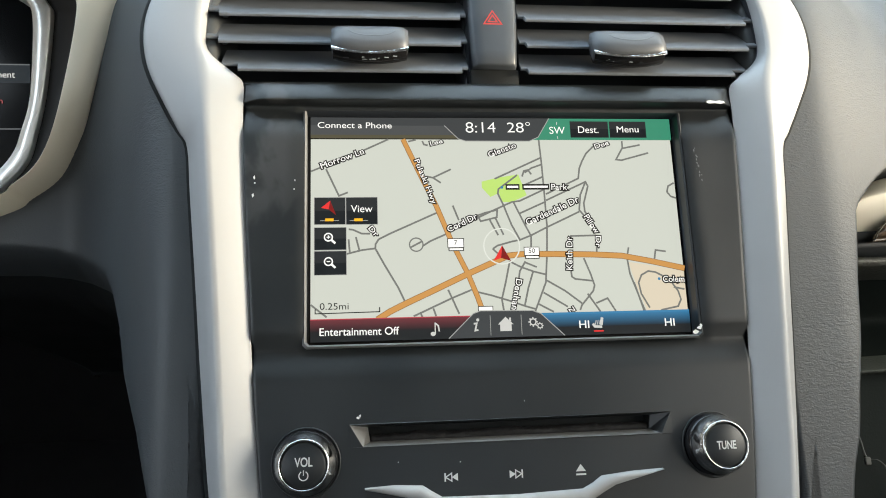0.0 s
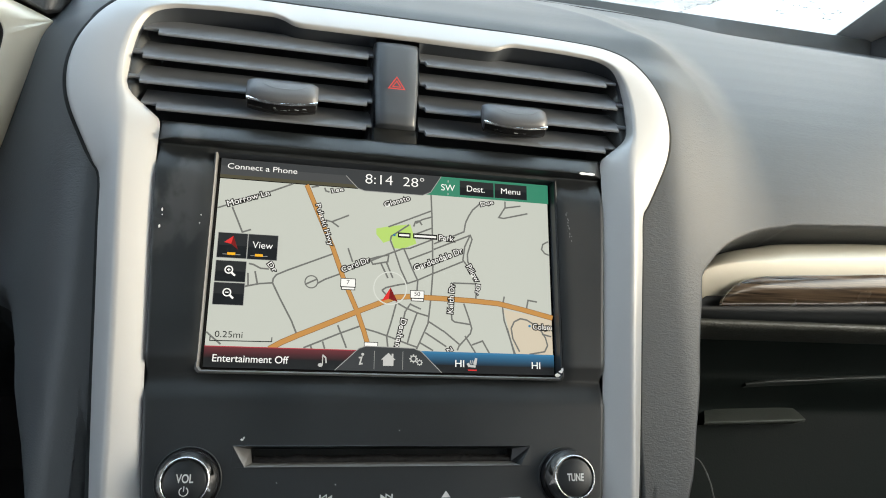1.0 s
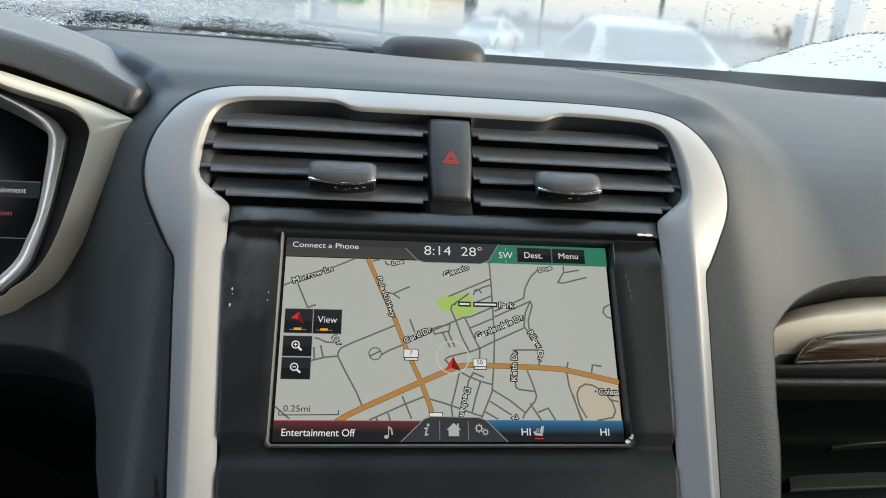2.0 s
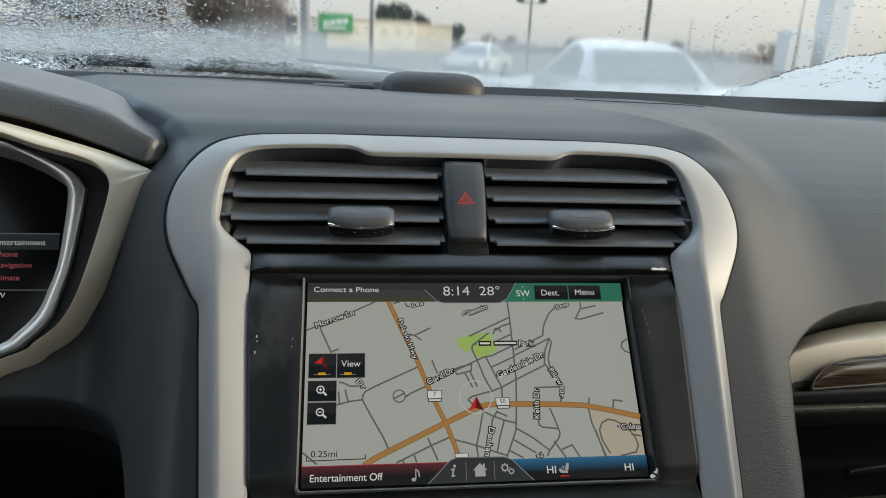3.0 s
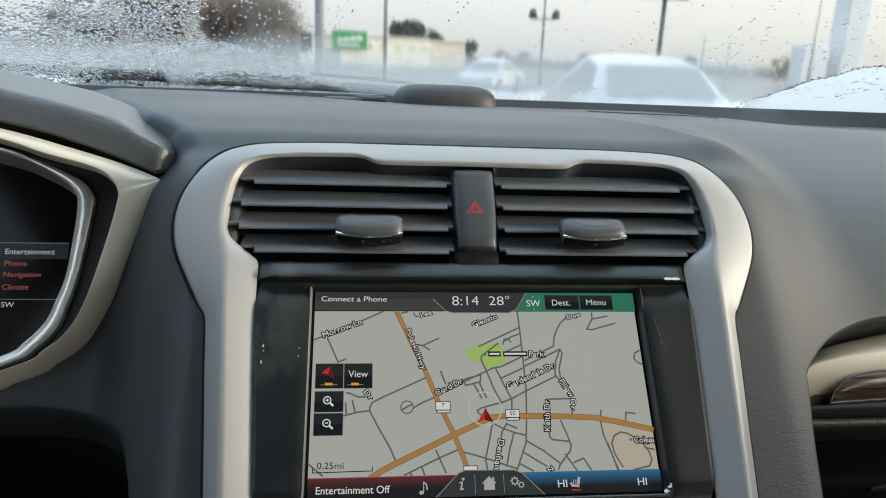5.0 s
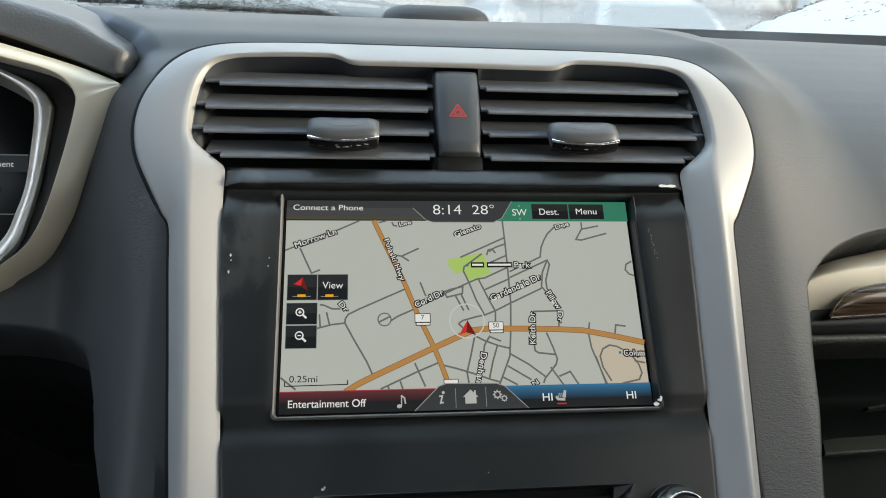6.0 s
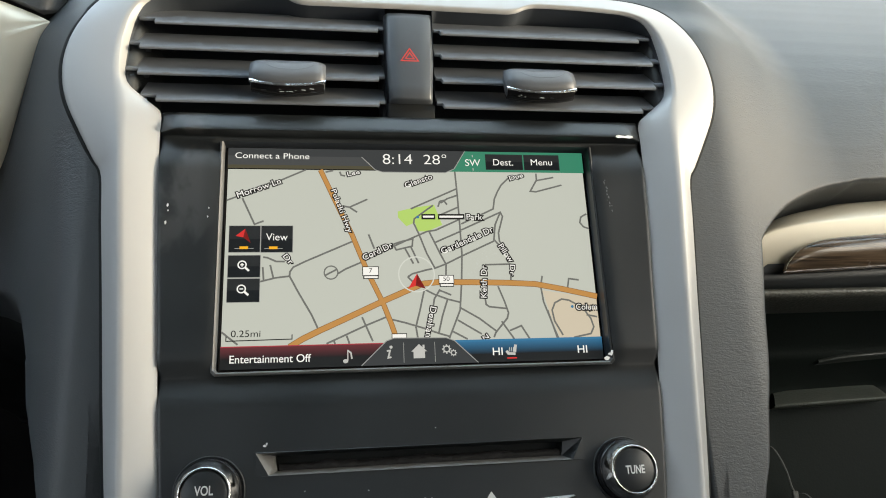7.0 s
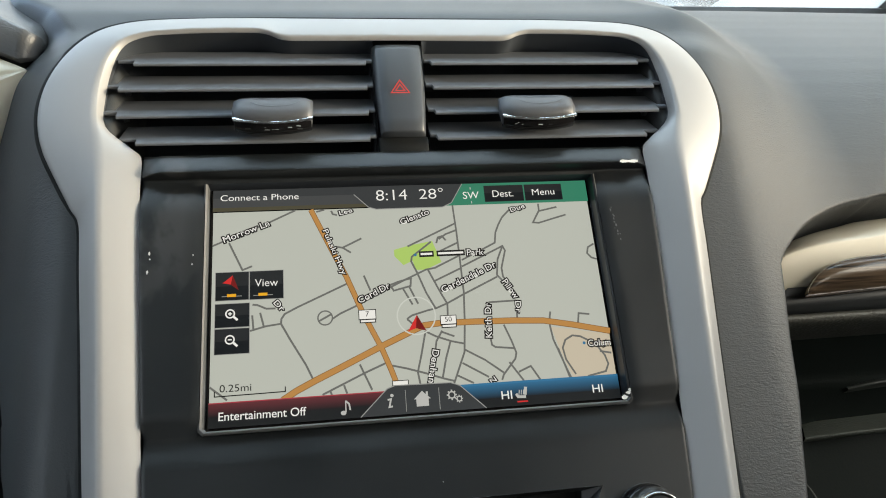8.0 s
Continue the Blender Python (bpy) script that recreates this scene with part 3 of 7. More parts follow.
def build_stack():
    stack = thing("centre_stack", "black centre stack in a satin silver surround", "centre console", PANEL)
    crest = lambda z: -0.016 + 0.005 * smoothstep(0.03, 0.12, z)
    lip = lip_depth
    edge = lambda z: -0.008 + 0.004 * smoothstep(0.11, 0.145, z)
    shrink = lambda line_, k: [(a[0] + (b[0] - a[0]) * k, a[1] + (b[1] - a[1]) * k) for a, b in zip(line_, RIDGE)]
    bm = bmesh.new()
    loft(bm, [
        mirrored(OUTER, 0.03),
        mirrored(OUTER, lambda z: edge(z) + 0.0022),
        mirrored(shrink(OUTER, 0.05), lambda z: edge(z) + 0.0004),
        mirrored(shrink(OUTER, 0.10), edge),
        mirrored(shrink(OUTER, 0.5), lambda z: (edge(z) + crest(z)) * 0.5 - 0.0008),
        mirrored(shrink(OUTER, 0.88), lambda z: crest(z) + 0.0005),
        mirrored(RIDGE, crest),
        mirrored(shrink(INNER, 0.82), lambda z: crest(z) + 0.0006),
        mirrored(shrink(INNER, 0.12), lambda z: lip(z) - 0.0008),
        mirrored(INNER, lip),
    ])
    part("surround", bm, SATIN, stack, "satin silver surround with a raised ridge")
    # dark joint between surround and dashboard
    bm = bmesh.new()
    grow = lambda d: [(x + d * (1 if x > 0.02 else 0), z + (d if z > 0.12 else 0)) for x, z in OUTER]
    loft(bm, [mirrored(grow(-0.0004), lambda z: edge(z) + 0.0016), mirrored(grow(0.0009), lambda z: edge(z) + 0.0017), mirrored(grow(0.0016), lambda z: edge(z) + 0.0026), mirrored(grow(0.0017), 0.03)])
    part("joint", bm, DARK, stack)
    # bezel plate: the display opening and the disc slot are cut out
    hx, hz0, hz1 = 0.0893, -0.0545, 0.0540
    sx, sz0, sz1 = 0.0700, -0.0962, -0.0870
    zs = sorted({*np.linspace(-0.19, sz0, 12), *np.linspace(sz0, sz1, 3), *np.linspace(sz1, hz0, 18), *np.linspace(hz0, hz1, 22), *np.linspace(hz1, 0.0685, 10), 0.0562, 0.0565, 0.0569, 0.0572, 0.0576, 0.0582, 0.0592})
    bm = bmesh.new()
    grid = []

    def depth(x, z):
        d = -0.0088 + 0.0038 * smoothstep(0.040, 0.0555, z)
        brow = -0.0116 + 0.0044 * (max(0.0, z - 0.0575) / 0.011) ** 1.3 + 0.003 * smoothstep(0.0672, 0.0685, z)
        e = INNER_X(z) - abs(x)
        d += (brow - d) * smoothstep(0.0562, 0.0572, z) * (0.35 + 0.65 * smoothstep(0.0, 0.008, e))
        d += 0.0005 * (1 - smoothstep(0.0, 0.0010, e))
        o = max(abs(x) - hx, z - hz1, hz0 - z)
        d += 0.0008 * (1 - smoothstep(0.0, 0.0030, o))
        # a soft roll along the foot of the display
        return d + (0.0036 * (1 - smoothstep(0.0, 0.014, hz0 - z)) if z < hz0 + 0.0001 else 0.0)

    for z in zs:
        e = INNER_X(z) - 0.0003
        left = [-e + (e - hx) * t for t in (0, 0.03, 0.08, 0.16, 0.3, 0.5, 0.7, 0.82, 0.92)]
        mid = [-hx, -0.084, -0.077, -sx, *np.linspace(-0.06, 0.06, 9), sx, 0.077, 0.084, hx]
        xs = left + mid + [-v for v in left[::-1]]
        grid.append([bm.verts.new((x, depth(x, z), z)) for x in xs])
    for a, b in zip(grid, grid[1:]):
        for i in range(len(a) - 1):
            cx, cz = (a[i].co.x + b[i + 1].co.x) / 2, (a[i].co.z + b[i + 1].co.z) / 2
            if (abs(cx) < hx and hz0 < cz < hz1) or (abs(cx) < sx and sz0 < cz < sz1):
                continue
            bm.faces.new((a[i], a[i + 1], b[i + 1], b[i]))
    part("bezel", bm, BEZEL, stack, "satin black bezel with scuffs")
    # walls of the display recess
    bm = bmesh.new()
    hole = [(-hx, hz0), (hx, hz0), (hx, hz1), (-hx, hz1)]
    loft(bm, [[(x, -0.0054, z) for x, z in hole], [(x * 0.990, 0.0012, z * 0.990) for x, z in hole], [(x * 0.5, 0.0012, z * 0.5) for x, z in hole]], closed=True)
    part("recess", bm, HOUSING, stack, smooth=False)
    # edge along the sides and the foot of the opening; light and shade are coloured in
    bm = bmesh.new()
    path = [(-hx + 0.0003, hz1 - 0.001), (-hx + 0.0003, hz0 + 0.002), (-hx + 0.002, hz0 + 0.0003), (hx - 0.002, hz0 + 0.0003), (hx - 0.0003, hz0 + 0.002), (hx - 0.0003, hz1 - 0.001)]
    w = 0.0010
    inn = [(-hx + w, hz1 - 0.001), (-hx + w, hz0 + 0.0024), (-hx + 0.0024, hz0 + w), (hx - 0.0024, hz0 + w), (hx - w, hz0 + 0.0024), (hx - w, hz1 - 0.001)]
    out = [(-hx - 0.0005, hz1 - 0.001), (-hx - 0.0005, hz0 + 0.001), (-hx + 0.001, hz0 - 0.0005), (hx - 0.001, hz0 - 0.0005), (hx + 0.0005, hz0 + 0.001), (hx + 0.0005, hz1 - 0.001)]
    lines = lambda a, b: [[(x, -0.0046, z) for x, z in out[a:b]], [(x, -0.0072, z) for x, z in out[a:b]], [(x, -0.0078, z) for x, z in path[a:b]], [(x, -0.0070, z) for x, z in inn[a:b]], [(x, -0.002, z) for x, z in inn[a:b]]]
    loft(bm, lines(0, 4))
    part("display_edge", bm, EDGE, stack, "worn edge of the display, left and foot coloured as lit", smooth=False)
    bm = bmesh.new()
    loft(bm, lines(3, 6))
    part("display_edge", bm, BEZEL, stack, "right edge of the display, coloured black as if unlit", smooth=False)
    # silver wing below the slot
    bm = bmesh.new()
    upper = [(-64, -112.6), (-52, -112.0), (-40, -112.7), (-36.5, -115), (-32, -117.6), (0, -118.1), (28, -117.2), (32.5, -115), (36.5, -112.3), (50, -111.0), (64, -110.4)]
    lower = [(-64, -113.6), (-52, -116.2), (-43, -118.2), (-39, -121), (-34, -123), (0, -124), (31, -122.5), (36, -119.6), (42, -116.6), (53, -114), (64, -111.2)]
    loft(bm, [[(x * MM, -0.0086, z * MM) for x, z in upper], [(x * MM, -0.0108, (z - 0.5) * MM) for x, z in upper], [(x * MM, -0.0112, (z + 0.6) * MM) for x, z in lower], [(x * MM, -0.0086, z * MM) for x, z in lower]])
    part("wing_trim", bm, SATIN, stack, "thin satin silver wing strip")
    # printed marks of the keys
    y = -0.00895

    def skip(bm, s, cx):
        for k in (0, 1):
            x = cx + s * (k * 2.6 - 2.8)
            pts = [(x, -108.4), (x + s * 2.6, -110.0), (x, -111.6)]
            if k == 0:
                sheet(bm, pts, y)
            else:
                line(bm, pts if s > 0 else pts[::-1], 0.45, y, True)
        rect(bm, cx + s * 2.6 - 0.3, cx + s * 2.6 + 0.3, -111.7, -108.3, y)

    drawn("mark", stack, PRINT, lambda bm: skip(bm, -1, -28.0), "white printed skip-back mark")
    drawn("mark", stack, PRINT, lambda bm: skip(bm, 1, -0.4), "white printed skip-forward mark")

    def eject(bm):
        sheet(bm, [(25.5, -110.2), (29.9, -110.2), (27.7, -107.2)], y)
        rect(bm, 25.5, 29.9, -111.8, -111.1, y)

    drawn("mark", stack, PRINT, eject, "white printed eject mark")
    # scuffs
    rnd = random.Random(4)

    def blob(bm, x, z, rx, rz, y0):
        sheet(bm, [(x + rx * math.cos(a) * rnd.uniform(0.7, 1.15), z + rz * math.sin(a) * rnd.uniform(0.6, 1.2)) for a in np.linspace(0, 2 * math.pi, 14, endpoint=False)], y0)

    drawn("scuff", stack, SCUFF, lambda bm: sheet(bm, [(101.6, 56.9), (102.8, 56.3), (105.7, 56.5), (109.0, 56.2), (110.9, 56.7), (110.6, 57.6), (108.2, 57.9), (106.4, 57.6), (103.4, 58.0), (102.0, 57.7)], -0.0120), "white rubbed spot on the bezel")
    for x, z, rx, rz in ((-110.9, 21.0, 0.5, 0.9), (-110.6, 18.4, 0.35, 0.4), (-111.4, 12.8, 0.5, 0.9), (-93.5, 15.5, 0.3, 0.6), (-93.2, 19.6, 0.3, 0.5), (-66.4, -84.4, 0.7, 0.5), (-65.6, -83.6, 0.4, 0.6), (-24, -104, 0.25, 0.2), (5, -80, 0.2, 0.2), (-50, -103, 0.3, 0.15)):
        drawn("scuff", stack, SCUFF, lambda bm: blob(bm, x, z, rx, rz, -0.00905), "small pale chip in the bezel")
    for k in range(16):
        drawn("scratch", stack, EDGE, lambda bm: blob(bm, 94.2 + rnd.gauss(0, 0.5) + k * 0.12, 34 - k * 1.0 + rnd.gauss(0, 0.5), rnd.uniform(0.1, 0.35), rnd.uniform(0.3, 0.8), -0.0091), "grey scratch beside the display")
    for x, z, rx, rz in ((86.0, -52.4, 1.5, 1.0), (88.0, -50.6, 1.2, 0.7), (88.8, -49.4, 0.7, 0.8)):
        drawn("scuff", stack, SCUFF, lambda bm: blob(bm, x, z, rx, rz, -0.0078), "pale broken corner of the display edge")
    return stack


build_stack()


# ---------------------------------------------------------------- vents
def build_vent(side):
    vent = thing("air_vent", "black plastic air vent with four slats and a chromed tab", "air vent", PANEL, "centre air vents")
    s = side
    # housing follows the opening, from the rim inwards
    rim = [p for p in INNER if p[1] >= 0.0665 and p[0] > 0.012]
    rim = rim + [(0.012, 0.1266), (0.012, 0.0665)]
    bm = bmesh.new()
    loft(bm, [[(s * x, lip_depth(z) + 0.0002, z) for x, z in rim], [(s * x, 0.012, z) for x, z in rim], [(s * x, 0.036, 0.1 + (z - 0.1) * 0.96) for x, z in rim]], closed=True)
    part("housing", bm, HOUSING, vent)
    bm = bmesh.new()
    sheet(bm, [(s * 12, 66), (s * 135, 66), (s * 135, 132), (s * 12, 132)], 0.0355)
    part("duct", bm, HOUSING, vent, smooth=False)
    ends = (122.5, 128.5, 128.5, 119.5)
    for k in range(4):
        x1 = ends[k] * MM
        bm = bmesh.new()
        # aerofoil section: rounded nose, thin tail; the nose is cut back at both ends
        nose = lambda x: 0.0045 if x < 0.0158 else 0.0 if x < x1 - 0.0005 else 0.0055
        sec = [(0.0, -0.0005), (0.0002, 0.0003), (0.0008, 0.0007), (0.0225, 0.0007), (0.0225, -0.0006), (0.0010, -0.0010)]
        rings = [[(s * x, y + nose(x) * (1 - y / 0.0225), z) for y, z in sec] for x in (0.0128, 0.0156, 0.0160, 0.03, 0.06, 0.09, x1 - 0.003, x1 - 0.0006, x1, x1 + 0.004, x1 + 0.0075)]
        loft(bm, rings, closed=True, cap=True)
        part("slat", bm, VENT, vent, smooth=False, m=Matrix.Translation((0, -0.0105, 0.1126 - 0.0137 * k)) @ pose(0, 0, 0, 48, 0, 0))
    # pivots at the outer ends
    for k in range(3):
        bm = bmesh.new()
        bmesh.ops.create_cone(bm, cap_ends=True, segments=12, radius1=0.0022, radius2=0.0016, depth=0.006, matrix=pose(s * 0.1305, 0.006, 0.1085 - 0.0142 * k, 0, 90, 0))
        part("pivot", bm, VENT, vent)
    # thumb tab on the third slat
    x0, x1 = ((-0.0768, -0.0413) if s < 0 else (0.0460, 0.0822))
    c, w = (x0 + x1) / 2, (x1 - x0) / 2
    m = Matrix.Translation((c, -0.0186, 0.0775)) @ pose(0, 0, 0, 67, 0, 0)
    bm = bmesh.new()
    rings = []
    for y, hw, zt, zb in ((0.0150, 0.96, 0.0008, -0.003), (0.0143, 0.985, 0.0024, -0.004), (0.011, 0.995, 0.0032, -0.005), (0.004, 1.0, 0.0032, -0.0056), (0.0012, 0.99, 0.0018, -0.0058), (0.0, 0.97, 0.0002, -0.0058)):
        ring = []
        for t in np.linspace(0, 1, 15):
            u = 2 * t - 1
            bow = 0.0026 * (u * u) * (1 if y < 0.012 else 0.2)
            corner = 1 - 0.03 * abs(u) ** 6
            ring.append((w * hw * u, y + bow, zt * corner - 0.0022 * abs(u) ** 8))
        for t in np.linspace(1, 0, 15):
            u = 2 * t - 1
            bow = 0.0026 * (u * u) * (1 if y < 0.012 else 0.2)
            ring.append((w * hw * u * 0.97, y + bow, zb))
        rings.append(ring)
    loft(bm, rings, closed=True, cap=True)
    part("tab", bm, BUTTON, vent, m=m)
    bm = bmesh.new()
    rows = []
    for dy, dz in ((0.0008, 0.0001), (-0.0008, 0.0000), (-0.0012, -0.0003), (-0.0010, -0.0006), (0.0012, -0.0008)):
        rows.append([(w * 0.985 * (2 * t - 1), dy + 0.0026 * (2 * t - 1) ** 2 - 0.0001, dz) for t in np.linspace(0, 1, 19)])
    loft(bm, rows)
    part("chrome_strip", bm, WORNCHROME, vent, "bright chromed strip", m=m)
    bm = bmesh.new()
    rows = []
    for dy, dz in ((0.0002, -0.0007), (-0.0008, -0.0022), (-0.0020, -0.0046), (-0.0012, -0.0066), (0.008, -0.0070)):
        rows.append([(w * 0.95 * (2 * t - 1), dy + 0.0030 * (2 * t - 1) ** 2, dz) for t in np.linspace(0, 1, 19)])
    loft(bm, rows)
    part("tab_front", bm, GLOSSB, vent, "gloss black front with worn chrome", m=m)
    rnd = random.Random(11 + s)

    def specks(bm):
        for k in range(9 if s < 0 else 5):
            u = rnd.uniform(-0.7, 0.6)
            x, z, l = u * w * 1000, rnd.uniform(-3.6, -1.6), rnd.uniform(0.6, 3.0)
            y0 = -0.0024 + 0.0030 * u * u
            sheet(bm, [(x, z), (x + l, z + rnd.uniform(-0.3, 0.3)), (x + l * 0.9, z + 0.35), (x + 0.2, z + 0.4)], y0)

    drawn("worn_chrome", vent, CHROME, specks, "flaked rest of the chrome", m=m)
    bm = bmesh.new()
    arc = [(w * 0.62 * (2 * t - 1) + 0.001, 0.007 + 0.0035 * abs(2 * t - 1) ** 3, 0.0) for t in np.linspace(0, 1, 17)]
    loft(bm, [[(x, y - 0.0004, 0.0033) for x, y, _ in arc], [(x, y, 0.00345) for x, y, _ in arc], [(x, y + 0.0004, 0.0033) for x, y, _ in arc]])
    part("thumb_rib", bm, BUTTON, vent, m=m)
    return vent


GLOSSB = mat("gloss_black", (0.010, 0.010, 0.011), 0.12, vary=0.1)
for side in (-1, 1):
    build_vent(side)


# ---------------------------------------------------------------- hazard switch
KEY = mat("hazard_key_plastic", (0.070, 0.079, 0.090), 0.34, grain=0.03, grain_scale=2200, vary=0.05)


def build_hazard():
    hz = thing("hazard_switch", "black hazard light switch with a red triangle", "switch", PANEL)
    bm = bmesh.new()
    rings = []
    # the key tapers downwards and stands out more at its foot
    for z, hw, y in ((0.1252, 0.0120, 0.004), (0.1256, 0.0123, -0.0070), (0.1246, 0.0126, -0.0088), (0.1215, 0.0126, -0.0094), (0.098, 0.0119, -0.0099), (0.083, 0.0110, -0.0106), (0.0762, 0.0106, -0.0109), (0.0752, 0.0105, -0.0098), (0.0749, 0.0105, 0.004)):
        half = [(-1, 0.012), (-1, 0.0030), (-0.985, 0.0019), (-0.87, 0.0004), (-0.82, 0.0), (-0.4, -0.0004)]
        sec = half + [(0, -0.0005)] + [(-u, d) for u, d in half[::-1]]
        rings.append([(u * hw, y + d, z) for u, d in sec])
    loft(bm, rings)
    part("key", bm, KEY, hz)
    bm = bmesh.new()
    box(bm, -0.0118, 0.0118, -0.0072, 0.02, 0.0662, 0.0752, 0.0012)
    part("foot", bm, DARK, hz)
    bm = bmesh.new()
    box(bm, -0.0135, 0.0135, 0.002, 0.034, 0.067, 0.1266, 0.0008)
    part("frame", bm, HOUSING, hz)
    slope = math.degrees(math.atan2(0.0099 - 0.0094, 0.120 - 0.098))
    m = Matrix.Translation((-0.0003, -0.0099, 0.0990)) @ pose(0, 0, 0, slope, 0, 0)
    for r, w in ((4.6, 0.55), (2.3, 0.5)):
        tri = [(r * 1.08 * math.cos(radians(a)), r * 0.98 * math.sin(radians(a))) for a in (90, 210, 330)]
        drawn("triangle", hz, REDPRINT, lambda bm: line(bm, tri, w, -0.0007, True), "red printed warning triangle", m=m)


build_hazard()


# ---------------------------------------------------------------- knobs and disc slot
def build_knob(side, words):
    k = thing("control_knob", f"black rotary knob with a chromed rim, marked {words[0]}", "knob", PANEL @ pose(side * 0.0878, -0.0088, -0.1015, 90 - (2 if side > 0 else 0), 0, 0) @ Matrix.Diagonal((0.88, 0.88, 0.96, 1)), "rotary knobs")

    def turned(name, prof, material, label="", n=56):
        bm = bmesh.new()
        loft(bm, [[(r * math.cos(t), r * math.sin(t), h) for t in np.linspace(0, 2 * math.pi, n, endpoint=False)] for r, h in prof], closed=True)
        if prof[-1][0] < 0.0098 and name == "cap":
            bm.verts.ensure_lookup_table()
            bm.faces.new([bm.verts[i] for i in range(len(bm.verts) - n, len(bm.verts))])
        return part(name, bm, material, k, label)

    turned("collar", [(0.0162, -0.003), (0.0162, 0.0002), (0.0157, 0.0010), (0.0152, 0.0004), (0.0148, -0.002)], BEZEL)
    turned("skirt", [(0.0150, -0.003), (0.0149, 0.0030), (0.0145, 0.0046), (0.0134, 0.0052)], GLOSSB)
    turned("rim", [(0.0136, 0.0046), (0.0142, 0.0058), (0.0141, 0.0072), (0.0136, 0.0086), (0.0116, 0.0122), (0.0110, 0.0129), (0.0106, 0.0127), (0.0103, 0.0110)], WORNCHROME, "polished chrome rim")
    turned("cap", [(0.0103, 0.0108), (0.0100, 0.0122), (0.0093, 0.0126)], BEZEL)
    # the print lies on the cap; here y runs up the face
    m = pose(0, 0, 0.0128, -90, 0, 0)
    if side < 0:
        letters(words[0], (-3.9, 1.5), (3.9, 1.5), 0.0, k, PRINT, swell=0.08, high=3.9, m=m)
        drawn("power_mark", k, PRINT, lambda bm: (line(bm, [(2.0 * math.sin(a), -4.4 + 2.0 * math.cos(a)) for a in np.linspace(0.5, 5.78, 20)], 0.45, 0.0), rect(bm, -0.22, 0.22, -4.3, -2.0, 0.0)), "white printed power mark", m=m)
    else:
        letters(words[0], (-4.7, 0.0), (4.7, 0.0), 0.0, k, PRINT, swell=0.08, high=3.7, m=m)
    return k


build_knob(-1, ("VOL",))
build_knob(1, ("TUNE",))


def build_slot():
    s = thing("disc_slot", "narrow disc slot with dusty black felt lips", "disc slot", PANEL)
    outer = [(-70, -87.2), (70, -86.9), (65, -96), (-64.5, -96.3)]
    inner = [(-62.5, -88.6), (62.5, -88.3), (61.5, -94.2), (-61.5, -94.6)]
    big = [(-70.2, -86.9), (70.2, -86.9), (70.2, -96.4), (-70.2, -96.4)]
    bm = bmesh.new()
    loft(bm, [[(x * MM, -0.0088, z * MM) for x, z in big], [(x * MM, -0.0091, z * MM) for x, z in outer]], closed=True)
    part("surround", bm, BEZEL, s, smooth=False)
    # four bevels, each a face of its own; foot and left coloured as lit, others dark
    for i, material in enumerate((BEZEL, BEZEL, SLOTLIT, SLOTLIT)):
        j = (i + 1) % 4
        bm = bmesh.new()
        a, b, c, d = outer[i], outer[j], inner[j], inner[i]
        bm.faces.new([bm.verts.new((p[0] * MM, y, p[1] * MM)) for p, y in ((a, -0.0091), (b, -0.0091), (c, -0.0035), (d, -0.0035))])
        part("bevel", bm, material, s, smooth=False)
    bm = bmesh.new()
    rnd = random.Random(7)
    loft(bm, [[(x * MM, -0.0035, z * MM) for x, z in inner], [(x * MM, 0.004, z * MM) for x, z in inner]], closed=True)
    box(bm, -0.062, 0.062, 0.003, 0.004, -0.095, -0.088)
    part("mouth", bm, DARK, s, smooth=False)
    bm = bmesh.new()
    xs = np.linspace(-61, 61, 120)
    rows = []
    for z, y, amp in ((-94.4, -0.0030, 0.1), (-92.9, -0.0036, 0.4), (-91.6, -0.0022, 1.0), (-91.2, 0.0, 0.9)):
        rows.append([(x * MM, y + 0.0004 * noise.noise((x * 0.25, z, 3)), (z + amp * (noise.noise((x * 0.12, 1.5, 0)) + 0.6 * noise.noise((x * 0.5, 4.5, 0))) + 0.006 * x) * MM) for x in xs])
    loft(bm, rows)
    part("brush_lip", bm, LINT, s, "dusty felt lip")


# lighter copy of the bezel plastic for the bevels that catch light
SLOTLIT = mat("slot_edge_lit", (0.16, 0.16, 0.155), 0.45, grain=0.05, grain_scale=1500, vary=0.15, vary_scale=60)
build_slot()


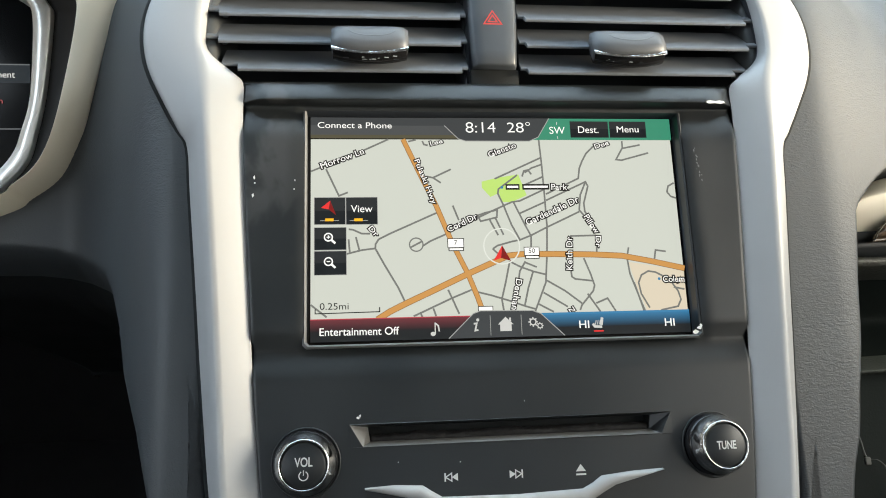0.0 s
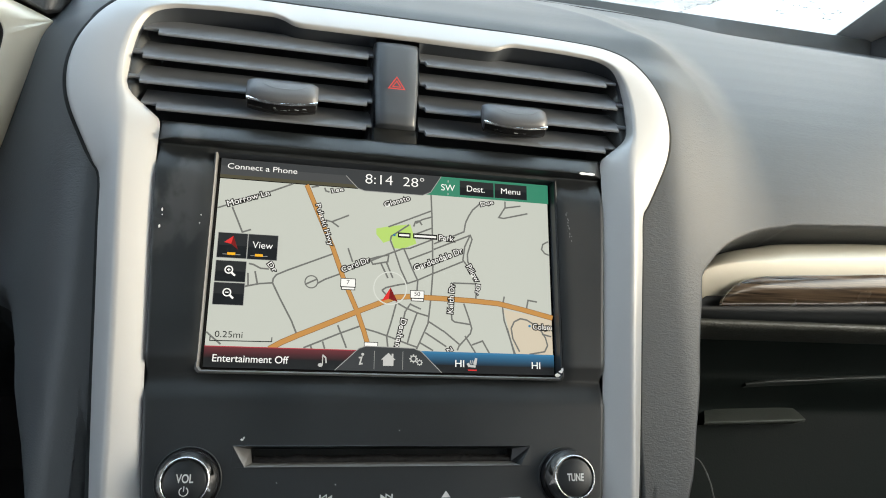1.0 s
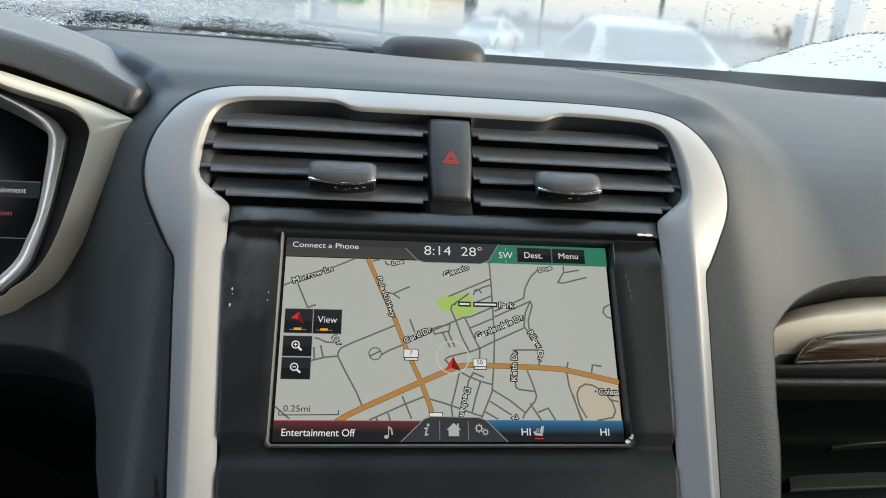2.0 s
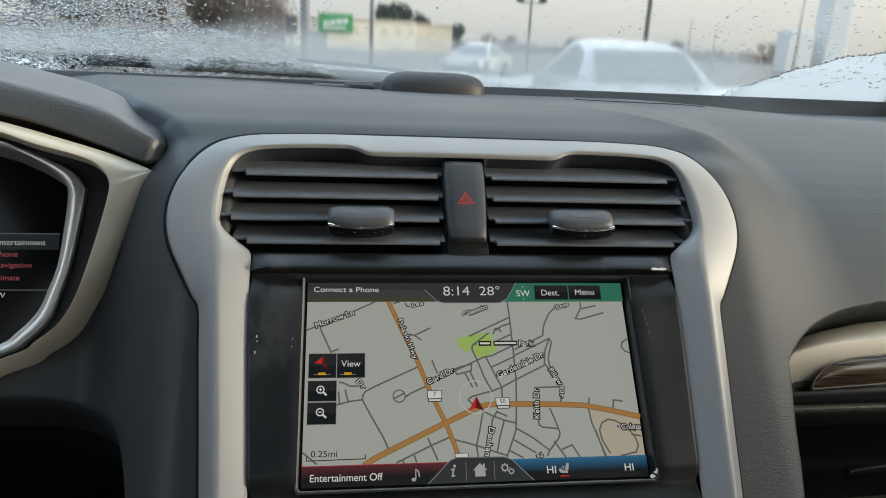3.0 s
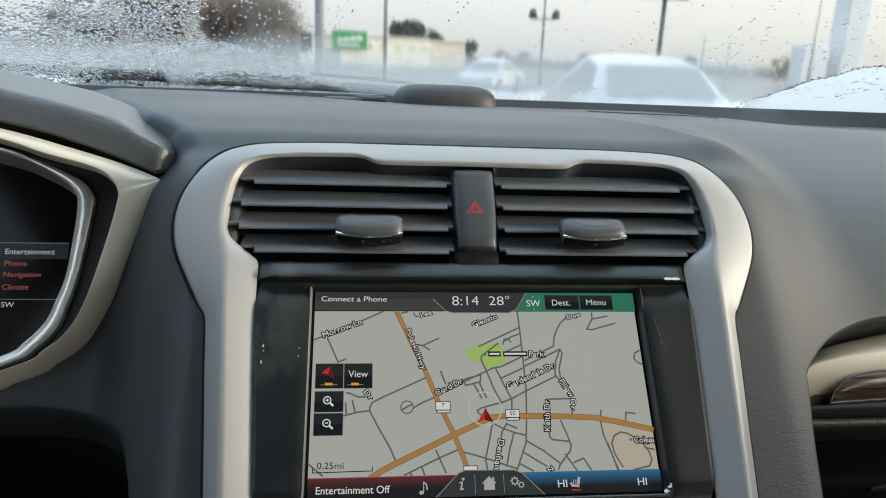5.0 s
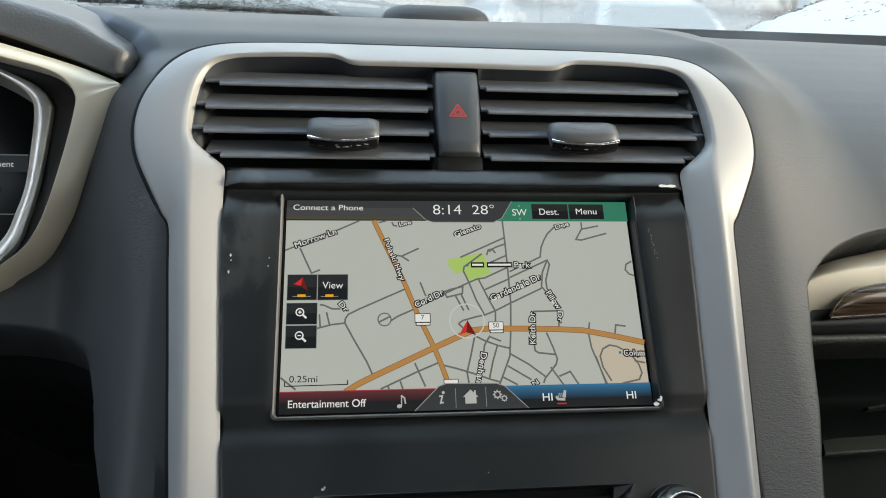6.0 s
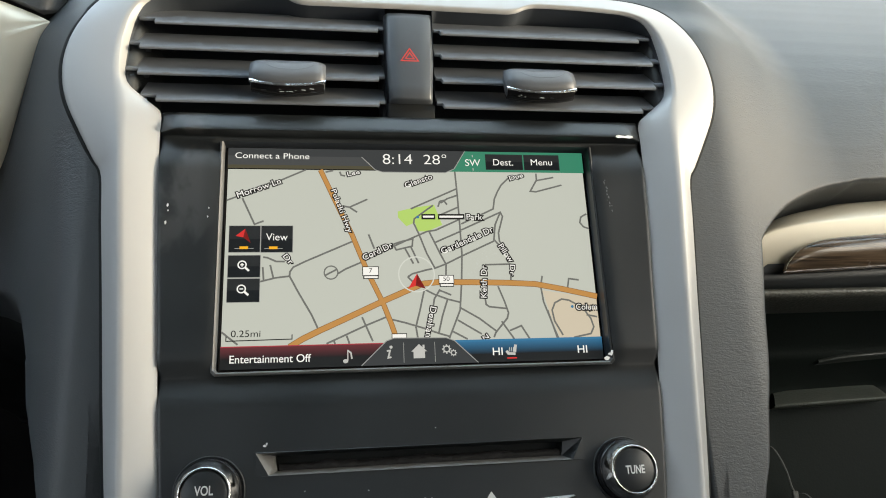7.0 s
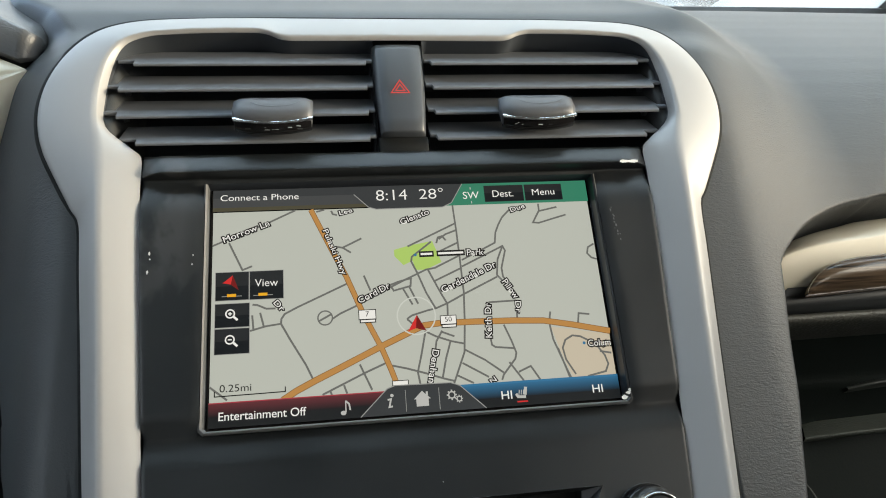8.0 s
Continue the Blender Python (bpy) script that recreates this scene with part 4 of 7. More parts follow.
# ---------------------------------------------------------------- touchscreen
# the lines of the map, mm from the middle of the display
HIGHWAYS = [
    [(-44.2, 42.2), (-36.2, 24.1), (-29.5, 9.6), (-22.8, -7.9), (-16.0, -22.6), (-12.1, -33.1), (-10.3, -38.8)],
    [(-57.6, -42.5), (-52.0, -39.1), (-44.3, -35.4), (-34.0, -30.8), (-16.0, -22.6), (-4.8, -17.8), (3.3, -14.4), (10.0, -13.8), (26.1, -14.0), (43.7, -14.5), (57.3, -15.3), (70.9, -18.0), (87.4, -21.8)],
]
MINOR_WEST_UPPER = [
    [(-87.0, 26.5), (-80.6, 29.2), (-63.6, 36.3), (-51.1, 42.2)],
    [(-80.0, 27.6), (-74.2, 14.8), (-70.1, 16.4)],
    [(-41.8, 41.1), (-38.1, 42.0)],
    [(-35.1, 41.4), (-34.4, 39.7), (-32.5, 39.2)],
    [(-33.5, 23.9), (-30.6, 23.3), (-22.0, 27.4)],
    [(-30.6, 23.3), (-27.0, 20.8)],
    [(-69.9, -1.0), (-67.9, -1.3), (-64.1, -3.1), (-60.2, -3.2)],
    [(-58.0, -10.1), (-57.8, -8.0), (-56.4, -5.9), (-51.2, -3.3), (-28.8, 6.6)],
    [(-70.0, -5.7), (-69.5, -11.7)],
    [(-66.7, -4.7), (-65.2, -10.8)],
    [(-71.0, -12.5), (-64.2, -10.8), (-58.0, -10.1), (-54.1, -17.5), (-47.9, -28.4), (-45.0, -34.9)],
    [(-41.8, -9.8), (-36.8, -7.2)],
]
MINOR_WEST_LOWER = [
    [(-36.4, -9.3), (-32.7, -7.0), (-24.4, -3.4), (-10.4, 3.7), (-3.6, 6.9), (6.1, 11.2), (10.2, 11.8), (21.9, 17.2)],
    [(-21.8, 9.8), (-19.2, 2.7)],
    [(-10.4, 4.8), (-6.8, 6.1), (-0.9, 7.5), (-1.3, 3.9), (-8.9, 2.1), (-10.4, 4.8)],
    [(-4.8, 2.9), (-1.0, -4.7)],
    [(-2.1, 3.9), (1.5, -4.5)],
    [(-1.4, 22.6), (21.3, 33.0)],
    [(9.5, 24.5), (0.2, 17.6), (-0.2, 15.4), (2.0, 10.2), (5.5, 0.3), (9.1, -7.0)],
    [(6.9, 11.5), (12.1, -0.3), (14.5, -5.2), (14.2, -10.3)],
]
MINOR_MID_UPPER = [
    [(-3.9, -11.1), (-1.7, -9.6), (5.0, -7.8), (9.1, -7.0), (14.6, -4.9), (21.5, -1.5), (38.5, 6.3)],
    [(21.1, 42.1), (21.7, 30.1), (22.1, 16.1), (22.4, -0.4), (21.5, -13.9), (20.1, -27.2), (16.7, -35.0), (14.2, -40.7)],
    [(21.4, 29.6), (16.6, 27.9), (13.2, 25.6)],
    [(11.9, 23.7), (12.9, 26.5), (14.9, 27.0), (16.4, 24.8)],
    [(22.1, 23.7), (13.4, 19.8)],
    [(22.9, 15.0), (39.2, 22.7), (40.1, 27.8), (41.8, 31.5), (44.0, 35.2), (48.0, 39.0)],
    [(22.7, 11.9), (42.6, 21.0), (43.6, 18.8), (41.0, 10.4), (41.2, 6.3), (42.9, 3.5)],
]
MINOR_MID_LOWER = [
    [(42.6, 21.0), (39.6, 14.6), (38.5, 7.1), (41.0, 4.0)],
    [(9.3, 5.5), (22.7, 11.4)],
    [(62.4, 41.6), (62.4, 38.1), (58.7, 32.1), (61.5, 31.8), (75.2, 35.5)],
    [(62.3, 37.8), (71.3, 39.6)],
    [(86.6, 20.3), (83.5, 18.6), (82.7, 15.7), (84.4, 13.5), (86.9, 12.6)],
    [(45.7, -10.0), (45.3, -14.3)],
    [(33.0, -8.7), (33.5, -5.5), (45.8, -5.3)],
    [(32.2, -19.5), (32.6, -24.8), (34.1, -25.9), (42.4, -26.9)],
    [(38.9, -16.1), (41.6, -23.6), (43.1, -29.0), (42.3, -31.6), (36.4, -38.1), (35.4, -40.4)],
    [(20.4, -26.2), (28.9, -31.3), (36.5, -37.3)],
    [(18.7, -31.9), (29.7, -38.7)],
]
MINOR_MID_EDGE = [
    [(16.0, -37.1), (22.9, -40.9)],
    [(3.7, -17.1), (8.3, -19.6), (14.8, -22.1), (20.3, -23.5)],
]
MINOR_EAST_UPPER = [
    [(11.1, -17.8), (16.3, -20.0)],
    [(3.7, -17.1), (1.3, -26.8), (-0.9, -34.6), (-0.2, -39.8)],
    [(11.1, -17.2), (8.2, -21.7), (6.7, -29.6)],
    [(14.3, -22.3), (11.7, -29.7), (9.6, -37.7)],
    [(-12.0, -31.0), (-5.6, -32.7), (2.2, -35.2), (9.9, -38.0), (14.5, -39.4)],
    [(-41.4, -41.4), (-23.8, -33.6), (-14.5, -29.9)],
    [(-25.4, -29.7), (-20.7, -40.8)],
    [(-32.4, -38.0), (-31.2, -41.6)],
    [(-38.1, -40.2), (-37.4, -42.0)],
    [(61.0, -11.3), (60.1, -15.1)],
    [(59.9, -17.2), (60.6, -24.0), (64.9, -37.4), (66.4, -41.7)],
    [(62.2, -28.0), (65.8, -41.4)],
    [(73.1, -17.5), (74.1, -12.8), (79.1, -13.5)],
]
MINOR_EAST_LOWER = [
    [(74.0, -41.3), (82.5, -39.7), (84.2, -36.5), (83.2, -32.5), (79.6, -27.0), (73.1, -23.4), (69.6, -22.8), (66.1, -24.6), (64.4, -28.1), (65.2, -33.4), (68.7, -40.1)],
    [(39.5, -32.9), (45.0, -41.4)],
    [(43.2, -37.4), (48.8, -35.2), (52.3, -41.3)],
    [(81.2, -30.6), (86.4, -31.7)],
    [(-86.9, -35.2), (-84.4, -37.3), (-79.9, -40.9)],
    [(-3.9, -11.1), (-1.4, -13.6)],
]


def build_touchscreen():
    ts = thing("touchscreen", "lit navigation touchscreen showing a street map", "screen", PANEL)
    bm = bmesh.new()
    box(bm, -0.0882, 0.0882, 0.0002, 0.0011, -0.0534, 0.0532)
    part("glass", bm, GLOSSB, ts, smooth=False)
    dx, z0, z1, zt, zb = 87.0, -51.9, 52.5, 42.2, -41.8
    disp = drawn("display", ts, MAPGROUND, lambda bm: rect(bm, -dx, dx, zb, zt, 0.0), "lit street map")
    L = lambda k: -0.00006 * k
    d = lambda name, mtl, f, label="": drawn(name, disp, mtl, f, label)
    d("map_area", BEIGE, lambda bm: sheet(bm, [(60.3, -18.3), (67.9, -19.5), (87.0, -23.1), (87.0, -41.6), (67.2, -41.4), (63.2, -29.4)], L(1)), "beige school ground")
    d("map_area", PARKGREEN, lambda bm: sheet(bm, [(-7.7, 21.3), (-0.1, 23.2), (10.1, 24.8), (13.6, 14.5), (6.1, 11.2), (1.8, 11.3), (0.4, 15.7), (-3.8, 13.8), (-7.6, 18.2)], L(1)), "light green park")
    for roads in (MINOR_WEST_UPPER, MINOR_WEST_LOWER, MINOR_MID_UPPER, MINOR_MID_LOWER, MINOR_MID_EDGE, MINOR_EAST_UPPER, MINOR_EAST_LOWER):
        for r in roads:
            d("side_street", ROADGREY, lambda bm: line(bm, r, 0.85, L(2)))
    d("roundabout", ROADGREY, lambda bm: ring_line(bm, -39.3, -8.6, 3.1, 0.62, L(2)), "grey ring road")
    for k, r in enumerate(HIGHWAYS):
        d("highway_edge", ROADEDGE, lambda bm: line(bm, r, (2.5, 2.9)[k], L(3 + k)))
        d("highway", ROADORANGE, lambda bm: line(bm, r, (1.9, 2.3)[k], L(5 + k)), "orange main road")
    # names of the roads, white with a dark rim
    for text, a, b, h in (
        ("Morrow Ln", (-82.4, 28.9), (-62.8, 36.3), 2.9),
        ("Pulaski Hwy", (-38.4, 31.9), (-30.6, 10.6), 3.3),
        ("Cord Dr", (-24.6, -1.8), (-10.9, 4.6), 2.9),
        ("Gardendale Dr", (12.5, 1.1), (38.1, 12.4), 3.1),
        ("Pillow", (41.4, 4.3), (46.4, -4.0), 2.9),
        ("Dr", (46.6, -5.8), (46.2, -11.2), 2.5),
        ("Keith Dr", (31.5, -21.6), (32.6, -6.0), 2.9),
        ("Denhan", (7.6, -25.6), (4.5, -39.6), 2.9),
        ("Dr", (-60.2, -0.2), (-56.9, -4.2), 2.5),
        ("Colum", (76.2, -26.8), (86.6, -26.9), 2.9),
        ("Park", (25.6, 18.4), (33.3, 18.3), 2.9),
        ("Glensto", (-3.8, 34.4), (9.4, 39.4), 2.8),
        ("Lee", (-31.4, 39.9), (-25.6, 41.3), 2.2),
        ("Due", (48.4, 38.6), (55.4, 40.6), 2.4),
        ("N", (30.2, -41.0), (32.4, -39.6), 2.2),
    ):
        letters(text, a, b, L(9), disp, INK, swell=0.58, high=h)
        letters(text, a, b, L(11), disp, WHITE, high=h)
    # a name that is not spelled out
    d("name_bar", INK, lambda bm: (rect(bm, 3.6, 10.3, 17.1, 19.9, L(9)), rect(bm, 11.6, 24.6, 17.1, 19.9, L(9))))
    d("name_bar", WHITE, lambda bm: (rect(bm, 4.3, 9.6, 18.0, 19.0, L(11)), rect(bm, 12.3, 23.9, 18.0, 19.0, L(11))), "white bars in place of the park's name")
    for x, z in ((1.8, 18.3), (74.4, -26.6)):
        d("place_mark", BLUELINE, lambda bm: disc(bm, x, z, 0.7, L(9), 10), "small blue place mark")
    # road shields
    for text, x0, x1, za, zc in (("7", -25.0, -17.3, -6.0, -12.0), ("50", 10.5, 17.9, -10.5, -16.2), ("", -12.2, -5.2, -37.6, -41.4)):
        d("shield_edge", INK, lambda bm: (rect(bm, x0, x1, zc + 1.4, za, L(12)), rect(bm, x0 + 0.4, x1 - 0.2, zc, zc + 1.7, L(12))))
        d("shield", WHITE, lambda bm: (rect(bm, x0 + 0.35, x1 - 0.35, zc + 1.8, za - 0.35, L(13)), rect(bm, x0 + 0.9, x1 - 0.6, zc + 0.4, zc + 1.3, L(13))), "white road shield")
        if text:
            w = 0.75 * len(text)
            letters(text, ((x0 + x1) / 2 - w, (za + zc) / 2 + 1.0), ((x0 + x1) / 2 + w, (za + zc) / 2 + 1.0), L(14), disp, INK, high=2.2)
    # the car's mark
    d("car_mark", UIRED, lambda bm: sheet(bm, [(0.4, -9.6), (-4.0, -16.9), (-0.4, -15.6)], L(15)), "red position arrow")
    d("car_mark", UIREDDARK, lambda bm: sheet(bm, [(0.4, -9.6), (-0.4, -15.6), (4.2, -17.0)], L(15)))
    d("range_ring", RINGPALE, lambda bm: ring_line(bm, 0.2, -10.0, 8.4, 0.6, L(14)), "pale ring round the position arrow")
    # scale bar
    d("scale_bar", INK, lambda bm: line(bm, [(-84.9, -37.2), (-84.9, -39.3), (-56.5, -39.0), (-56.5, -36.9)], 0.45, L(9)))
    letters("0.25mi", (-82.9, -36.1), (-70.2, -36.2), L(9), disp, INK, high=3.0)
    # buttons over the map
    for x0, x1, za, zc in ((-85.2, -71.4, 1.2, 13.7), (-70.9, -56.8, 1.1, 13.7), (-85.2, -71.1, -10.6, -0.4), (-85.2, -71.1, -22.0, -11.3)):
        d("map_button", UIGREY, lambda bm: rect(bm, x0 - 0.25, x1 + 0.25, za - 0.25, zc + 0.25, L(15)))
        d("map_button", BTN, lambda bm: rect(bm, x0, x1, za, zc, L(16)), "dark map button")
        d("map_button_sheen", BTNTOP, lambda bm: rect(bm, x0 + 0.2, x1 - 0.2, (za + zc) / 2, zc - 0.2, L(17)))
    d("button_arrow", UIRED, lambda bm: sheet(bm, [(-78.1, 12.3), (-82.3, 8.9), (-78.9, 8.2)], L(18)), "red compass arrow")
    d("button_arrow", UIREDDARK, lambda bm: sheet(bm, [(-78.1, 12.3), (-78.9, 8.2), (-75.5, 5.4)], L(18)))
    d("button_light", UIGREY, lambda bm: (rect(bm, -82.6, -74.2, 2.75, 3.05, L(18)), rect(bm, -69.4, -61.2, 2.65, 2.95, L(18))))
    d("button_light", AMBER, lambda bm: (rect(bm, -80.4, -76.6, 2.6, 3.9, L(19)), rect(bm, -67.3, -63.5, 2.5, 3.8, L(19))), "amber button lights")
    letters("View", (-68.8, 8.4), (-59.0, 8.3), L(18), disp, WHITE)
    for zc, sign in ((-5.2, 1), (-16.4, 0)):
        def lens(bm, zc=zc, sign=sign):
            ring_line(bm, -79.0, zc + 0.4, 1.75, 0.6, L(18))
            line(bm, [(-77.6, zc - 0.9), (-75.9, zc - 2.5)], 1.0, L(18))
            rect(bm, -79.8, -78.2, zc + 0.15, zc + 0.65, L(18))
            if sign:
                rect(bm, -79.25, -78.75, zc - 0.4, zc + 1.2, L(18))
        d("zoom_mark", WHITE, lens, "white magnifying glass")
    # upper bar
    up = drawn("upper_bar", ts, BARTOP, lambda bm: rect(bm, -dx, dx, zt, z1, L(20)), "grey status bar")
    u = lambda name, mtl, f, label="": drawn(name, up, mtl, f, label)
    u("bar_sheen", TAB, lambda bm: rect(bm, -dx, dx, 48.6, z1, L(21)))
    u("bar_foot", OLIVE, lambda bm: rect(bm, -dx, -14, zt, 44.0, L(21)))
    u("green_field", GREEN, lambda bm: sheet(bm, [(26.2, z1), (dx, z1), (dx, zt - 0.6), (15.0, zt - 0.6)], L(22)), "green compass field")
    u("tab", UIGREY, lambda bm: line(bm, [(-24.5, 48.6), (-18.0, 42.0), (-14.6, 40.9), (16.2, 40.9), (20.6, 43.0), (26.4, z1)], 0.4, L(25)))
    u("tab", TAB, lambda bm: sheet(bm, [(-28.5, z1), (-24.5, 48.6), (-18.0, 42.0), (-14.6, 40.9), (16.2, 40.9), (20.6, 43.0), (26.4, z1)][::-1], L(24)), "dark clock tab")
    for x0, x1 in ((36.6, 55.6), (56.2, 74.6)):
        u("bar_button", BTNTOP, lambda bm: rect(bm, x0, x1, 42.8, 51.1, L(24)), "dark bar button")
        u("bar_button", BTN, lambda bm: rect(bm, x0 + 0.2, x1 - 0.2, 43.0, 47.2, L(25)))
    for text, a, b, h in (("Connect a Phone", (-83.7, 48.6), (-49.4, 48.5), 2.9), ("8:14", (-14.4, 47.7), (0.1, 47.8), 5.4), ("28°", (5.6, 47.9), (17.0, 47.9), 5.4), ("SW", (26.3, 46.4), (33.9, 46.4), 3.6), ("Dest.", (40.5, 46.8), (50.6, 46.8), 3.4), ("Menu", (59.8, 47.0), (70.8, 47.1), 3.2)):
        letters(text, a, b, L(27), up, WHITE, high=h, swell=(-0.06 if h > 5 else 0.0))
    u("compass_tick", ICON, lambda bm: (rect(bm, 29.9, 30.3, 49.3, 50.6, L(27)), rect(bm, 29.9, 30.3, 42.2, 43.4, L(27))))
    # lower bar
    low = drawn("lower_bar", ts, BARDARK, lambda bm: rect(bm, -dx, dx, z0, zb, L(20)), "black lower bar")
    w = lambda name, mtl, f, label="": drawn(name, low, mtl, f, label)
    w("red_glow", REDDIM, lambda bm: rect(bm, -dx, -10, -47.5, zb, L(21)), "dark red shading along the bar")
    w("red_line", REDLINE, lambda bm: rect(bm, -dx, -10, zb - 0.45, zb, L(22)))
    w("blue_glow", BLUEDIM, lambda bm: rect(bm, 10, dx, -48.0, zb + 0.4, L(21)), "blue shading along the bar")
    w("blue_line", BLUELINE, lambda bm: rect(bm, 10, dx, zb - 0.5, zb + 0.4, L(22)))
    tabline = [(-26.0, z0), (-14.6, -41.0), (-11.2, -39.8), (12.6, -40.2), (16.4, -41.6), (27.0, z0)]
    w("tab", UIGREY, lambda bm: line(bm, tabline, 0.4, L(25)))
    w("tab", TAB, lambda bm: sheet(bm, tabline, L(24)), "dark home tab")
    w("tab_rule", UIGREY, lambda bm: (rect(bm, -7.1, -6.85, -51.0, -42.0, L(26)), rect(bm, 7.1, 7.35, -51.0, -42.0, L(26))))

    def home(bm):
        sheet(bm, [(-3.6, -46.2), (3.6, -46.2), (0, -42.8)], L(27))
        rect(bm, -2.6, 2.6, -49.2, -46.1, L(27))
        rect(bm, 1.6, 2.5, -44.9, -43.2, L(27))

    w("mark", ICON, home, "white house mark")

    def gears(bm):
        for x, z, r in ((12.6, -45.4, 1.35), (15.7, -47.2, 1.0)):
            ring_line(bm, x, z, r, r * 0.42, L(27), 20)
            for q in range(8):
                a = q * math.pi / 4
                line(bm, [(x + r * 1.2 * math.cos(a), z + r * 1.2 * math.sin(a)), (x + r * 1.6 * math.cos(a), z + r * 1.6 * math.sin(a))], r * 0.45, L(27))

    w("mark", ICON, gears, "white gear marks")

    def info(bm):
        disc(bm, -12.7, -43.9, 0.72, L(27), 12)
        line(bm, [(-14.6, -45.6), (-13.2, -45.4), (-14.0, -48.6), (-12.6, -48.4)], 0.75, L(27))

    w("mark", ICON, info, "white italic letter mark")

    def note(bm):
        disc(bm, -33.0, -49.6, 1.15, L(27), 14, 0.8)
        line(bm, [(-32.0, -49.4), (-32.0, -44.6)], 0.5, L(27))
        line(bm, [(-32.0, -44.8), (-30.6, -46.0), (-30.2, -48.6)], 0.7, L(27))

    w("mark", ICON, note, "white music note")

    def seat(bm):
        line(bm, [(44.9, -44.2), (44.3, -47.6)], 1.3, L(27))
        line(bm, [(44.6, -48.4), (41.2, -48.2), (40.4, -46.9)], 1.2, L(27))
        for q in range(3):
            line(bm, [(41.6 + q * 0.95, -47.4), (42.0 + q * 0.95, -45.4)], 0.35, L(27))

    w("mark", ICON, seat, "white seat heater mark")
    w("mark", UIRED, lambda bm: rect(bm, 40.6, 45.2, -50.6, -50.0, L(27)), "red heater bar")
    for text, a, b, h in (("Entertainment Off", (-82.9, -47.5), (-48.1, -47.7), 3.4), ("HI", (34.0, -47.1), (38.6, -47.1), 3.4), ("HI", (74.6, -47.1), (79.2, -47.1), 3.4)):
        letters(text, a, b, L(27), low, WHITE, high=h, swell=0.03)


build_touchscreen()


# ---------------------------------------------------------------- instrument cluster
LEAF = -0.26  # the cluster stands steeper than the stack: depth falls by this much with height


def on_cluster(pts, y0):
    """Lines in mm laid onto the leaning plane of the cluster."""
    return [((0.975 * x - 1.6) * MM, y0 - 0.010 + LEAF * (z * MM - 0.132), (0.975 * z - 2.0) * MM) for x, z in pts]


CLUSTERBLACK = mat("cluster_black", (0.007, 0.007, 0.008), 0.55, vary=0.1)
RINGSILVER = mat("bright_satin_silver", (0.88, 0.87, 0.83), 0.32, metal=0.7, vary=0.04)


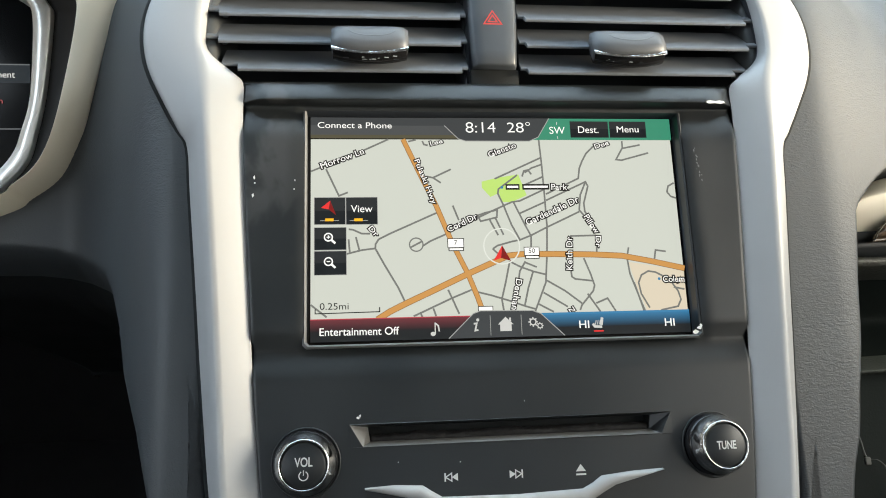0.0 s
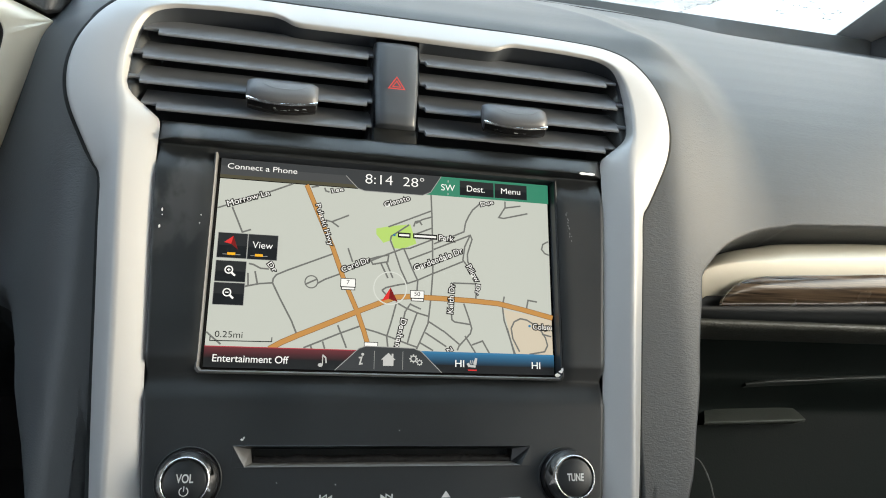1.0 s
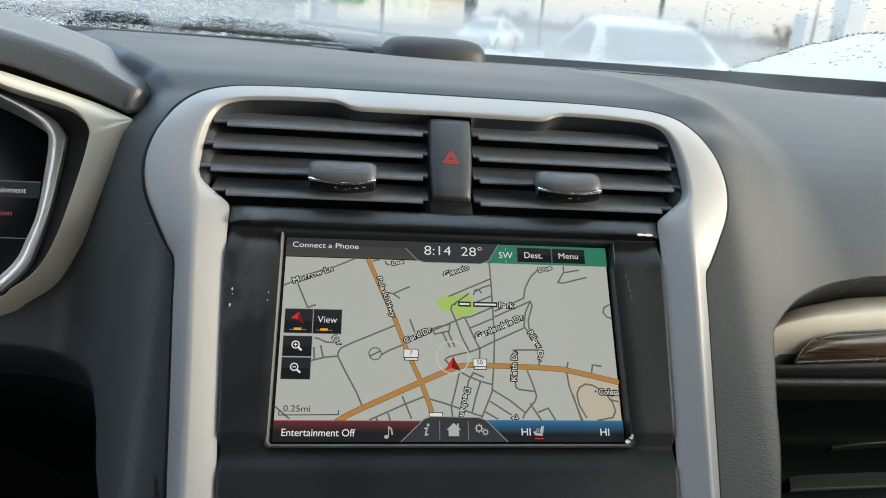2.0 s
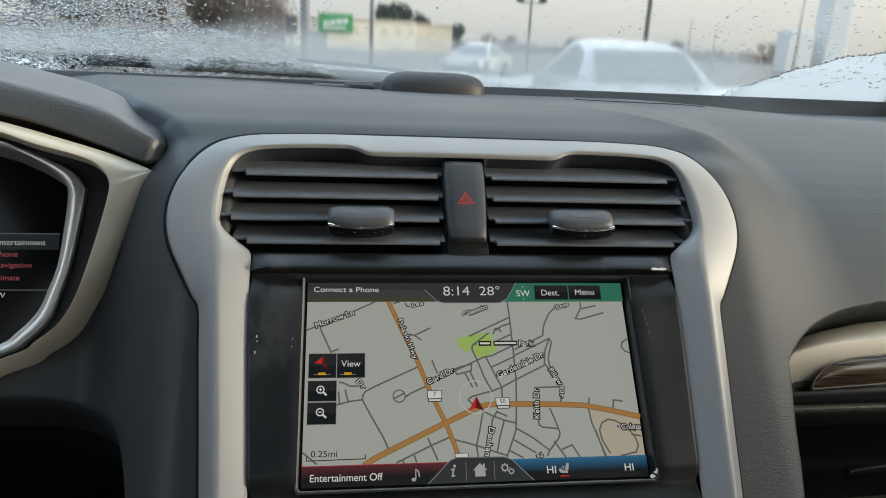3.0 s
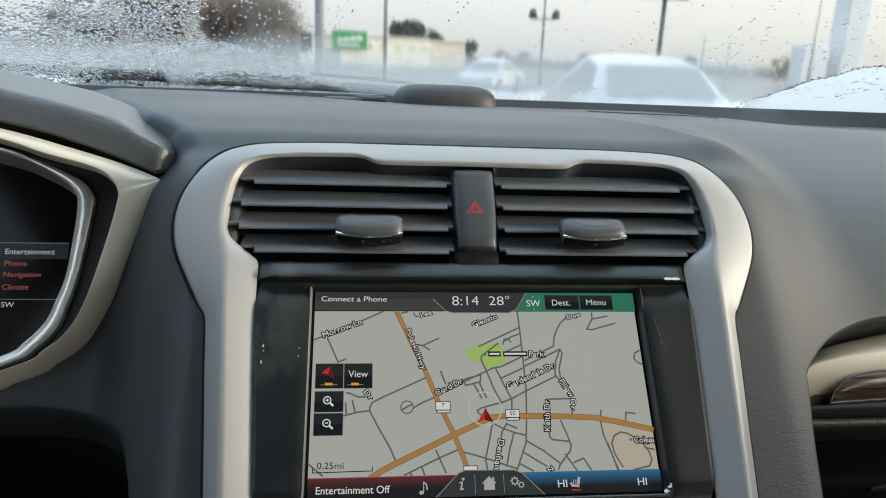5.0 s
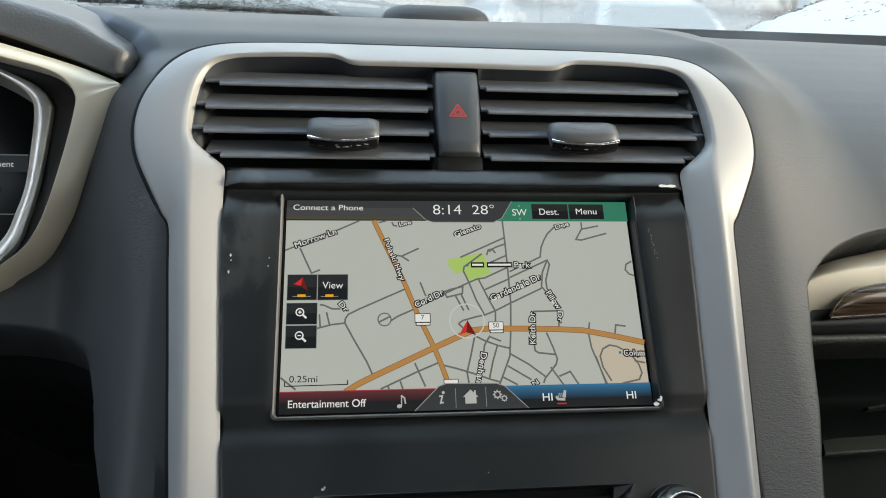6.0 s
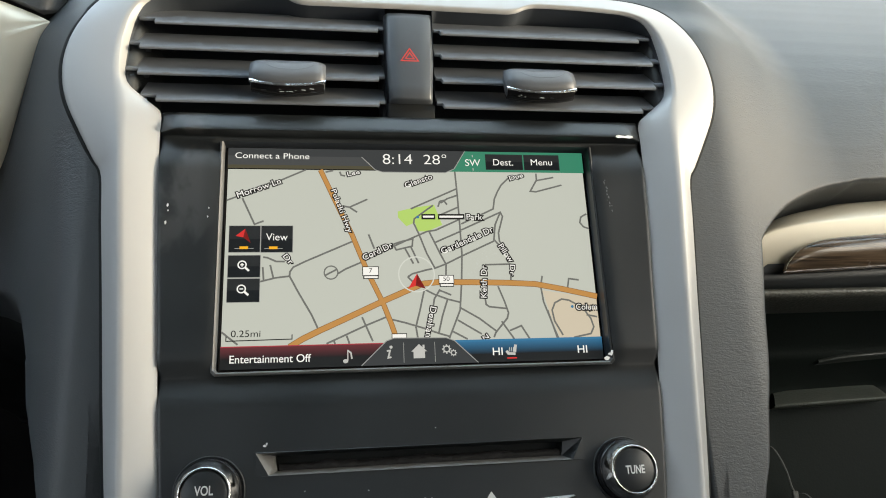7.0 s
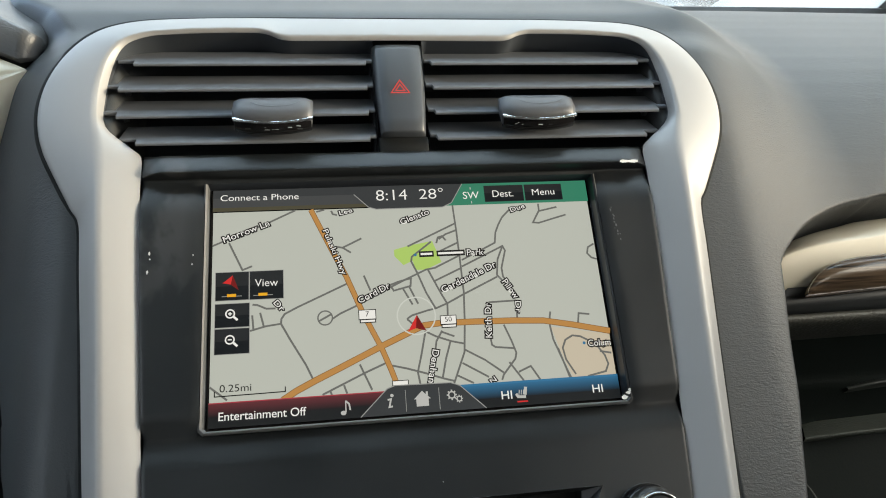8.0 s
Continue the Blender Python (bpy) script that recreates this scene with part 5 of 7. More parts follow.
def build_cluster():
    cl = thing("instrument_cluster", "dark instrument display in a silver ring and champagne frame", "instrument panel", PANEL)
    # lines from the far upper side round the tip to the far lower side, in mm
    frame_out = spline([(-430, 192, 0), (-350, 177, 0), (-278.8, 163.6, 0), (-234.9, 152.2, 0), (-208.1, 144.3, 0), (-189.2, 137.2, 0), (-186.9, 135.0, 0), (-187.5, 131.7, 0), (-198.5, 100.8, 0), (-214.0, 58.9, 0), (-223.5, 41.5, 0), (-239.5, 30.5, 0), (-257.0, 20.5, 0), (-330, -3, 0), (-430, -11, 0)], 6)
    frame_in = spline([(-430, 185, 0), (-350, 171, 0), (-274.1, 153.4, 0), (-248.3, 145.4, 0), (-222.3, 138.7, 0), (-211.7, 133.4, 0), (-205.7, 125.4, 0), (-205.5, 116.5, 0), (-210.7, 92.0, 0), (-218.8, 62.9, 0), (-227.3, 45.7, 0), (-239.4, 35.3, 0), (-253.0, 27.4, 0), (-330, 4, 0), (-430, -5, 0)], 6)
    ring_out = spline([(-430, 188, 0), (-350, 174, 0), (-282.2, 160.4, 0), (-271.4, 156.0, 0), (-246.2, 146.2, 0), (-233.4, 139.8, 0), (-226.7, 132.5, 0), (-225.4, 125.1, 0), (-230.6, 88.1, 0), (-236.0, 66.9, 0), (-240.9, 53.1, 0), (-251.7, 41.3, 0), (-264.4, 33.9, 0), (-330, 13, 0), (-430, 5, 0)], 6)
    ring_in = spline([(-430, 186, 0), (-350, 172, 0), (-282.8, 156.8, 0), (-259.4, 148.5, 0), (-243.8, 139.7, 0), (-237.1, 132.4, 0), (-235.7, 125.0, 0), (-236.4, 110.4, 0), (-238.9, 85.2, 0), (-243.7, 69.4, 0), (-248.7, 57.3, 0), (-259.4, 45.7, 0), (-271.7, 38.0, 0), (-330, 19, 0), (-430, 11, 0)], 6)
    under = lambda pts, y0, reach: [(x, y + reach * (1 - smoothstep(0.012, 0.080, z)), z) for x, y, z in on_cluster(pts, y0)]
    flat = lambda s: [(p.x, p.y) for p in s]
    fo, fi, ro, ri = map(flat, (frame_out, frame_in, ring_out, ring_in))
    fo = [(x + 2.5, z) for x, z in fo]
    mixl = lambda a, b, k: [(p[0] + (q[0] - p[0]) * k, p[1] + (q[1] - p[1]) * k) for p, q in zip(a, b)]
    bm = bmesh.new()
    loft(bm, [under(fo, 0.062, 0.06), under(fo, 0.0310, 0.045), under(mixl(fo, fi, 0.05), 0.0290, 0.043), on_cluster(mixl(fo, fi, 0.95), 0.0218), on_cluster(fi, 0.0220), on_cluster(fi, 0.0285)])
    part("frame", bm, CHAMPAGNE, cl, "champagne painted frame")
    bm = bmesh.new()
    loft(bm, [on_cluster(fi, 0.0280), on_cluster(mixl(fi, ro, 0.10), 0.034), on_cluster(mixl(fi, ro, 0.85), 0.044), on_cluster(ro, 0.0450)])
    part("recess_wall", bm, CLUSTERBLACK, cl, "matt black wall of the recess")
    bm = bmesh.new()
    loft(bm, [on_cluster(ro, 0.056), on_cluster(ro, 0.0425), on_cluster(mixl(ro, ri, 0.07), 0.0412), on_cluster(mixl(ro, ri, 0.90), 0.0425), on_cluster(ri, 0.0436), on_cluster(ri, 0.062)])
    part("ring", bm, RINGSILVER, cl, "satin silver ring round the display")
    bm = bmesh.new()
    bm.faces.new([bm.verts.new(p) for p in on_cluster([(-430, 192), (-330, 174), (-280, 163), (-229, 150), (-229, 22), (-430, 0)], 0.0600)])
    part("display", bm, CLUSTERGLASS, cl, "dark glossy display", smooth=False)
    # the list of menus, on the plane of the display
    sl = math.degrees(math.atan(-LEAF))
    m = Matrix.Translation((-0.0016, 0.0497 + LEAF * (0.090 - 0.132), 0.0858)) @ pose(0, 0, 0, sl, 0, 0) @ Matrix.Diagonal((0.975, 1, 0.975, 1))
    k = math.cos(radians(sl))
    up = lambda z: (z - 90.0) / k
    for mtl, za, zc, e in ((CLUSTERROW, 99.8, 109.3, 0.0), (DIMGREY, 109.2, 109.9, -0.0001), (DIMGREY, 75.2, 75.8, -0.0001)):
        drawn("menu_field", cl, mtl, lambda bm: rect(bm, -380, (-245.2 if za > 90 else -250.0), up(za), up(zc), e), m=m)
    for text, a, b, z, mtl, h in (("Entertainment", -282.0, -253.0, 104.2, DIMWHITE, 3.4), ("Phone", -281.8, -268.6, 97.0, DIMRED, 3.3), ("Navigation", -281.8, -260.0, 89.9, DIMRED, 4.0), ("Climate", -281.8, -266.6, 82.9, DIMRED, 3.4), ("SW", -281.5, -274.0, 72.4, DIMWHITE, 3.2)):
        letters(text, (a, up(z)), (b, up(z)), -0.0003, cl, mtl, high=h, m=m)
    return cl


build_cluster()


def build_hood():
    """The padded brow over the instruments."""
    hood = thing("instrument_hood", "grey grained vinyl hood over the instrument cluster", "hood", PANEL)
    low = [(-480, 206), (-380, 185), (-274, 162.5), (-242, 155), (-210, 144.3), (-194, 138), (-184, 134)]
    top = [(-480, 221), (-380, 199), (-275, 176), (-243, 168.6), (-211, 159.8), (-194, 154.5), (-181, 150)]
    bm = bmesh.new()
    deep = lambda z: 0.016 + LEAF * (z * MM - 0.132)
    a = [(x * MM, deep(z) + 0.03, (z - 1.0) * MM) for x, z in low]
    b = [(x * MM, deep(z) + 0.003, (z - 0.5) * MM) for x, z in low]
    c = [(x * MM, deep(z) - 0.0005, (z + 2.0) * MM) for x, z in low]
    rise_ = lambda x: 6.5 * (1 - smoothstep(-215, -180, x))
    e = [(x * MM, deep(z) + 0.0008, (z - 2.0 + rise_(x)) * MM) for x, z in top]
    f = [(x * MM, deep(z) + 0.0052, (z + 1.5 + rise_(x)) * MM) for x, z in top]

    def back(k, lift):
        """Rows further ahead over the brow, falling to the dashboard towards the tip."""
        row = []
        for i, (x, z) in enumerate(top):
            tip = smoothstep(-230, -172, x)
            row.append((x * MM - 0.012 * k * (1 - 0.4 * tip), deep(z) + 0.006 + k * 0.062, (z + 1.5) * MM + k * (0.040 + lift) - 0.014 * k * tip))
        return row

    rows = [a, b, c, e, f, back(0.25, 0.032), back(0.6, 0.026), back(1.0, 0.0215), back(1.8, 0.011), back(3.0, 0.0024), back(3.7, -0.004)]
    cols = list(zip(*[[tuple(p) for p in spline(r, 5)] for r in rows]))
    # the tip is drawn in to a rounded end
    last = [Vector(p) for p in cols[-1]]
    core = sum(last[1:6], Vector()) / 5 + Vector((0.010, 0.012, 0.0))
    for k in (0.35, 0.7, 0.92):
        cols.append([p.lerp(core, k) + Vector((0.004 * math.sin(k * 2.5) - 0.010 * k * k, 0, 0)) for p in last])
    cols = [[tuple(p) for p in spline(cc, 3)] for cc in cols]
    loft(bm, [cc[:4] for cc in cols])
    part("lip", bm, CLUSTERBLACK, hood, "black lip under the brow")
    bm = bmesh.new()
    loft(bm, [cc[3:] for cc in cols])
    part("pad", bm, HOODVINYL, hood, "coarse grained padded brow")


build_hood()


# ---------------------------------------------------------------- passenger side
def build_passenger_strip():
    st = thing("trim_strip", "champagne trim strip with a dark glossy wood inlay with a painted beige reflection before the passenger", "trim", PANEL)
    tops = [(176, -6), (181, 6), (187, 13), (195, 19), (205, 25), (221, 32), (244, 37), (276, 41), (400, 46), (795, 50)]
    crease = [(178, -6), (183, 5), (189, 11), (197, 16.0), (206, 18.5), (221, 21), (244, 23), (276, 25.5), (400, 31), (795, 36)]
    foot = [(176, -11.7), (184, -11.5), (192, -11.3), (200, -11.0), (208, -10.8), (222, -10.5), (244, -10.2), (276, -9.6), (400, -6), (795, -2)]
    Y = lambda x, z, d: 0.027 - 0.3 * z * MM + d
    t, c, f = (spline([(x, z, 0) for x, z in s], 5) for s in (tops, crease, foot))
    bm = bmesh.new()
    row = lambda s, d, dz=0.0: [(p.x * MM, Y(p.x, p.y, d), (p.y + dz) * MM) for p in s]
    half = [a.lerp(b, 0.5) for a, b in zip(c, f)]
    loft(bm, [row(t, 0.04), row(t, 0.022), row([a.lerp(b, 0.15) for a, b in zip(t, c)], 0.0165), row([a.lerp(b, 0.5) for a, b in zip(t, c)], 0.0065), row(c, -0.0030, 0.8), row(c, -0.0034, -0.6), row(half, 0.0030), row(f, 0.012), row(f, 0.03)])
    part("frame", bm, CHAMPAGNE, st, "champagne painted strip")
    # black sheet put in for shade on the lower flank, turned down towards the knees
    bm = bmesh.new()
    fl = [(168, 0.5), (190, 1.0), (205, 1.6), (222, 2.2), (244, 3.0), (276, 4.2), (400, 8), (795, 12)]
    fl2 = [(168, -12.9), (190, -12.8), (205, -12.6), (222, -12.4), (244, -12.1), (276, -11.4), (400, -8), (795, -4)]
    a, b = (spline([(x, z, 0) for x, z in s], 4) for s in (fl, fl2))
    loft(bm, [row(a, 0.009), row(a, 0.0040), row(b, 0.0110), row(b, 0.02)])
    part("flank_shade", bm, BEZEL, st, "black sheet for the shade on the strip's lower flank")
    up = spline([(207.2, -3.6, 0), (208.6, -0.5, 0), (211.5, 3.0, 0), (216, 7.0, 0), (223, 10.3, 0), (234, 12.6, 0), (252, 14.0, 0), (277, 15.6, 0), (400, 21, 0), (795, 26, 0)], 5)
    dn = spline([(207.4, -4.4, 0), (209.5, -4.3, 0), (213, -4.1, 0), (218, -3.9, 0), (225, -3.6, 0), (236, -3.1, 0), (253, -2.3, 0), (278, -1.2, 0), (400, 3.5, 0), (795, 8, 0)], 5)
    bm = bmesh.new()
    loft(bm, [row(up, -0.0005), row(up, -0.0034), row([p.lerp(q, 0.5) for p, q in zip(up, dn)], -0.0032), row(dn, -0.0010), row(dn, 0.004)])
    part("inlay", bm, INLAY, st, "dark glossy wood inlay with a painted beige reflection")
    bm = bmesh.new()
    loft(bm, [[(p.x * MM, Y(p.x, p.y, -0.0012), (p.y + s_) * MM) for p in dn] for s_ in (0.5, -0.5)])
    loft(bm, [[(p.x * MM, Y(p.x, p.y, -0.0036), (p.y + s_) * MM) for p in up] for s_ in (0.5, 0.0)])
    bmesh.ops.solidify(bm, geom=bm.faces[:], thickness=0.0006)
    part("inlay_line", bm, CHROME, st, "thin bright line round the inlay")


build_passenger_strip()


ROLL = mat("coarse_vinyl", (0.082, 0.083, 0.072), 0.5, leather=1.0, grain_scale=300, vary=0.15, vary_scale=60)
# black plastic, darkened further to hold the shade of the recess
GLOVE = mat("glovebox_shaded_black", (0.0075, 0.0110, 0.0098), 0.6, spec=0.15, grain=0.2, grain_scale=700, vary=0.15)


def build_glovebox():
    gb = thing("glovebox", "black glovebox below a grained vinyl roll, recess shade in its colour", "glovebox", PANEL)
    bm = bmesh.new()
    xs = np.linspace(0.158, 0.80, 62)
    prof = [(-0.0100, 0.050), (-0.0108, 0.040), (-0.0128, 0.034), (-0.0150, 0.0330), (-0.0168, 0.038), (-0.0180, 0.048), (-0.0190, 0.075)]
    loft(bm, [[(x, y, z + 0.006 * (x - 0.2)) for x in xs] for z, y in prof])
    part("roll", bm, ROLL, gb, "grained vinyl roll")
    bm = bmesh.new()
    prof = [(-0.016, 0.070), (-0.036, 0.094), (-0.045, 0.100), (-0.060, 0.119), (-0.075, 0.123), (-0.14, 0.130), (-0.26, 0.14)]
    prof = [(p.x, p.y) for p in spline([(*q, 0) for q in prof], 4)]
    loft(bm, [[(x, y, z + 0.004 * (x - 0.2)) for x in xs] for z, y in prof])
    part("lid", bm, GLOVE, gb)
    # the upper edge of the lid stands out a little, further from the stack
    bm = bmesh.new()
    top = spline([(0.272, 0.099, -0.0460), (0.29, 0.094, -0.0440), (0.32, 0.0925, -0.0425), (0.385, 0.092, -0.0390), (0.60, 0.092, -0.030), (0.79, 0.092, -0.024)], 5)
    loft(bm, [[p + Vector((0, 0.012, 0.004)) for p in top], [p + Vector((0, 0.0015, 0.0012)) for p in top], [p + Vector((0, 0, 0)) for p in top], [p + Vector((0, 0.001, -0.0012)) for p in top], [p + Vector((0, 0.014, -0.004)) for p in top]])
    part("lid_edge", bm, DARK3, gb, "rounded upper edge of the lid")
    # the pull: a short ledge with a sloping top
    bm = bmesh.new()
    pull = spline([(0.2435, 0.110, -0.0722), (0.26, 0.1075, -0.0716), (0.29, 0.107, -0.0708), (0.322, 0.108, -0.0698), (0.327, 0.112, -0.0695)], 6)
    back = [p + Vector((0.010 * (1 - k / (len(pull) - 1)) - 0.002, 0.013, 0.0092)) for k, p in enumerate(pull)]
    mid = [p.lerp(q, 0.5) + Vector((0, -0.0004, 0.0004 * noise.noise(p * 300))) for p, q in zip(pull, back)]
    loft(bm, [back, mid, [p + Vector((0, 0.0006, 0.0004)) for p in pull], pull, [p + Vector((0, 0.002, -0.0018)) for p in pull], [p + Vector((0, 0.02, -0.003)) for p in pull]])
    part("handle", bm, PULL, gb, "worn black pull along the lid")


PULL = mat("pull_grained", (0.062, 0.070, 0.060), 0.6, leather=0.6, grain_scale=420, vary=0.25, vary_scale=60)


def build_cable():
    """A thin pale cable hangs in the dark before the glovebox."""
    c = thing("cable", "thin pale grey cable hanging before the glovebox", "cable", PANEL)
    pts = spline([(0.2415, 0.130, -0.0955), (0.2435, 0.120, -0.0995), (0.2488, 0.119, -0.1128), (0.2524, 0.120, -0.1256), (0.2608, 0.120, -0.1283), (0.2671, 0.121, -0.1365), (0.275, 0.124, -0.16), (0.28, 0.136, -0.21)], 6)
    bm = bmesh.new()
    rings = []
    for k, p in enumerate(pts):
        r = 0.0006 + 0.0007 * max(0, noise.noise((k * 0.45, 2.0, 0.0)))
        rings.append([p + Vector((r * math.cos(a), r * math.sin(a) * 0.5, 0)) for a in np.linspace(0, 2 * math.pi, 7, endpoint=False)])
    loft(bm, rings, closed=True, cap=True)
    part("cord", bm, CORD, c)
    bm = bmesh.new()
    box(bm, 0.2505, 0.2545, 0.1185, 0.1205, -0.1306, -0.1256, 0.0008)
    part("clip", bm, CORD, c, "small pale clip")


CORD = mat("dusty_cable", (0.11, 0.115, 0.108), 0.7, vary=0.35, vary_scale=160)
build_cable()


DARK3 = mat("pull_black", (0.030, 0.036, 0.033), 0.5, grain=0.3, grain_scale=500, vary=0.2)
build_glovebox()


# ---------------------------------------------------------------- cabin round the camera
CABIN = mat("cabin_lining", (0.34, 0.33, 0.32), 0.9, grain=0.2, grain_scale=400)
DOORS = mat("door_lining", (0.05, 0.05, 0.052), 0.7, leather=0.3, grain_scale=400)
CARPET = mat("carpet", (0.02, 0.02, 0.021), 0.95, grain=0.8, grain_scale=300)
GLASS_Y, GLASS_Z, RAKE = 0.70, 1.025, 0.581  # foot of the windscreen and its rise per metre


def on_glass(x, y, lift=0.0):
    n = Vector((0, -RAKE, -1)).normalized()
    return Vector((x, y, GLASS_Z + RAKE * (GLASS_Y - y))) + n * lift


def slab(name, corners, thick, material, label, category):
    bm = bmesh.new()
    bm.faces.new([bm.verts.new(p) for p in corners])
    bm.normal_update()
    bmesh.ops.solidify(bm, geom=bm.faces[:], thickness=thick)
    return tagged(part(name, bm, material, smooth=False), label, category, kind="structure")


TOP_Y = 0.05
BELT = 1.05  # foot of the side windows
TOP_Z = GLASS_Z + RAKE * (GLASS_Y - TOP_Y)
slab("ceiling", [(-0.62, TOP_Y, TOP_Z), (0.62, TOP_Y, TOP_Z), (0.62, -0.95, TOP_Z + 0.02), (-0.62, -0.95, TOP_Z + 0.02)], 0.03, CABIN, "grey cloth headliner of the car", "ceiling")
for s, word in ((-1, "driver"), (1, "passenger")):
    bm = bmesh.new()
    box(bm, min(s * 0.78, s * 0.84), max(s * 0.78, s * 0.84), -0.96, 0.72, 0.16, BELT, 0.01)
    tagged(part(f"wall_{word}", bm, DOORS, smooth=False), "dark vinyl door lining of the car", "door", kind="structure")
    bm = bmesh.new()
    for a, b, w in (((s * 0.80, 0.74, 1.0), (s * 0.63, TOP_Y - 0.03, TOP_Z + 0.01), 0.05), ((s * 0.80, -0.62, 0.97), (s * 0.64, -0.66, TOP_Z + 0.02), 0.07)):
        a, b = Vector(a), Vector(b)
        r = [Vector((w * 0.5 * math.cos(t), w * math.sin(t), 0)) for t in np.linspace(0, 2 * math.pi, 10, endpoint=False)]
        loft(bm, [[a + q for q in r], [b + q for q in r]], closed=True, cap=True)
    tagged(part(f"pillar_{word}", bm, CABIN), "cloth covered roof pillars of the car", "pillar", kind="structure")
# unseen slab added in the driver's window, keeps light off the left cheek
bm = bmesh.new()
box(bm, -0.78, -0.72, -0.29, 0.16, 0.96, TOP_Z + 0.01, 0.01)
tagged(part("driver_light_block", bm, DOORS, smooth=False), "unseen dark slab added to block light from the driver's window", "wall", kind="structure")
bm = bmesh.new()
box(bm, -0.80, 0.80, -0.96, -0.90, 0.16, 1.345, 0.01)
tagged(part("wall_rear", bm, DOORS, smooth=False), "dark plain rear end of the cabin below the rear window", "wall", kind="structure")
bm = bmesh.new()
box(bm, -0.80, 0.80, -0.96, 0.75, 0.12, 0.16)
tagged(part("floor", bm, CARPET, smooth=False), "dark carpet on the car floor", "floor", kind="structure")
bm = bmesh.new()
box(bm, -0.80, 0.80, 0.70, 0.76, 0.12, 0.985)
tagged(part("wall_front", bm, CARPET, smooth=False), "dark bulkhead below the windscreen", "wall", kind="structure")


# ---------------------------------------------------------------- windscreen
def glass_material():
    """Wet glass: clear, a little glossy, with a breath of condensation that thickens low down."""
    m = bpy.data.materials.new("wet_windscreen")
    m.use_nodes = True
    nt = m.node_tree
    nt.nodes.clear()
    out = nt.nodes.new("ShaderNodeOutputMaterial")
    clear = nt.nodes.new("ShaderNodeBsdfRefraction")
    clear.inputs["Color"].default_value = (0.97, 0.98, 0.975, 1)
    clear.inputs["IOR"].default_value, clear.inputs["Roughness"].default_value = 1.25, 0.055
    gloss = nt.nodes.new("ShaderNodeBsdfGlossy")
    gloss.inputs["Roughness"].default_value = 0.02
    m1 = nt.nodes.new("ShaderNodeMixShader")
    m1.inputs[0].default_value = 0.04
    nt.links.new(clear.outputs[0], m1.inputs[1])
    nt.links.new(gloss.outputs[0], m1.inputs[2])
    mist = nt.nodes.new("ShaderNodeBsdfTranslucent")
    mist.inputs["Color"].default_value = (0.29, 0.295, 0.29, 1)
    tc = nt.nodes.new("ShaderNodeTexCoord")
    sep = nt.nodes.new("ShaderNodeSeparateXYZ")
    nt.links.new(tc.outputs["Object"], sep.inputs[0])
    band = nt.nodes.new("ShaderNodeMapRange")
    for k, v in (("From Min", 0.555), ("From Max", 0.615), ("To Min", 0.02), ("To Max", 0.44)):
        band.inputs[k].default_value = v
    band.interpolation_type = "SMOOTHSTEP"
    nz = nt.nodes.new("ShaderNodeTexNoise")
    nz.inputs["Scale"].default_value, nz.inputs["Detail"].default_value = 7.0, 6
    nt.links.new(tc.outputs["Object"], nz.inputs["Vector"])
    add = nt.nodes.new("ShaderNodeMath")
    add.operation = "MULTIPLY_ADD"
    nt.links.new(nz.outputs["Fac"], add.inputs[0])
    add.inputs[1].default_value = 0.09
    nt.links.new(sep.outputs["Y"], add.inputs[2])
    off = nt.nodes.new("ShaderNodeMath")
    off.operation = "SUBTRACT"
    nt.links.new(add.outputs[0], off.inputs[0])
    off.inputs[1].default_value = 0.045
    nt.links.new(off.outputs[0], band.inputs["Value"])
    # thinner before the driver, clear behind the frost in the far corner
    veil = nt.nodes.new("ShaderNodeMapRange")
    for k, v in (("From Min", -0.20), ("From Max", -0.30), ("To Min", 0.0), ("To Max", -0.16)):
        veil.inputs[k].default_value = v
    nt.links.new(sep.outputs["X"], veil.inputs["Value"])
    veil_r = nt.nodes.new("ShaderNodeMapRange")
    for k, v in (("From Min", 0.44), ("From Max", 0.53), ("To Min", 0.0), ("To Max", -0.42)):
        veil_r.inputs[k].default_value = v
    nt.links.new(sep.outputs["X"], veil_r.inputs["Value"])
    veils = nt.nodes.new("ShaderNodeMath")
    veils.operation = "ADD"
    nt.links.new(veil.outputs["Result"], veils.inputs[0])
    nt.links.new(veil_r.outputs["Result"], veils.inputs[1])
    thick = nt.nodes.new("ShaderNodeMath")
    thick.operation = "ADD"
    nt.links.new(band.outputs["Result"], thick.inputs[0])
    nt.links.new(veils.outputs[0], thick.inputs[1])
    # a clear patch along the blade before the driver
    gap_x, gap_y, both_, left_ = (nt.nodes.new(n_) for n_ in ("ShaderNodeMapRange", "ShaderNodeMapRange", "ShaderNodeMath", "ShaderNodeMath"))
    for node, a_, b_, out_, hi in ((gap_x, -0.325, -0.345, sep.outputs["X"], 1.0), (gap_y, 0.646, 0.656, sep.outputs["Y"], 0.9)):
        for k, v in (("From Min", a_), ("From Max", b_), ("To Min", 0.0), ("To Max", hi)):
            node.inputs[k].default_value = v
        nt.links.new(out_, node.inputs["Value"])
    both_.operation = "MULTIPLY"
    nt.links.new(gap_x.outputs["Result"], both_.inputs[0])
    nt.links.new(gap_y.outputs["Result"], both_.inputs[1])
    left_.operation = "SUBTRACT"
    nt.links.new(thick.outputs[0], left_.inputs[0])
    nt.links.new(both_.outputs[0], left_.inputs[1])
    left_.use_clamp = True
    m2 = nt.nodes.new("ShaderNodeMixShader")
    nt.links.new(left_.outputs[0], m2.inputs[0])
    nt.links.new(m1.outputs[0], m2.inputs[1])
    nt.links.new(mist.outputs[0], m2.inputs[2])
    nt.links.new(m2.outputs[0], out.inputs["Surface"])
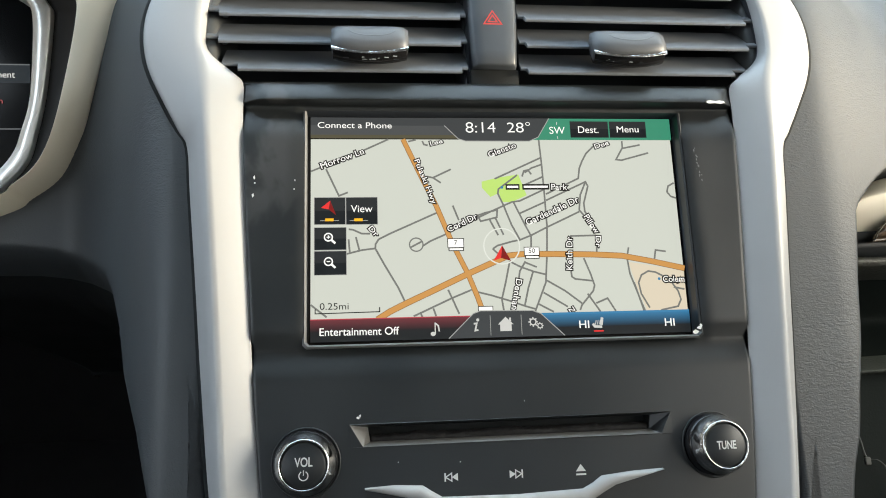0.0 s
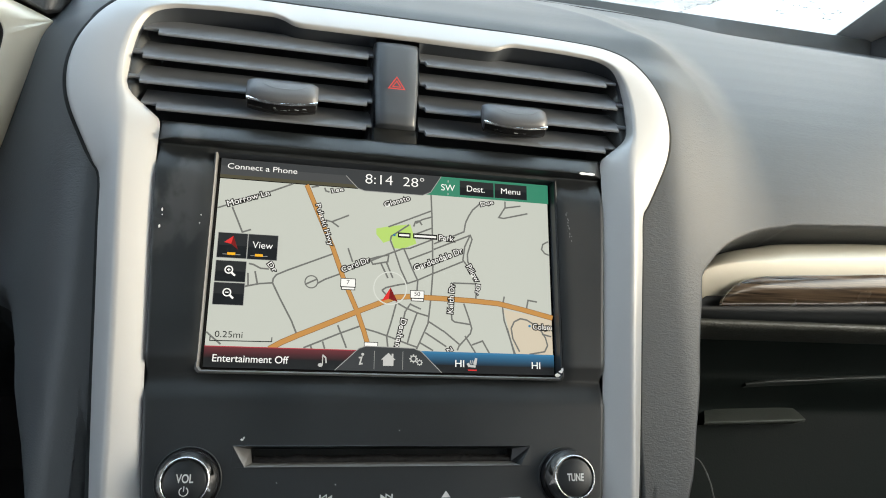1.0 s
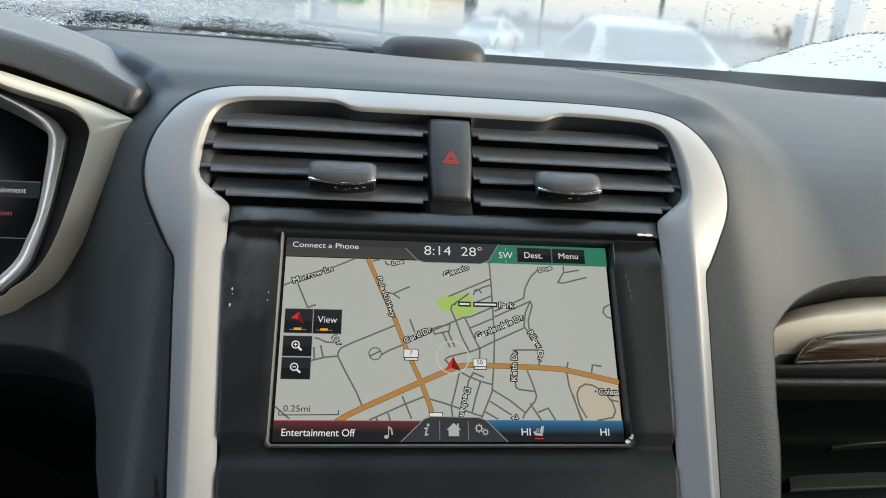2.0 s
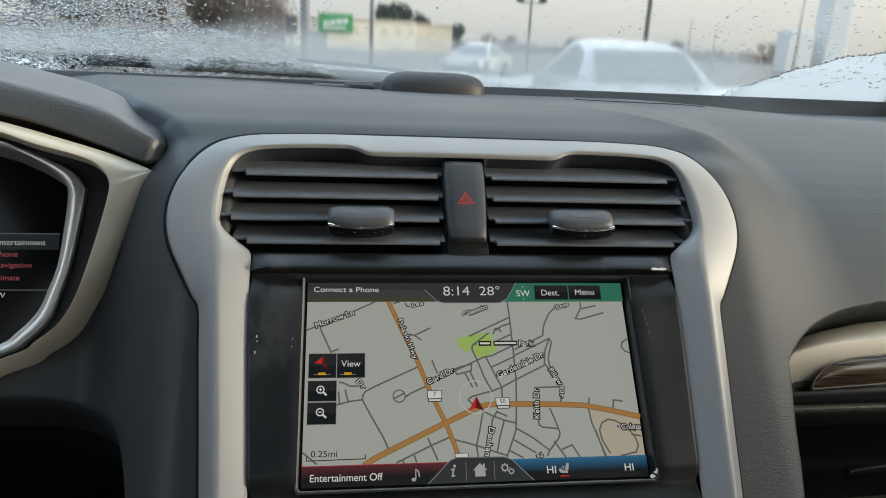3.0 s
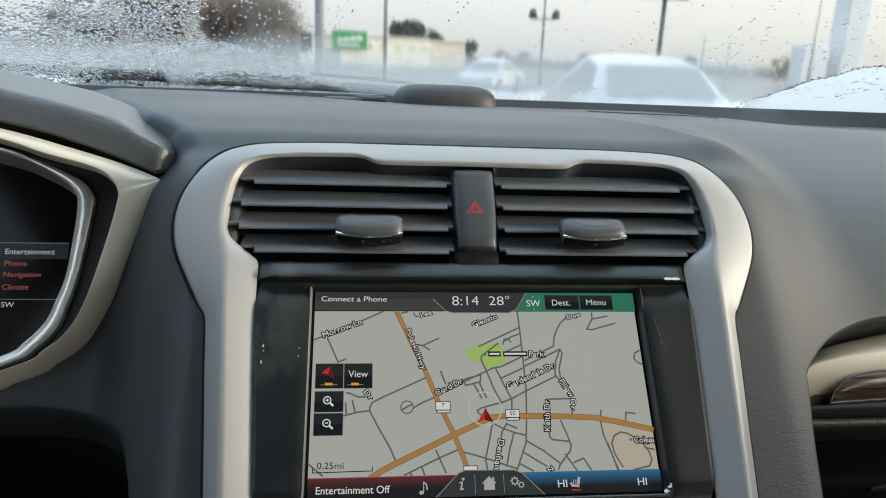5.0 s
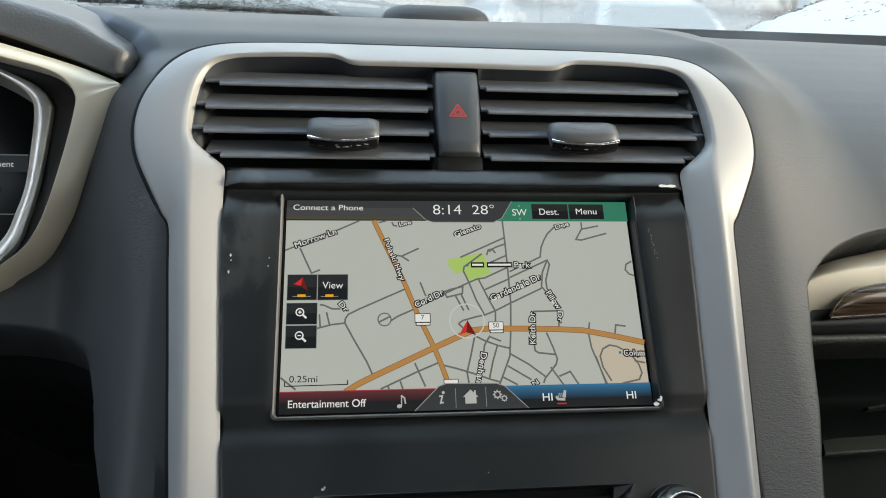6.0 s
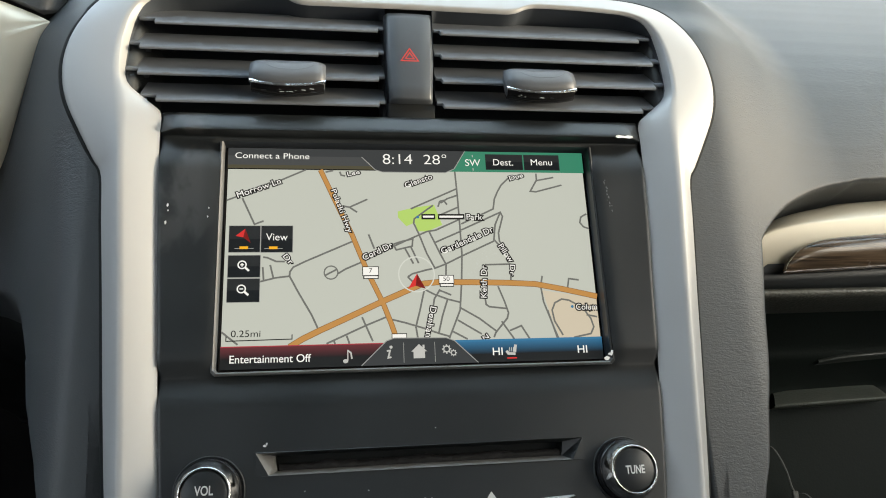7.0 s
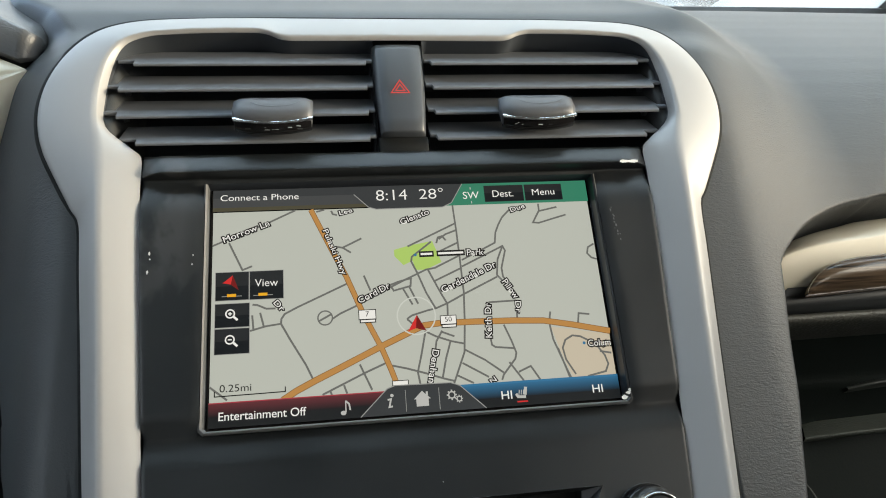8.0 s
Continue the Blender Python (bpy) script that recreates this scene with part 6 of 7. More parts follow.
    return m


def water_material():
    m = bpy.data.materials.new("water_drops")
    m.use_nodes = True
    b = m.node_tree.nodes["Principled BSDF"]
    b.inputs["Base Color"].default_value = (0.95, 0.97, 0.98, 1)
    b.inputs["Transmission Weight"].default_value = 1.0
    b.inputs["Roughness"].default_value = 0.02
    b.inputs["IOR"].default_value = 1.33
    return m


bm = bmesh.new()
loft(bm, [[on_glass(x, y) for x in np.linspace(-0.78, 0.78, 9)] for y in (0.745, 0.5, 0.3, TOP_Y)])
bm.normal_update()
bmesh.ops.solidify(bm, geom=bm.faces[:], thickness=0.005)
pane = tagged(part("window_1", bm, glass_material(), smooth=False), "wet windscreen glass, misted along its foot", "window", kind="structure")
pane.visible_shadow = False

# rain on the glass: thick before the driver, thin and streaked elsewhere
WATER = water_material()
rnd = random.Random(21)


def drop(verts, faces, x, y, rx, ry):
    n = Vector((0, RAKE, 1)).normalized()
    ex, ey = Vector((1, 0, 0)), Vector((0, 1, -RAKE)).normalized()
    lean = rnd.uniform(-0.5, 0.5)
    ex, ey = ex * math.cos(lean) + ey * math.sin(lean), ey * math.cos(lean) - ex * math.sin(lean)
    c, base = on_glass(x, y), len(verts)
    k = 7
    jig = [rnd.uniform(0.8, 1.15) for _ in range(k)]
    for r, h in ((1.0, 0.0003), (0.8, 0.55), (0.4, 0.9)):
        for i in range(k):
            a = 2 * math.pi * i / k
            verts.append(c + ex * (r * rx * math.cos(a) * jig[i]) + ey * (r * ry * math.sin(a) * jig[i]) + n * (h * min(rx, ry) * 1.2 + 0.0058))
    verts.append(c + n * (min(rx, ry) * 1.22 + 0.0058))
    for q in (0, 1):
        for i in range(k):
            j = (i + 1) % k
            faces.append((base + q * k + i, base + q * k + j, base + (q + 1) * k + j, base + (q + 1) * k + i))
    for i in range(k):
        faces.append((base + 2 * k + i, base + 2 * k + (i + 1) % k, base + 3 * k))


verts, faces = [], []
edge_of_rain = lambda y: -0.250 + 0.010 * math.sin(y * 30) + 0.10 * smoothstep(0.575, 0.625, y)
for _ in range(11500):
    # thick before the driver, up to the line that the wiper has cleared
    x, y = rnd.uniform(-0.60, -0.14), rnd.uniform(0.40, 0.694)
    if x > edge_of_rain(y) + rnd.gauss(0, 0.006) or noise.noise((x * 14, y * 14, 1)) < rnd.uniform(-0.9, 0.1) - 0.1:
        continue
    s = rnd.uniform(0.0008, 0.0018) * (1.7 if rnd.random() < 0.14 else 1.0)
    drop(verts, faces, x, y, s * rnd.uniform(1.2, 2.4), s)
for _ in range(900):
    # small beads along the foot of the glass
    x = rnd.uniform(-0.30, 0.30)
    drop(verts, faces, x, rnd.uniform(0.655, 0.694), rnd.uniform(0.0008, 0.0020), rnd.uniform(0.0005, 0.0010))
for _ in range(110):
    drop(verts, faces, rnd.uniform(-0.2, 0.62), rnd.uniform(0.36, 0.64), rnd.uniform(0.0007, 0.0022), rnd.uniform(0.0006, 0.0014))
for _ in range(420):
    x = rnd.uniform(0.34, 0.72)
    y = rnd.uniform(0.40, 0.66)
    if x + 0.7 * (y - 0.5) > rnd.uniform(0.38, 0.5):
        drop(verts, faces, x, y, rnd.uniform(0.0012, 0.0036), rnd.uniform(0.0008, 0.0015))
for _ in range(30):
    # runs left by the wiper: broken, wavering rows of beads
    x, y = rnd.uniform(-0.15, 0.5), rnd.uniform(0.40, 0.58)
    lean, wave, fat = rnd.uniform(-0.75, -0.15), rnd.uniform(0, 6.3), rnd.uniform(0.6, 1.3)
    for k in range(rnd.randint(5, 22)):
        step = rnd.uniform(0.002, 0.008) * (3.0 if rnd.random() < 0.12 else 1.0)
        wave += rnd.gauss(0, 0.5)
        x, y = x + lean * step + 0.0007 * math.sin(wave), y + step
        if rnd.random() < 0.75:
            s = fat * rnd.uniform(0.0005, 0.0011)
            drop(verts, faces, x + rnd.gauss(0, 0.0006), y, s, s * rnd.uniform(1.0, 2.6))
for _ in range(2600):
    # clusters of beads where slush has thawed over the foot of the glass
    x, y = rnd.uniform(-0.32, 0.50), 0.694 - abs(rnd.gauss(0, 0.035))
    if y > 0.50 and noise.noise((x * 22, y * 22, 7)) > rnd.uniform(-0.1, 0.5):
        s = rnd.uniform(0.0005, 0.0014)
        drop(verts, faces, x, y, s * rnd.uniform(1.0, 2.2), s)
for _ in range(420):
    # stray drops past the thick rain
    x, y = -0.25 + abs(rnd.gauss(0, 0.10)), rnd.uniform(0.40, 0.66)
    s = rnd.uniform(0.0005, 0.0013)
    drop(verts, faces, x, y, s * rnd.uniform(1.0, 1.8), s)
me = bpy.data.meshes.new("rain_drops")
me.from_pydata(verts, [], faces)
me.materials.append(WATER)
me.shade_smooth()
drops = tagged(new("rain_drops", me), "clear rain drops on the outside of the windscreen", "water drops", kind="stuff")
drops.visible_shadow = False


def frost_sheet(name, outline, label):
    """A low crust on the glass with a broken edge; outline in x and y over the glass."""
    cx, cy = sum(p[0] for p in outline) / len(outline), sum(p[1] for p in outline) / len(outline)
    edge = []
    for (x0, y0), (x1, y1) in zip(outline, outline[1:] + outline[:1]):
        n = max(2, int(math.hypot(x1 - x0, y1 - y0) / 0.006))
        for k in range(n):
            x, y = x0 + (x1 - x0) * k / n, y0 + (y1 - y0) * k / n
            j = 0.004 * noise.noise((x * 60, y * 60, 2)) + 0.003 * noise.noise((x * 190, y * 190, 5))
            edge.append((x + j, y + j))
    rings = []
    for r, h in ((1.0, -0.0006), (0.985, -0.0013), (0.94, -0.0022), (0.75, -0.003), (0.4, -0.0035)):
        rings.append([on_glass(cx + (x - cx) * r, cy + (y - cy) * r, h - 0.005 + (0.0003 * noise.noise((x * 80, y * 80, r * 5)) if r < 0.99 else 0)) for x, y in edge])
    bm = bmesh.new()
    loft(bm, rings, closed=True)
    bm.verts.ensure_lookup_table()
    bm.faces.new([bm.verts[i] for i in range(len(bm.verts) - len(edge), len(bm.verts))])
    r = random.Random(len(edge))
    for x, y in edge * 4:
        k = 1.0 + abs(r.gauss(0, 0.05))
        px, py, g = cx + (x - cx) * k, cy + (y - cy) * k, r.uniform(0.0006, 0.0020)
        if py > 0.698:
            continue
        ring = [on_glass(px + g * 1.3 * math.cos(a), py + g * math.sin(a), -0.0056) for a in (0, 1.05, 2.1, 3.14, 4.2, 5.25)]
        loft(bm, [ring, [p.lerp(on_glass(px, py, -0.0056 - g * 0.8), 0.45) + Vector((0, g * 0.2, g * 0.5)) for p in ring]], closed=True, cap=True)
    return tagged(part(name, bm, FROST), label, "frost")


frost_sheet("frost_patch", [(0.49, 0.699), (0.505, 0.675), (0.535, 0.638), (0.565, 0.612), (0.60, 0.588), (0.66, 0.566), (0.77, 0.54), (0.77, 0.699)], "white frost crust in the corner of the windscreen")
rows = [(-0.30, 0.682), (-0.28, 0.656), (-0.24, 0.650), (-0.18, 0.650), (-0.13, 0.656), (-0.10, 0.668), (-0.09, 0.682)]
frost_sheet("frost_patch", rows, "white slush along the parked wiper")


def build_wiper():
    w = thing("wiper", "black wiper blade parked at the foot of the windscreen", "wiper")
    line_ = [(-0.415, 0.677), (-0.37, 0.677), (-0.33, 0.678), (-0.20, 0.683), (-0.06, 0.690), (0.05, 0.696)]
    pts = [on_glass(p.x, p.y, -0.0135) for p in spline([(x, y, 0) for x, y in line_], 5)]
    bm = bmesh.new()
    sec = [(-0.006, 0.0), (-0.003, 0.006), (0.003, 0.006), (0.006, 0.0), (0.001, -0.008), (-0.001, -0.008)]
    loft(bm, [[p + Vector((0, a, b)) for a, b in sec] for p in pts], closed=True, cap=True)
    part("blade", bm, DARK2, w)
    bm = bmesh.new()
    pts = [on_glass(p.x, p.y, -0.024) for p in spline([(-0.14, 0.68, 0), (-0.02, 0.692, 0), (0.10, 0.72, 0)], 5)]
    loft(bm, [[p + Vector((0, a * 1.2, b * 0.8)) for a, b in sec[:4]] for p in pts], closed=True, cap=True)
    part("arm", bm, DARK2, w)


build_wiper()

# ---------------------------------------------------------------- outside
EYE = Vector((-0.065, -0.33, 1.09))
GROUND = -0.18


def out(az, d):
    """A place on the lot: degrees to the right of straight ahead, metres away."""
    return Vector((EYE.x + d * math.sin(radians(az)), EYE.y + d * math.cos(radians(az)), GROUND))


def lot_material():
    m = mat("wet_asphalt", (0.055, 0.056, 0.058), 0.35, grain=0.4, grain_scale=40, vary=0.3, vary_scale=0.35)
    return m


bm = bmesh.new()
rings = [[(r * math.cos(t), r * math.sin(t), GROUND) for t in np.linspace(0, 2 * math.pi, 48, endpoint=False)] for r in (0.5, 6, 30, 120, 600, 3000)]
loft(bm, rings, closed=True)
bm.verts.ensure_lookup_table()
bm.faces.new([bm.verts[i] for i in range(48)][::-1])
tagged(part("ground", bm, lot_material(), smooth=False), "wet grey asphalt of a car lot", "ground", kind="structure")
SNOW = mat("old_snow", (0.78, 0.80, 0.82), 0.8, grain=0.6, grain_scale=20, vary=0.1, vary_scale=2)
PAINTW = mat("white_car_paint", (0.66, 0.68, 0.70), 0.25, vary=0.05, coat=0.5)
PAINTD = mat("dark_car_paint", (0.03, 0.032, 0.036), 0.25, vary=0.05, coat=0.5)
# pale base colour stands in for the sky's reflection in the glass
CARGLASS = mat("sky_pale_glass", (0.42, 0.45, 0.46), 0.25, vary=0.08, vary_scale=4)
TYRE = mat("tyre", (0.02, 0.02, 0.02), 0.8)
RIM = mat("wheel_rim", (0.45, 0.45, 0.46), 0.35, metal=0.8)
REDLAMP = mat("red_lamp", (0.45, 0.02, 0.02), 0.25)
STEEL = mat("galvanised_steel", (0.32, 0.33, 0.34), 0.5, metal=0.4)
DARKSTEEL = mat("dark_painted_steel", (0.035, 0.036, 0.04), 0.5)
STUCCO = mat("cream_stucco", (0.85, 0.78, 0.64), 0.85, grain=0.4, grain_scale=30, vary=0.08, vary_scale=0.6)
STUCCO2 = mat("tan_stucco", (0.70, 0.62, 0.48), 0.85, grain=0.4, grain_scale=30, vary=0.08, vary_scale=0.6)
SIGN = mat("green_sign", (0.05, 0.30, 0.09), 0.5, vary=0.05)
SIGNW = mat("white_sign", (0.75, 0.76, 0.75), 0.5, vary=0.05)
BARK = mat("bark", (0.10, 0.075, 0.06), 0.9, grain=0.6, grain_scale=30)
TWIG = mat("bare_twigs", (0.21, 0.175, 0.155), 0.9, vary=0.3, vary_scale=2)
NEEDLE = mat("evergreen", (0.035, 0.05, 0.035), 0.9, vary=0.3, vary_scale=3)
TOWER = mat("far_concrete", (0.66, 0.68, 0.69), 0.9, vary=0.05, vary_scale=0.3)


def build_car(az, d, turn, paint, label):
    """A parked saloon: body, glass, wheels, lamps; its nose points along -x before the turn."""
    car = thing("car", label, "car", Matrix.Translation(out(az, d)) @ pose(0, 0, 0, 0, 0, turn), "parked cars")
    side = [(-2.25, 0.42), (-2.22, 0.62), (-2.0, 0.74), (-1.1, 0.90), (-0.45, 1.30), (0.15, 1.44), (0.75, 1.42), (1.35, 1.18), (1.75, 1.02), (2.2, 0.95), (2.28, 0.70), (2.25, 0.42)]
    fine = [(p.x, p.y) for p in spline([(*q, 0) for q in side], 4)]
    bm = bmesh.new()
    rings = []
    for u in (-1, -0.97, -0.85, -0.6, 0, 0.6, 0.85, 0.97, 1):
        ring = []
        for x, z in fine:
            tuck = 1 - 0.28 * smoothstep(0.85, 1.45, z)
            drop_ = 0.06 * abs(u) ** 4 * (1 if z > 0.5 else 0)
            ring.append((x * (1 - 0.03 * u * u), u * 0.90 * tuck, max(0.42, z - drop_)))
        ring += [(2.0, u * 0.88, 0.24), (-2.0, u * 0.88, 0.24)]
        rings.append(ring)
    loft(bm, rings, closed=True, cap=True)
    part("body", bm, paint, car)
    for s in (-1, 1):
        for name, pts in (("side_window", [(-0.85, 0.99), (-0.35, 1.28), (0.10, 1.36), (0.10, 0.99)]), ("side_window", [(0.18, 0.99), (0.18, 1.365), (0.72, 1.34), (1.22, 1.12), (1.25, 0.99)])):
            bm = bmesh.new()
            yy = lambda z: s * (0.90 * (1 - 0.28 * smoothstep(0.85, 1.45, z)) + 0.012)
            f = [bm.verts.new((x, yy(z + 0.05), z)) for x, z in pts]
            bm.faces.new(f)
            bmesh.ops.solidify(bm, geom=bm.faces[:], thickness=0.02)
            part(name, bm, CARGLASS, car, "car window painted pale for the mirrored sky", smooth=False)
        for x in (-1.38, 1.38):
            wh = part("wheel", bmesh.new(), TYRE, car)
            for nm, r, w, mtl in (("tyre", 0.33, 0.22, TYRE), ("rim", 0.22, 0.23, RIM)):
                bm = bmesh.new()
                bmesh.ops.create_cone(bm, cap_ends=True, segments=24, radius1=r, radius2=r, depth=w, matrix=pose(x, s * 0.80, 0.33, 90, 0, 0))
                part(nm, bm, mtl, wh, smooth=False)
        bm = bmesh.new()
        box(bm, 2.10, 2.30, min(s * 0.55, s * 0.86), max(s * 0.55, s * 0.86), 0.74, 0.90, 0.03)
        part("tail_lamp", bm, REDLAMP, car, "red tail lamp")
        bm = bmesh.new()
        box(bm, -2.24, -2.02, min(s * 0.55, s * 0.84), max(s * 0.55, s * 0.84), 0.60, 0.72, 0.03)
        part("head_lamp", bm, SIGNW, car, "clear head lamp")
    for pts in ([(-1.02, 0.95), (-0.45, 1.29)], [(0.80, 1.40), (1.60, 1.08)]):
        (xa, za), (xb, zb_) = pts
        bm = bmesh.new()
        f = [bm.verts.new(p) for p in ((xa, -0.66, za + 0.015), (xa, 0.66, za + 0.015), (xb, 0.58, zb_ + 0.02), (xb, -0.58, zb_ + 0.02))]
        bm.faces.new(f)
        bmesh.ops.solidify(bm, geom=bm.faces[:], thickness=0.02)
        part("screen", bm, CARGLASS, car, "car screen painted pale for the mirrored sky", smooth=False)


build_car(21.4, 9.9, 85, PAINTW, "white saloon car with sky-pale windows parked nose on")
build_car(9.8, 32.0, 60, PAINTW, "white saloon car parked tail on")
build_car(-16.5, 24.0, 75, PAINTD, "dark saloon car parked behind the rain-wet glass")


def pole(bm, at, r, h, r2=None):
    bmesh.ops.create_cone(bm, cap_ends=True, segments=14, radius1=r, radius2=r2 or r * 0.7, depth=h, matrix=Matrix.Translation(at + Vector((0, 0, h / 2))))


def build_lamp(az, d, h, arm_z, heads, r=0.09, material=STEEL, label="galvanised lot lamp with two heads"):
    lp = thing("street_lamp", label, "street lamp", Matrix.Translation(out(az, d)), "lot lamps")
    bm = bmesh.new()
    pole(bm, Vector((0, 0, 0)), r, h)
    part("pole", bm, material, lp)
    if arm_z:
        bm = bmesh.new()
        box(bm, -heads, heads, -0.05, 0.05, arm_z - 0.05, arm_z + 0.05)
        part("arm", bm, material, lp)
        for s in (-1, 1):
            bm = bmesh.new()
            bmesh.ops.create_cone(bm, cap_ends=True, segments=12, radius1=0.27, radius2=0.18, depth=0.46, matrix=pose(s * heads, 0, arm_z + 0.30, 18 * s, 0, 0))
            part("head", bm, DARKSTEEL, lp, "dark lamp head")


build_lamp(13.7, 45.0, 10.5, 3.98, 0.72)
build_lamp(1.35, 40.0, 10.5, 0, 0, 0.12, label="thin galvanised lamp pole")
build_lamp(-3.75, 25.0, 9.5, 0, 0, 0.17, label="stout grey lamp pole")
build_lamp(38.6, 60.0, 10.0, 0, 0, 0.14, label="thin galvanised lamp pole")
build_lamp(33.0, 80.0, 9.5, 0, 0, 0.12, label="thin galvanised lamp pole")
build_lamp(25.7, 85.0, 5.2, 0, 0, 0.10, label="low far lamp pole")
build_lamp(27.5, 95.0, 5.0, 0, 0, 0.10, label="low far lamp pole")


def build_floodlight():
    f = thing("floodlight", "dark steel floodlight on a pole", "street lamp", Matrix.Translation(out(22.55, 30)))
    bm = bmesh.new()
    pole(bm, Vector((0, 0, 0)), 0.10, 4.0, 0.09)
    part("pole", bm, DARKSTEEL, f)
    bm = bmesh.new()
    box(bm, -0.98, 0.98, -0.2, 0.2, 3.95, 4.75, 0.05)
    part("head", bm, DARKSTEEL, f, "wide dark lamp head")


build_floodlight()


def build_box():
    b = thing("notice_box", "small black box on a thin post beside the lamp pole", "sign", Matrix.Translation(out(-4.75, 24)))
    bm = bmesh.new()
    pole(bm, Vector((0, 0, 0)), 0.04, 1.6)
    part("post", bm, STEEL, b)
    bm = bmesh.new()
    box(bm, -0.17, 0.17, -0.1, 0.1, 1.42, 1.98, 0.02)
    part("box", bm, DARKSTEEL, b)


build_box()


def build_shop():
    """A long low shop: cream walls in two tones, parapet, doors and small windows, green fascia sign."""
    d = 118.0
    a, b = out(-5.3, d), out(7.7, d)
    run = (b - a).length
    ang = math.degrees(math.atan2((b - a).y, (b - a).x))
    shop = thing("shop_building", "long low cream shop with a flat roof across the road", "building", Matrix.Translation(a) @ pose(0, 0, 0, 0, 0, ang))
    bm = bmesh.new()
    box(bm, 0, run * 0.78, 0, 14, 0, 4.5)
    part("wall", bm, STUCCO, shop, "cream stucco wall", smooth=False)
    bm = bmesh.new()
    box(bm, run * 0.78 + 0.01, run, 0.6, 14, 0, 4.3)
    part("wall", bm, STUCCO2, shop, "tan stucco wall", smooth=False)
    bm = bmesh.new()
    box(bm, -0.2, run * 0.78, -0.25, 14.2, 4.5, 4.75, 0.04)
    box(bm, run * 0.78, run + 0.2, 0.35, 14.2, 4.3, 4.5, 0.04)
    part("roof", bm, STUCCO2, shop, "tan roof edge", smooth=False)
    for k in range(5):
        bm = bmesh.new()
        x = run * (0.40 + 0.085 * k)
        box(bm, x, x + 0.9, -0.08, 0.1, 2.6, 3.5)
        part("window", bm, STUCCO2, shop, "small recessed window", smooth=False)
    bm = bmesh.new()
    box(bm, 3.4, 6.6, -0.1, 0.1, 0, 2.5)
    part("door", bm, CARGLASS, shop, "dark glass entrance", smooth=False)
    sg = thing("shop_sign", "green shop sign with a white flourish", "sign", Matrix.Translation(a) @ pose(0, 0, 0, 0, 0, ang))
    bm = bmesh.new()
    box(bm, 5.3, 10.7, -0.6, -0.26, 2.55, 5.35, 0.05)
    part("board", bm, SIGN, sg, smooth=False)
    bm = bmesh.new()
    for k in range(4):
        x = 6.1 + k * 1.0
        box(bm, x, x + 0.85, -0.68, -0.61, 3.55 + 0.12 * k, 4.1 + 0.15 * k, 0.02)
    box(bm, 6.0, 9.6, -0.68, -0.61, 3.0, 3.3, 0.02)
    part("flourish", bm, SIGNW, sg, "white bars of the sign", smooth=False)


build_shop()


def build_tree(az, d, h, spread, bare, label, seed):
    """A tapered trunk, forking limbs and a crown of many twigs or tufts with gaps."""
    tree = thing("tree", label, "tree", Matrix.Translation(out(az, d)), "trees behind the lot")
    r = random.Random(seed)
    verts_, faces_, tips = [], [], []

    def limb(a, b, ra, rb):
        ax = (b - a).normalized()
        s = ax.orthogonal().normalized()
        t = ax.cross(s)
        base = len(verts_)
        for p, rad in ((a, ra), (b, rb)):
            for i in range(5):
                q = 2 * math.pi * i / 5
                verts_.append(p + s * rad * math.cos(q) + t * rad * math.sin(q))
        for i in range(5):
            j = (i + 1) % 5
            faces_.append((base + i, base + j, base + 5 + j, base + 5 + i))

    def grow(p, dirn, length, rad, depth):
        q = p + dirn * length
        limb(p, q, rad, rad * 0.65)
        tips.append(q)
        if depth:
            for _ in range(3):
                v = (dirn + Vector((r.gauss(0, 0.5) * spread, r.gauss(0, 0.5) * spread, r.gauss(0.1, 0.25)))).normalized()
                grow(p + dirn * length * r.uniform(0.6, 1.0), v, length * r.uniform(0.55, 0.8), rad * 0.6, depth - 1)

    grow(Vector((0, 0, 0)), Vector((0, 0, 1)), h * (0.16 if bare == 2 else 0.32), h * 0.022, 5 if bare == 2 else 4)
    me_ = bpy.data.meshes.new("trunk")
    me_.from_pydata(verts_, [], faces_)
    me_.materials.append(BARK)
    tr = new("trunk", me_)
    tr.parent = tree
    cv, cf = [], []
    size = h * (0.012 if bare else 0.035)
    for p in tips:
        for _ in range((16, 26, 16)[bare]):
            c = p + Vector((r.gauss(0, 1), r.gauss(0, 1), r.gauss(0, 1))) * h * (0.05, 0.045, 0.06)[bare]
            a, b = Vector((r.gauss(0, 1), r.gauss(0, 1), r.gauss(0.4, 1))).normalized(), Vector((r.gauss(0, 1), r.gauss(0, 1), r.gauss(0, 1))).normalized()
            k = len(cv)
            if bare:
                cv += [c - b * size * 0.2, c + b * size * 0.2, c + a * size * 5]
                cf.append((k, k + 1, k + 2))
            else:
                cv += [c - a * size, c + b * size, c + a * size, c - b * size + Vector((0, 0, size * 0.4))]
                cf.append((k, k + 1, k + 2, k + 3))
    me_ = bpy.data.meshes.new("crown")
    me_.from_pydata(cv, [], cf)
    me_.materials.append(TWIG if bare else NEEDLE)
    cr = new("crown", me_)
    cr.parent = tree


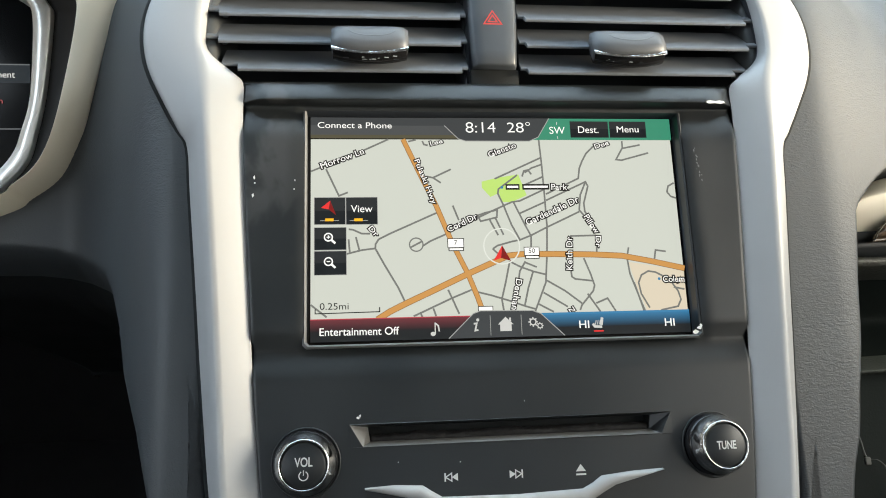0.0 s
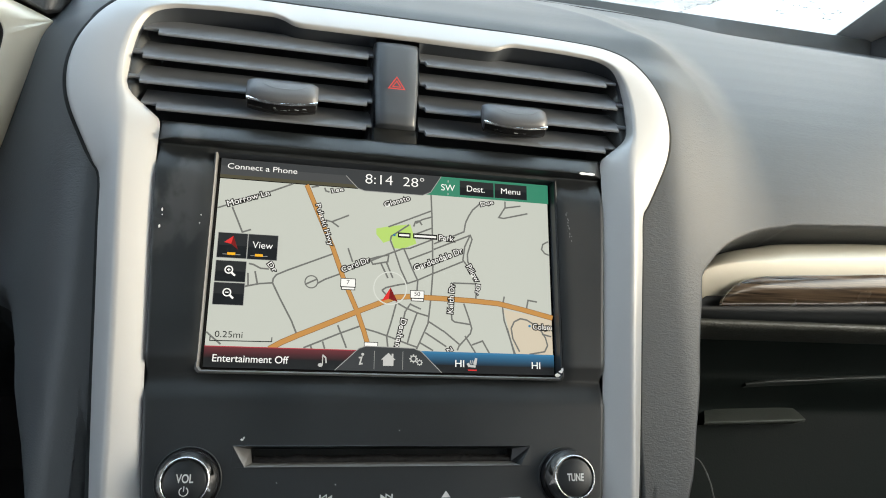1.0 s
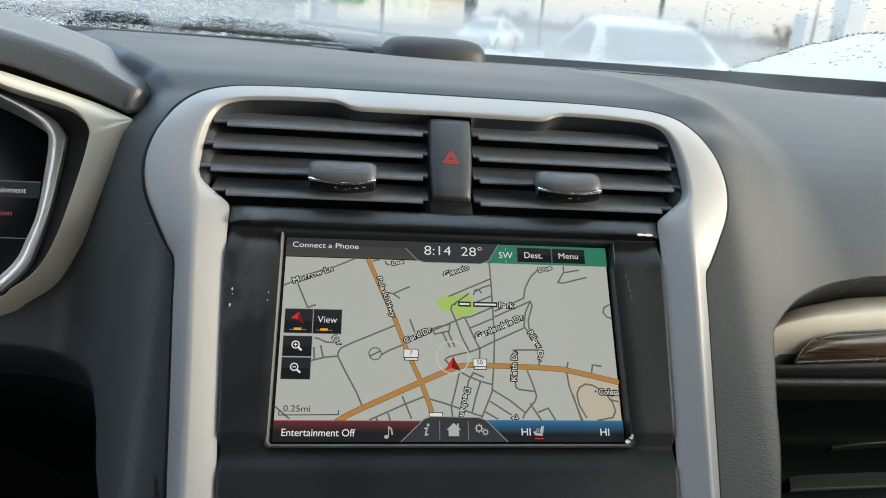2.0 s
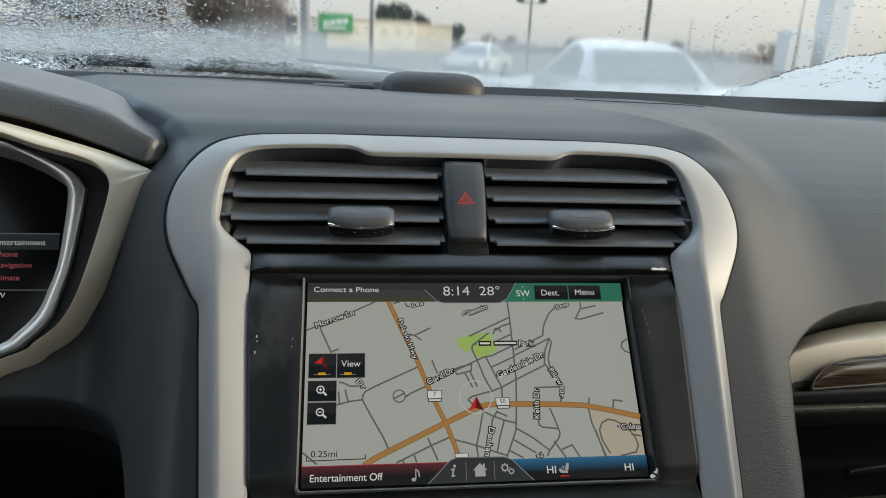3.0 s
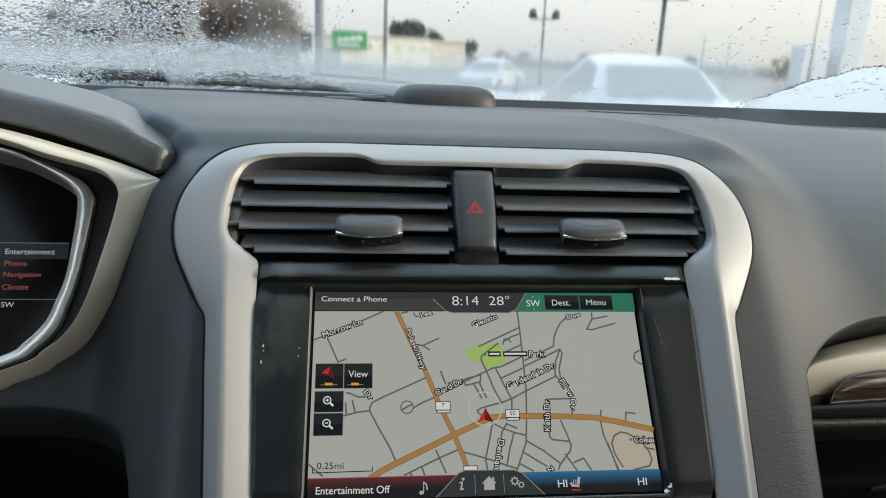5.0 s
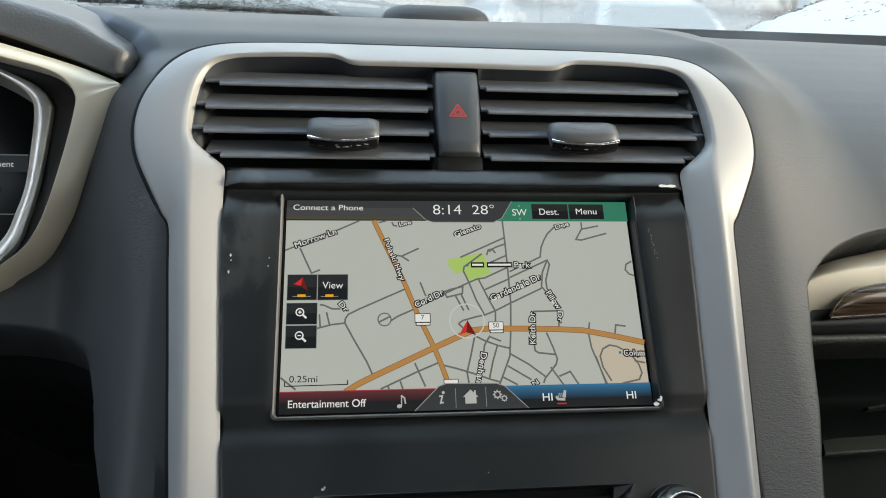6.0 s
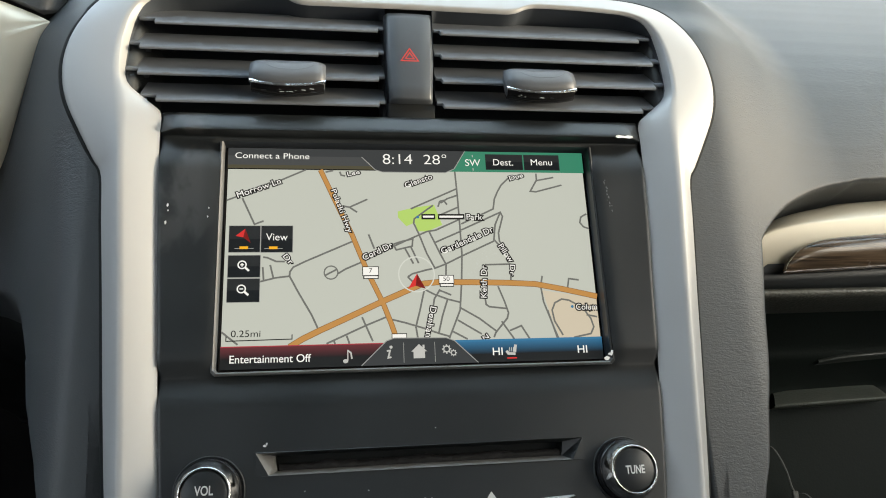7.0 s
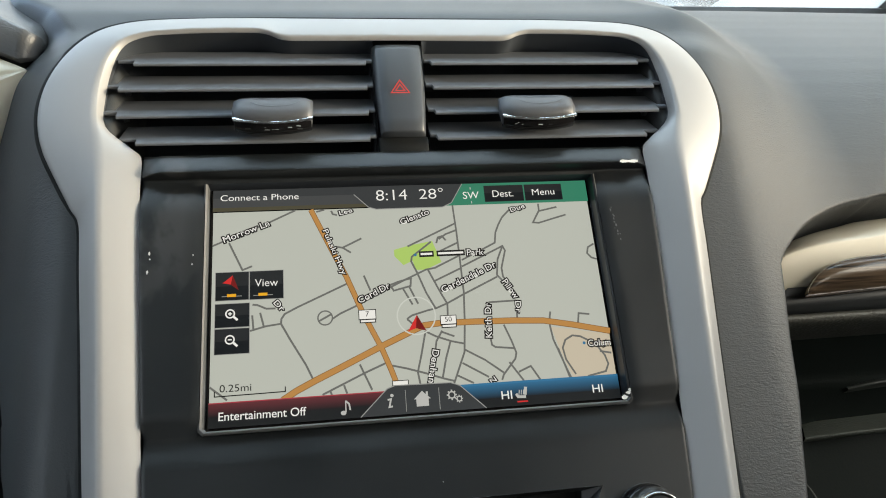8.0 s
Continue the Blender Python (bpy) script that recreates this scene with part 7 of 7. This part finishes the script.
for k, (az, d, h, spread, bare) in enumerate(((-11.2, 64, 11.5, 1.0, 2), (-10.1, 60, 13.0, 1.0, 2), (-9.0, 62, 13.6, 1.0, 2), (-8.0, 60, 12.0, 1.0, 2), (-7.0, 66, 9.5, 1.1, 2), (-13.9, 58, 19.0, 0.8, 2), (-15.8, 60, 11.0, 1.0, 2), (-19.5, 62, 8.0, 1.1, 2), (2.8, 150, 11.0, 0.8, 0), (3.7, 155, 10.0, 0.8, 0), (5.5, 160, 8.5, 0.6, 0), (8.2, 160, 7.0, 0.8, 0), (10.6, 150, 5.4, 1.2, 1), (12.0, 150, 5.6, 1.2, 1), (17.2, 130, 5.2, 1.2, 1), (24.5, 140, 4.6, 1.0, 0), (31.0, 120, 4.8, 1.0, 1), (-22.0, 65, 6.0, 1.0, 1))):
    build_tree(az, d, h, spread, bare, "bare brown tree beyond the lot" if bare else "dark evergreen tree behind the shop", 30 + k)

# a low far wood along the horizon
verts, faces = [], []
rnd = random.Random(5)
for _ in range(2600):
    az = rnd.uniform(-48, 58)
    p = out(az, rnd.uniform(230, 300))
    h = rnd.uniform(1.5, 5.5) * (0.7 + 0.4 * noise.noise((az * 0.3, 0, 0)))
    w = rnd.uniform(0.6, 2.2)
    k = len(verts)
    verts += [p + Vector((-w, 0, 0)), p + Vector((w, 0, 0)), p + Vector((w * 0.6, 0, h * 0.7)), p + Vector((rnd.uniform(-0.3, 0.3), 0, h)), p + Vector((-w * 0.6, 0, h * 0.65))]
    faces.append((k, k + 1, k + 2, k + 3, k + 4))
me = bpy.data.meshes.new("far_wood")
me.from_pydata(verts, [], faces)
me.materials.append(TWIG)
tagged(new("far_wood", me), "grey-brown far wood along the horizon", "trees", kind="stuff")

tw = thing("tower", "tall grey concrete tower in the mist", "tower", Matrix.Translation(out(35.0, 90)))
bm = bmesh.new()
box(bm, -1.3, 1.3, -1.3, 1.3, 0, 14, 0.2)
part("shaft", bm, TOWER, tw, smooth=False)
bm = bmesh.new()
box(bm, -5.5, -2.6, -1.2, 1.2, 0, 4.5, 0.1)
part("annex", bm, TOWER, tw, smooth=False)

# low heaps of ploughed snow along the lot
bm = bmesh.new()
for k in range(26):
    az, d = -24 + k * 2.6, 26 + 6 * noise.noise((k * 0.7, 3, 1))
    p = out(az, d)
    g = bmesh.ops.create_icosphere(bm, subdivisions=2, radius=1.0)
    for v in g["verts"]:
        n = 1 + 0.25 * noise.noise(v.co * 2 + Vector((k, 0, 0)))
        v.co = p + Vector((v.co.x * 1.6 * n, v.co.y * 0.8 * n, max(-0.02, v.co.z * 0.32 * n)))
tagged(part("snow_heaps", bm, SNOW), "low heaps of ploughed old snow", "snow", kind="stuff")
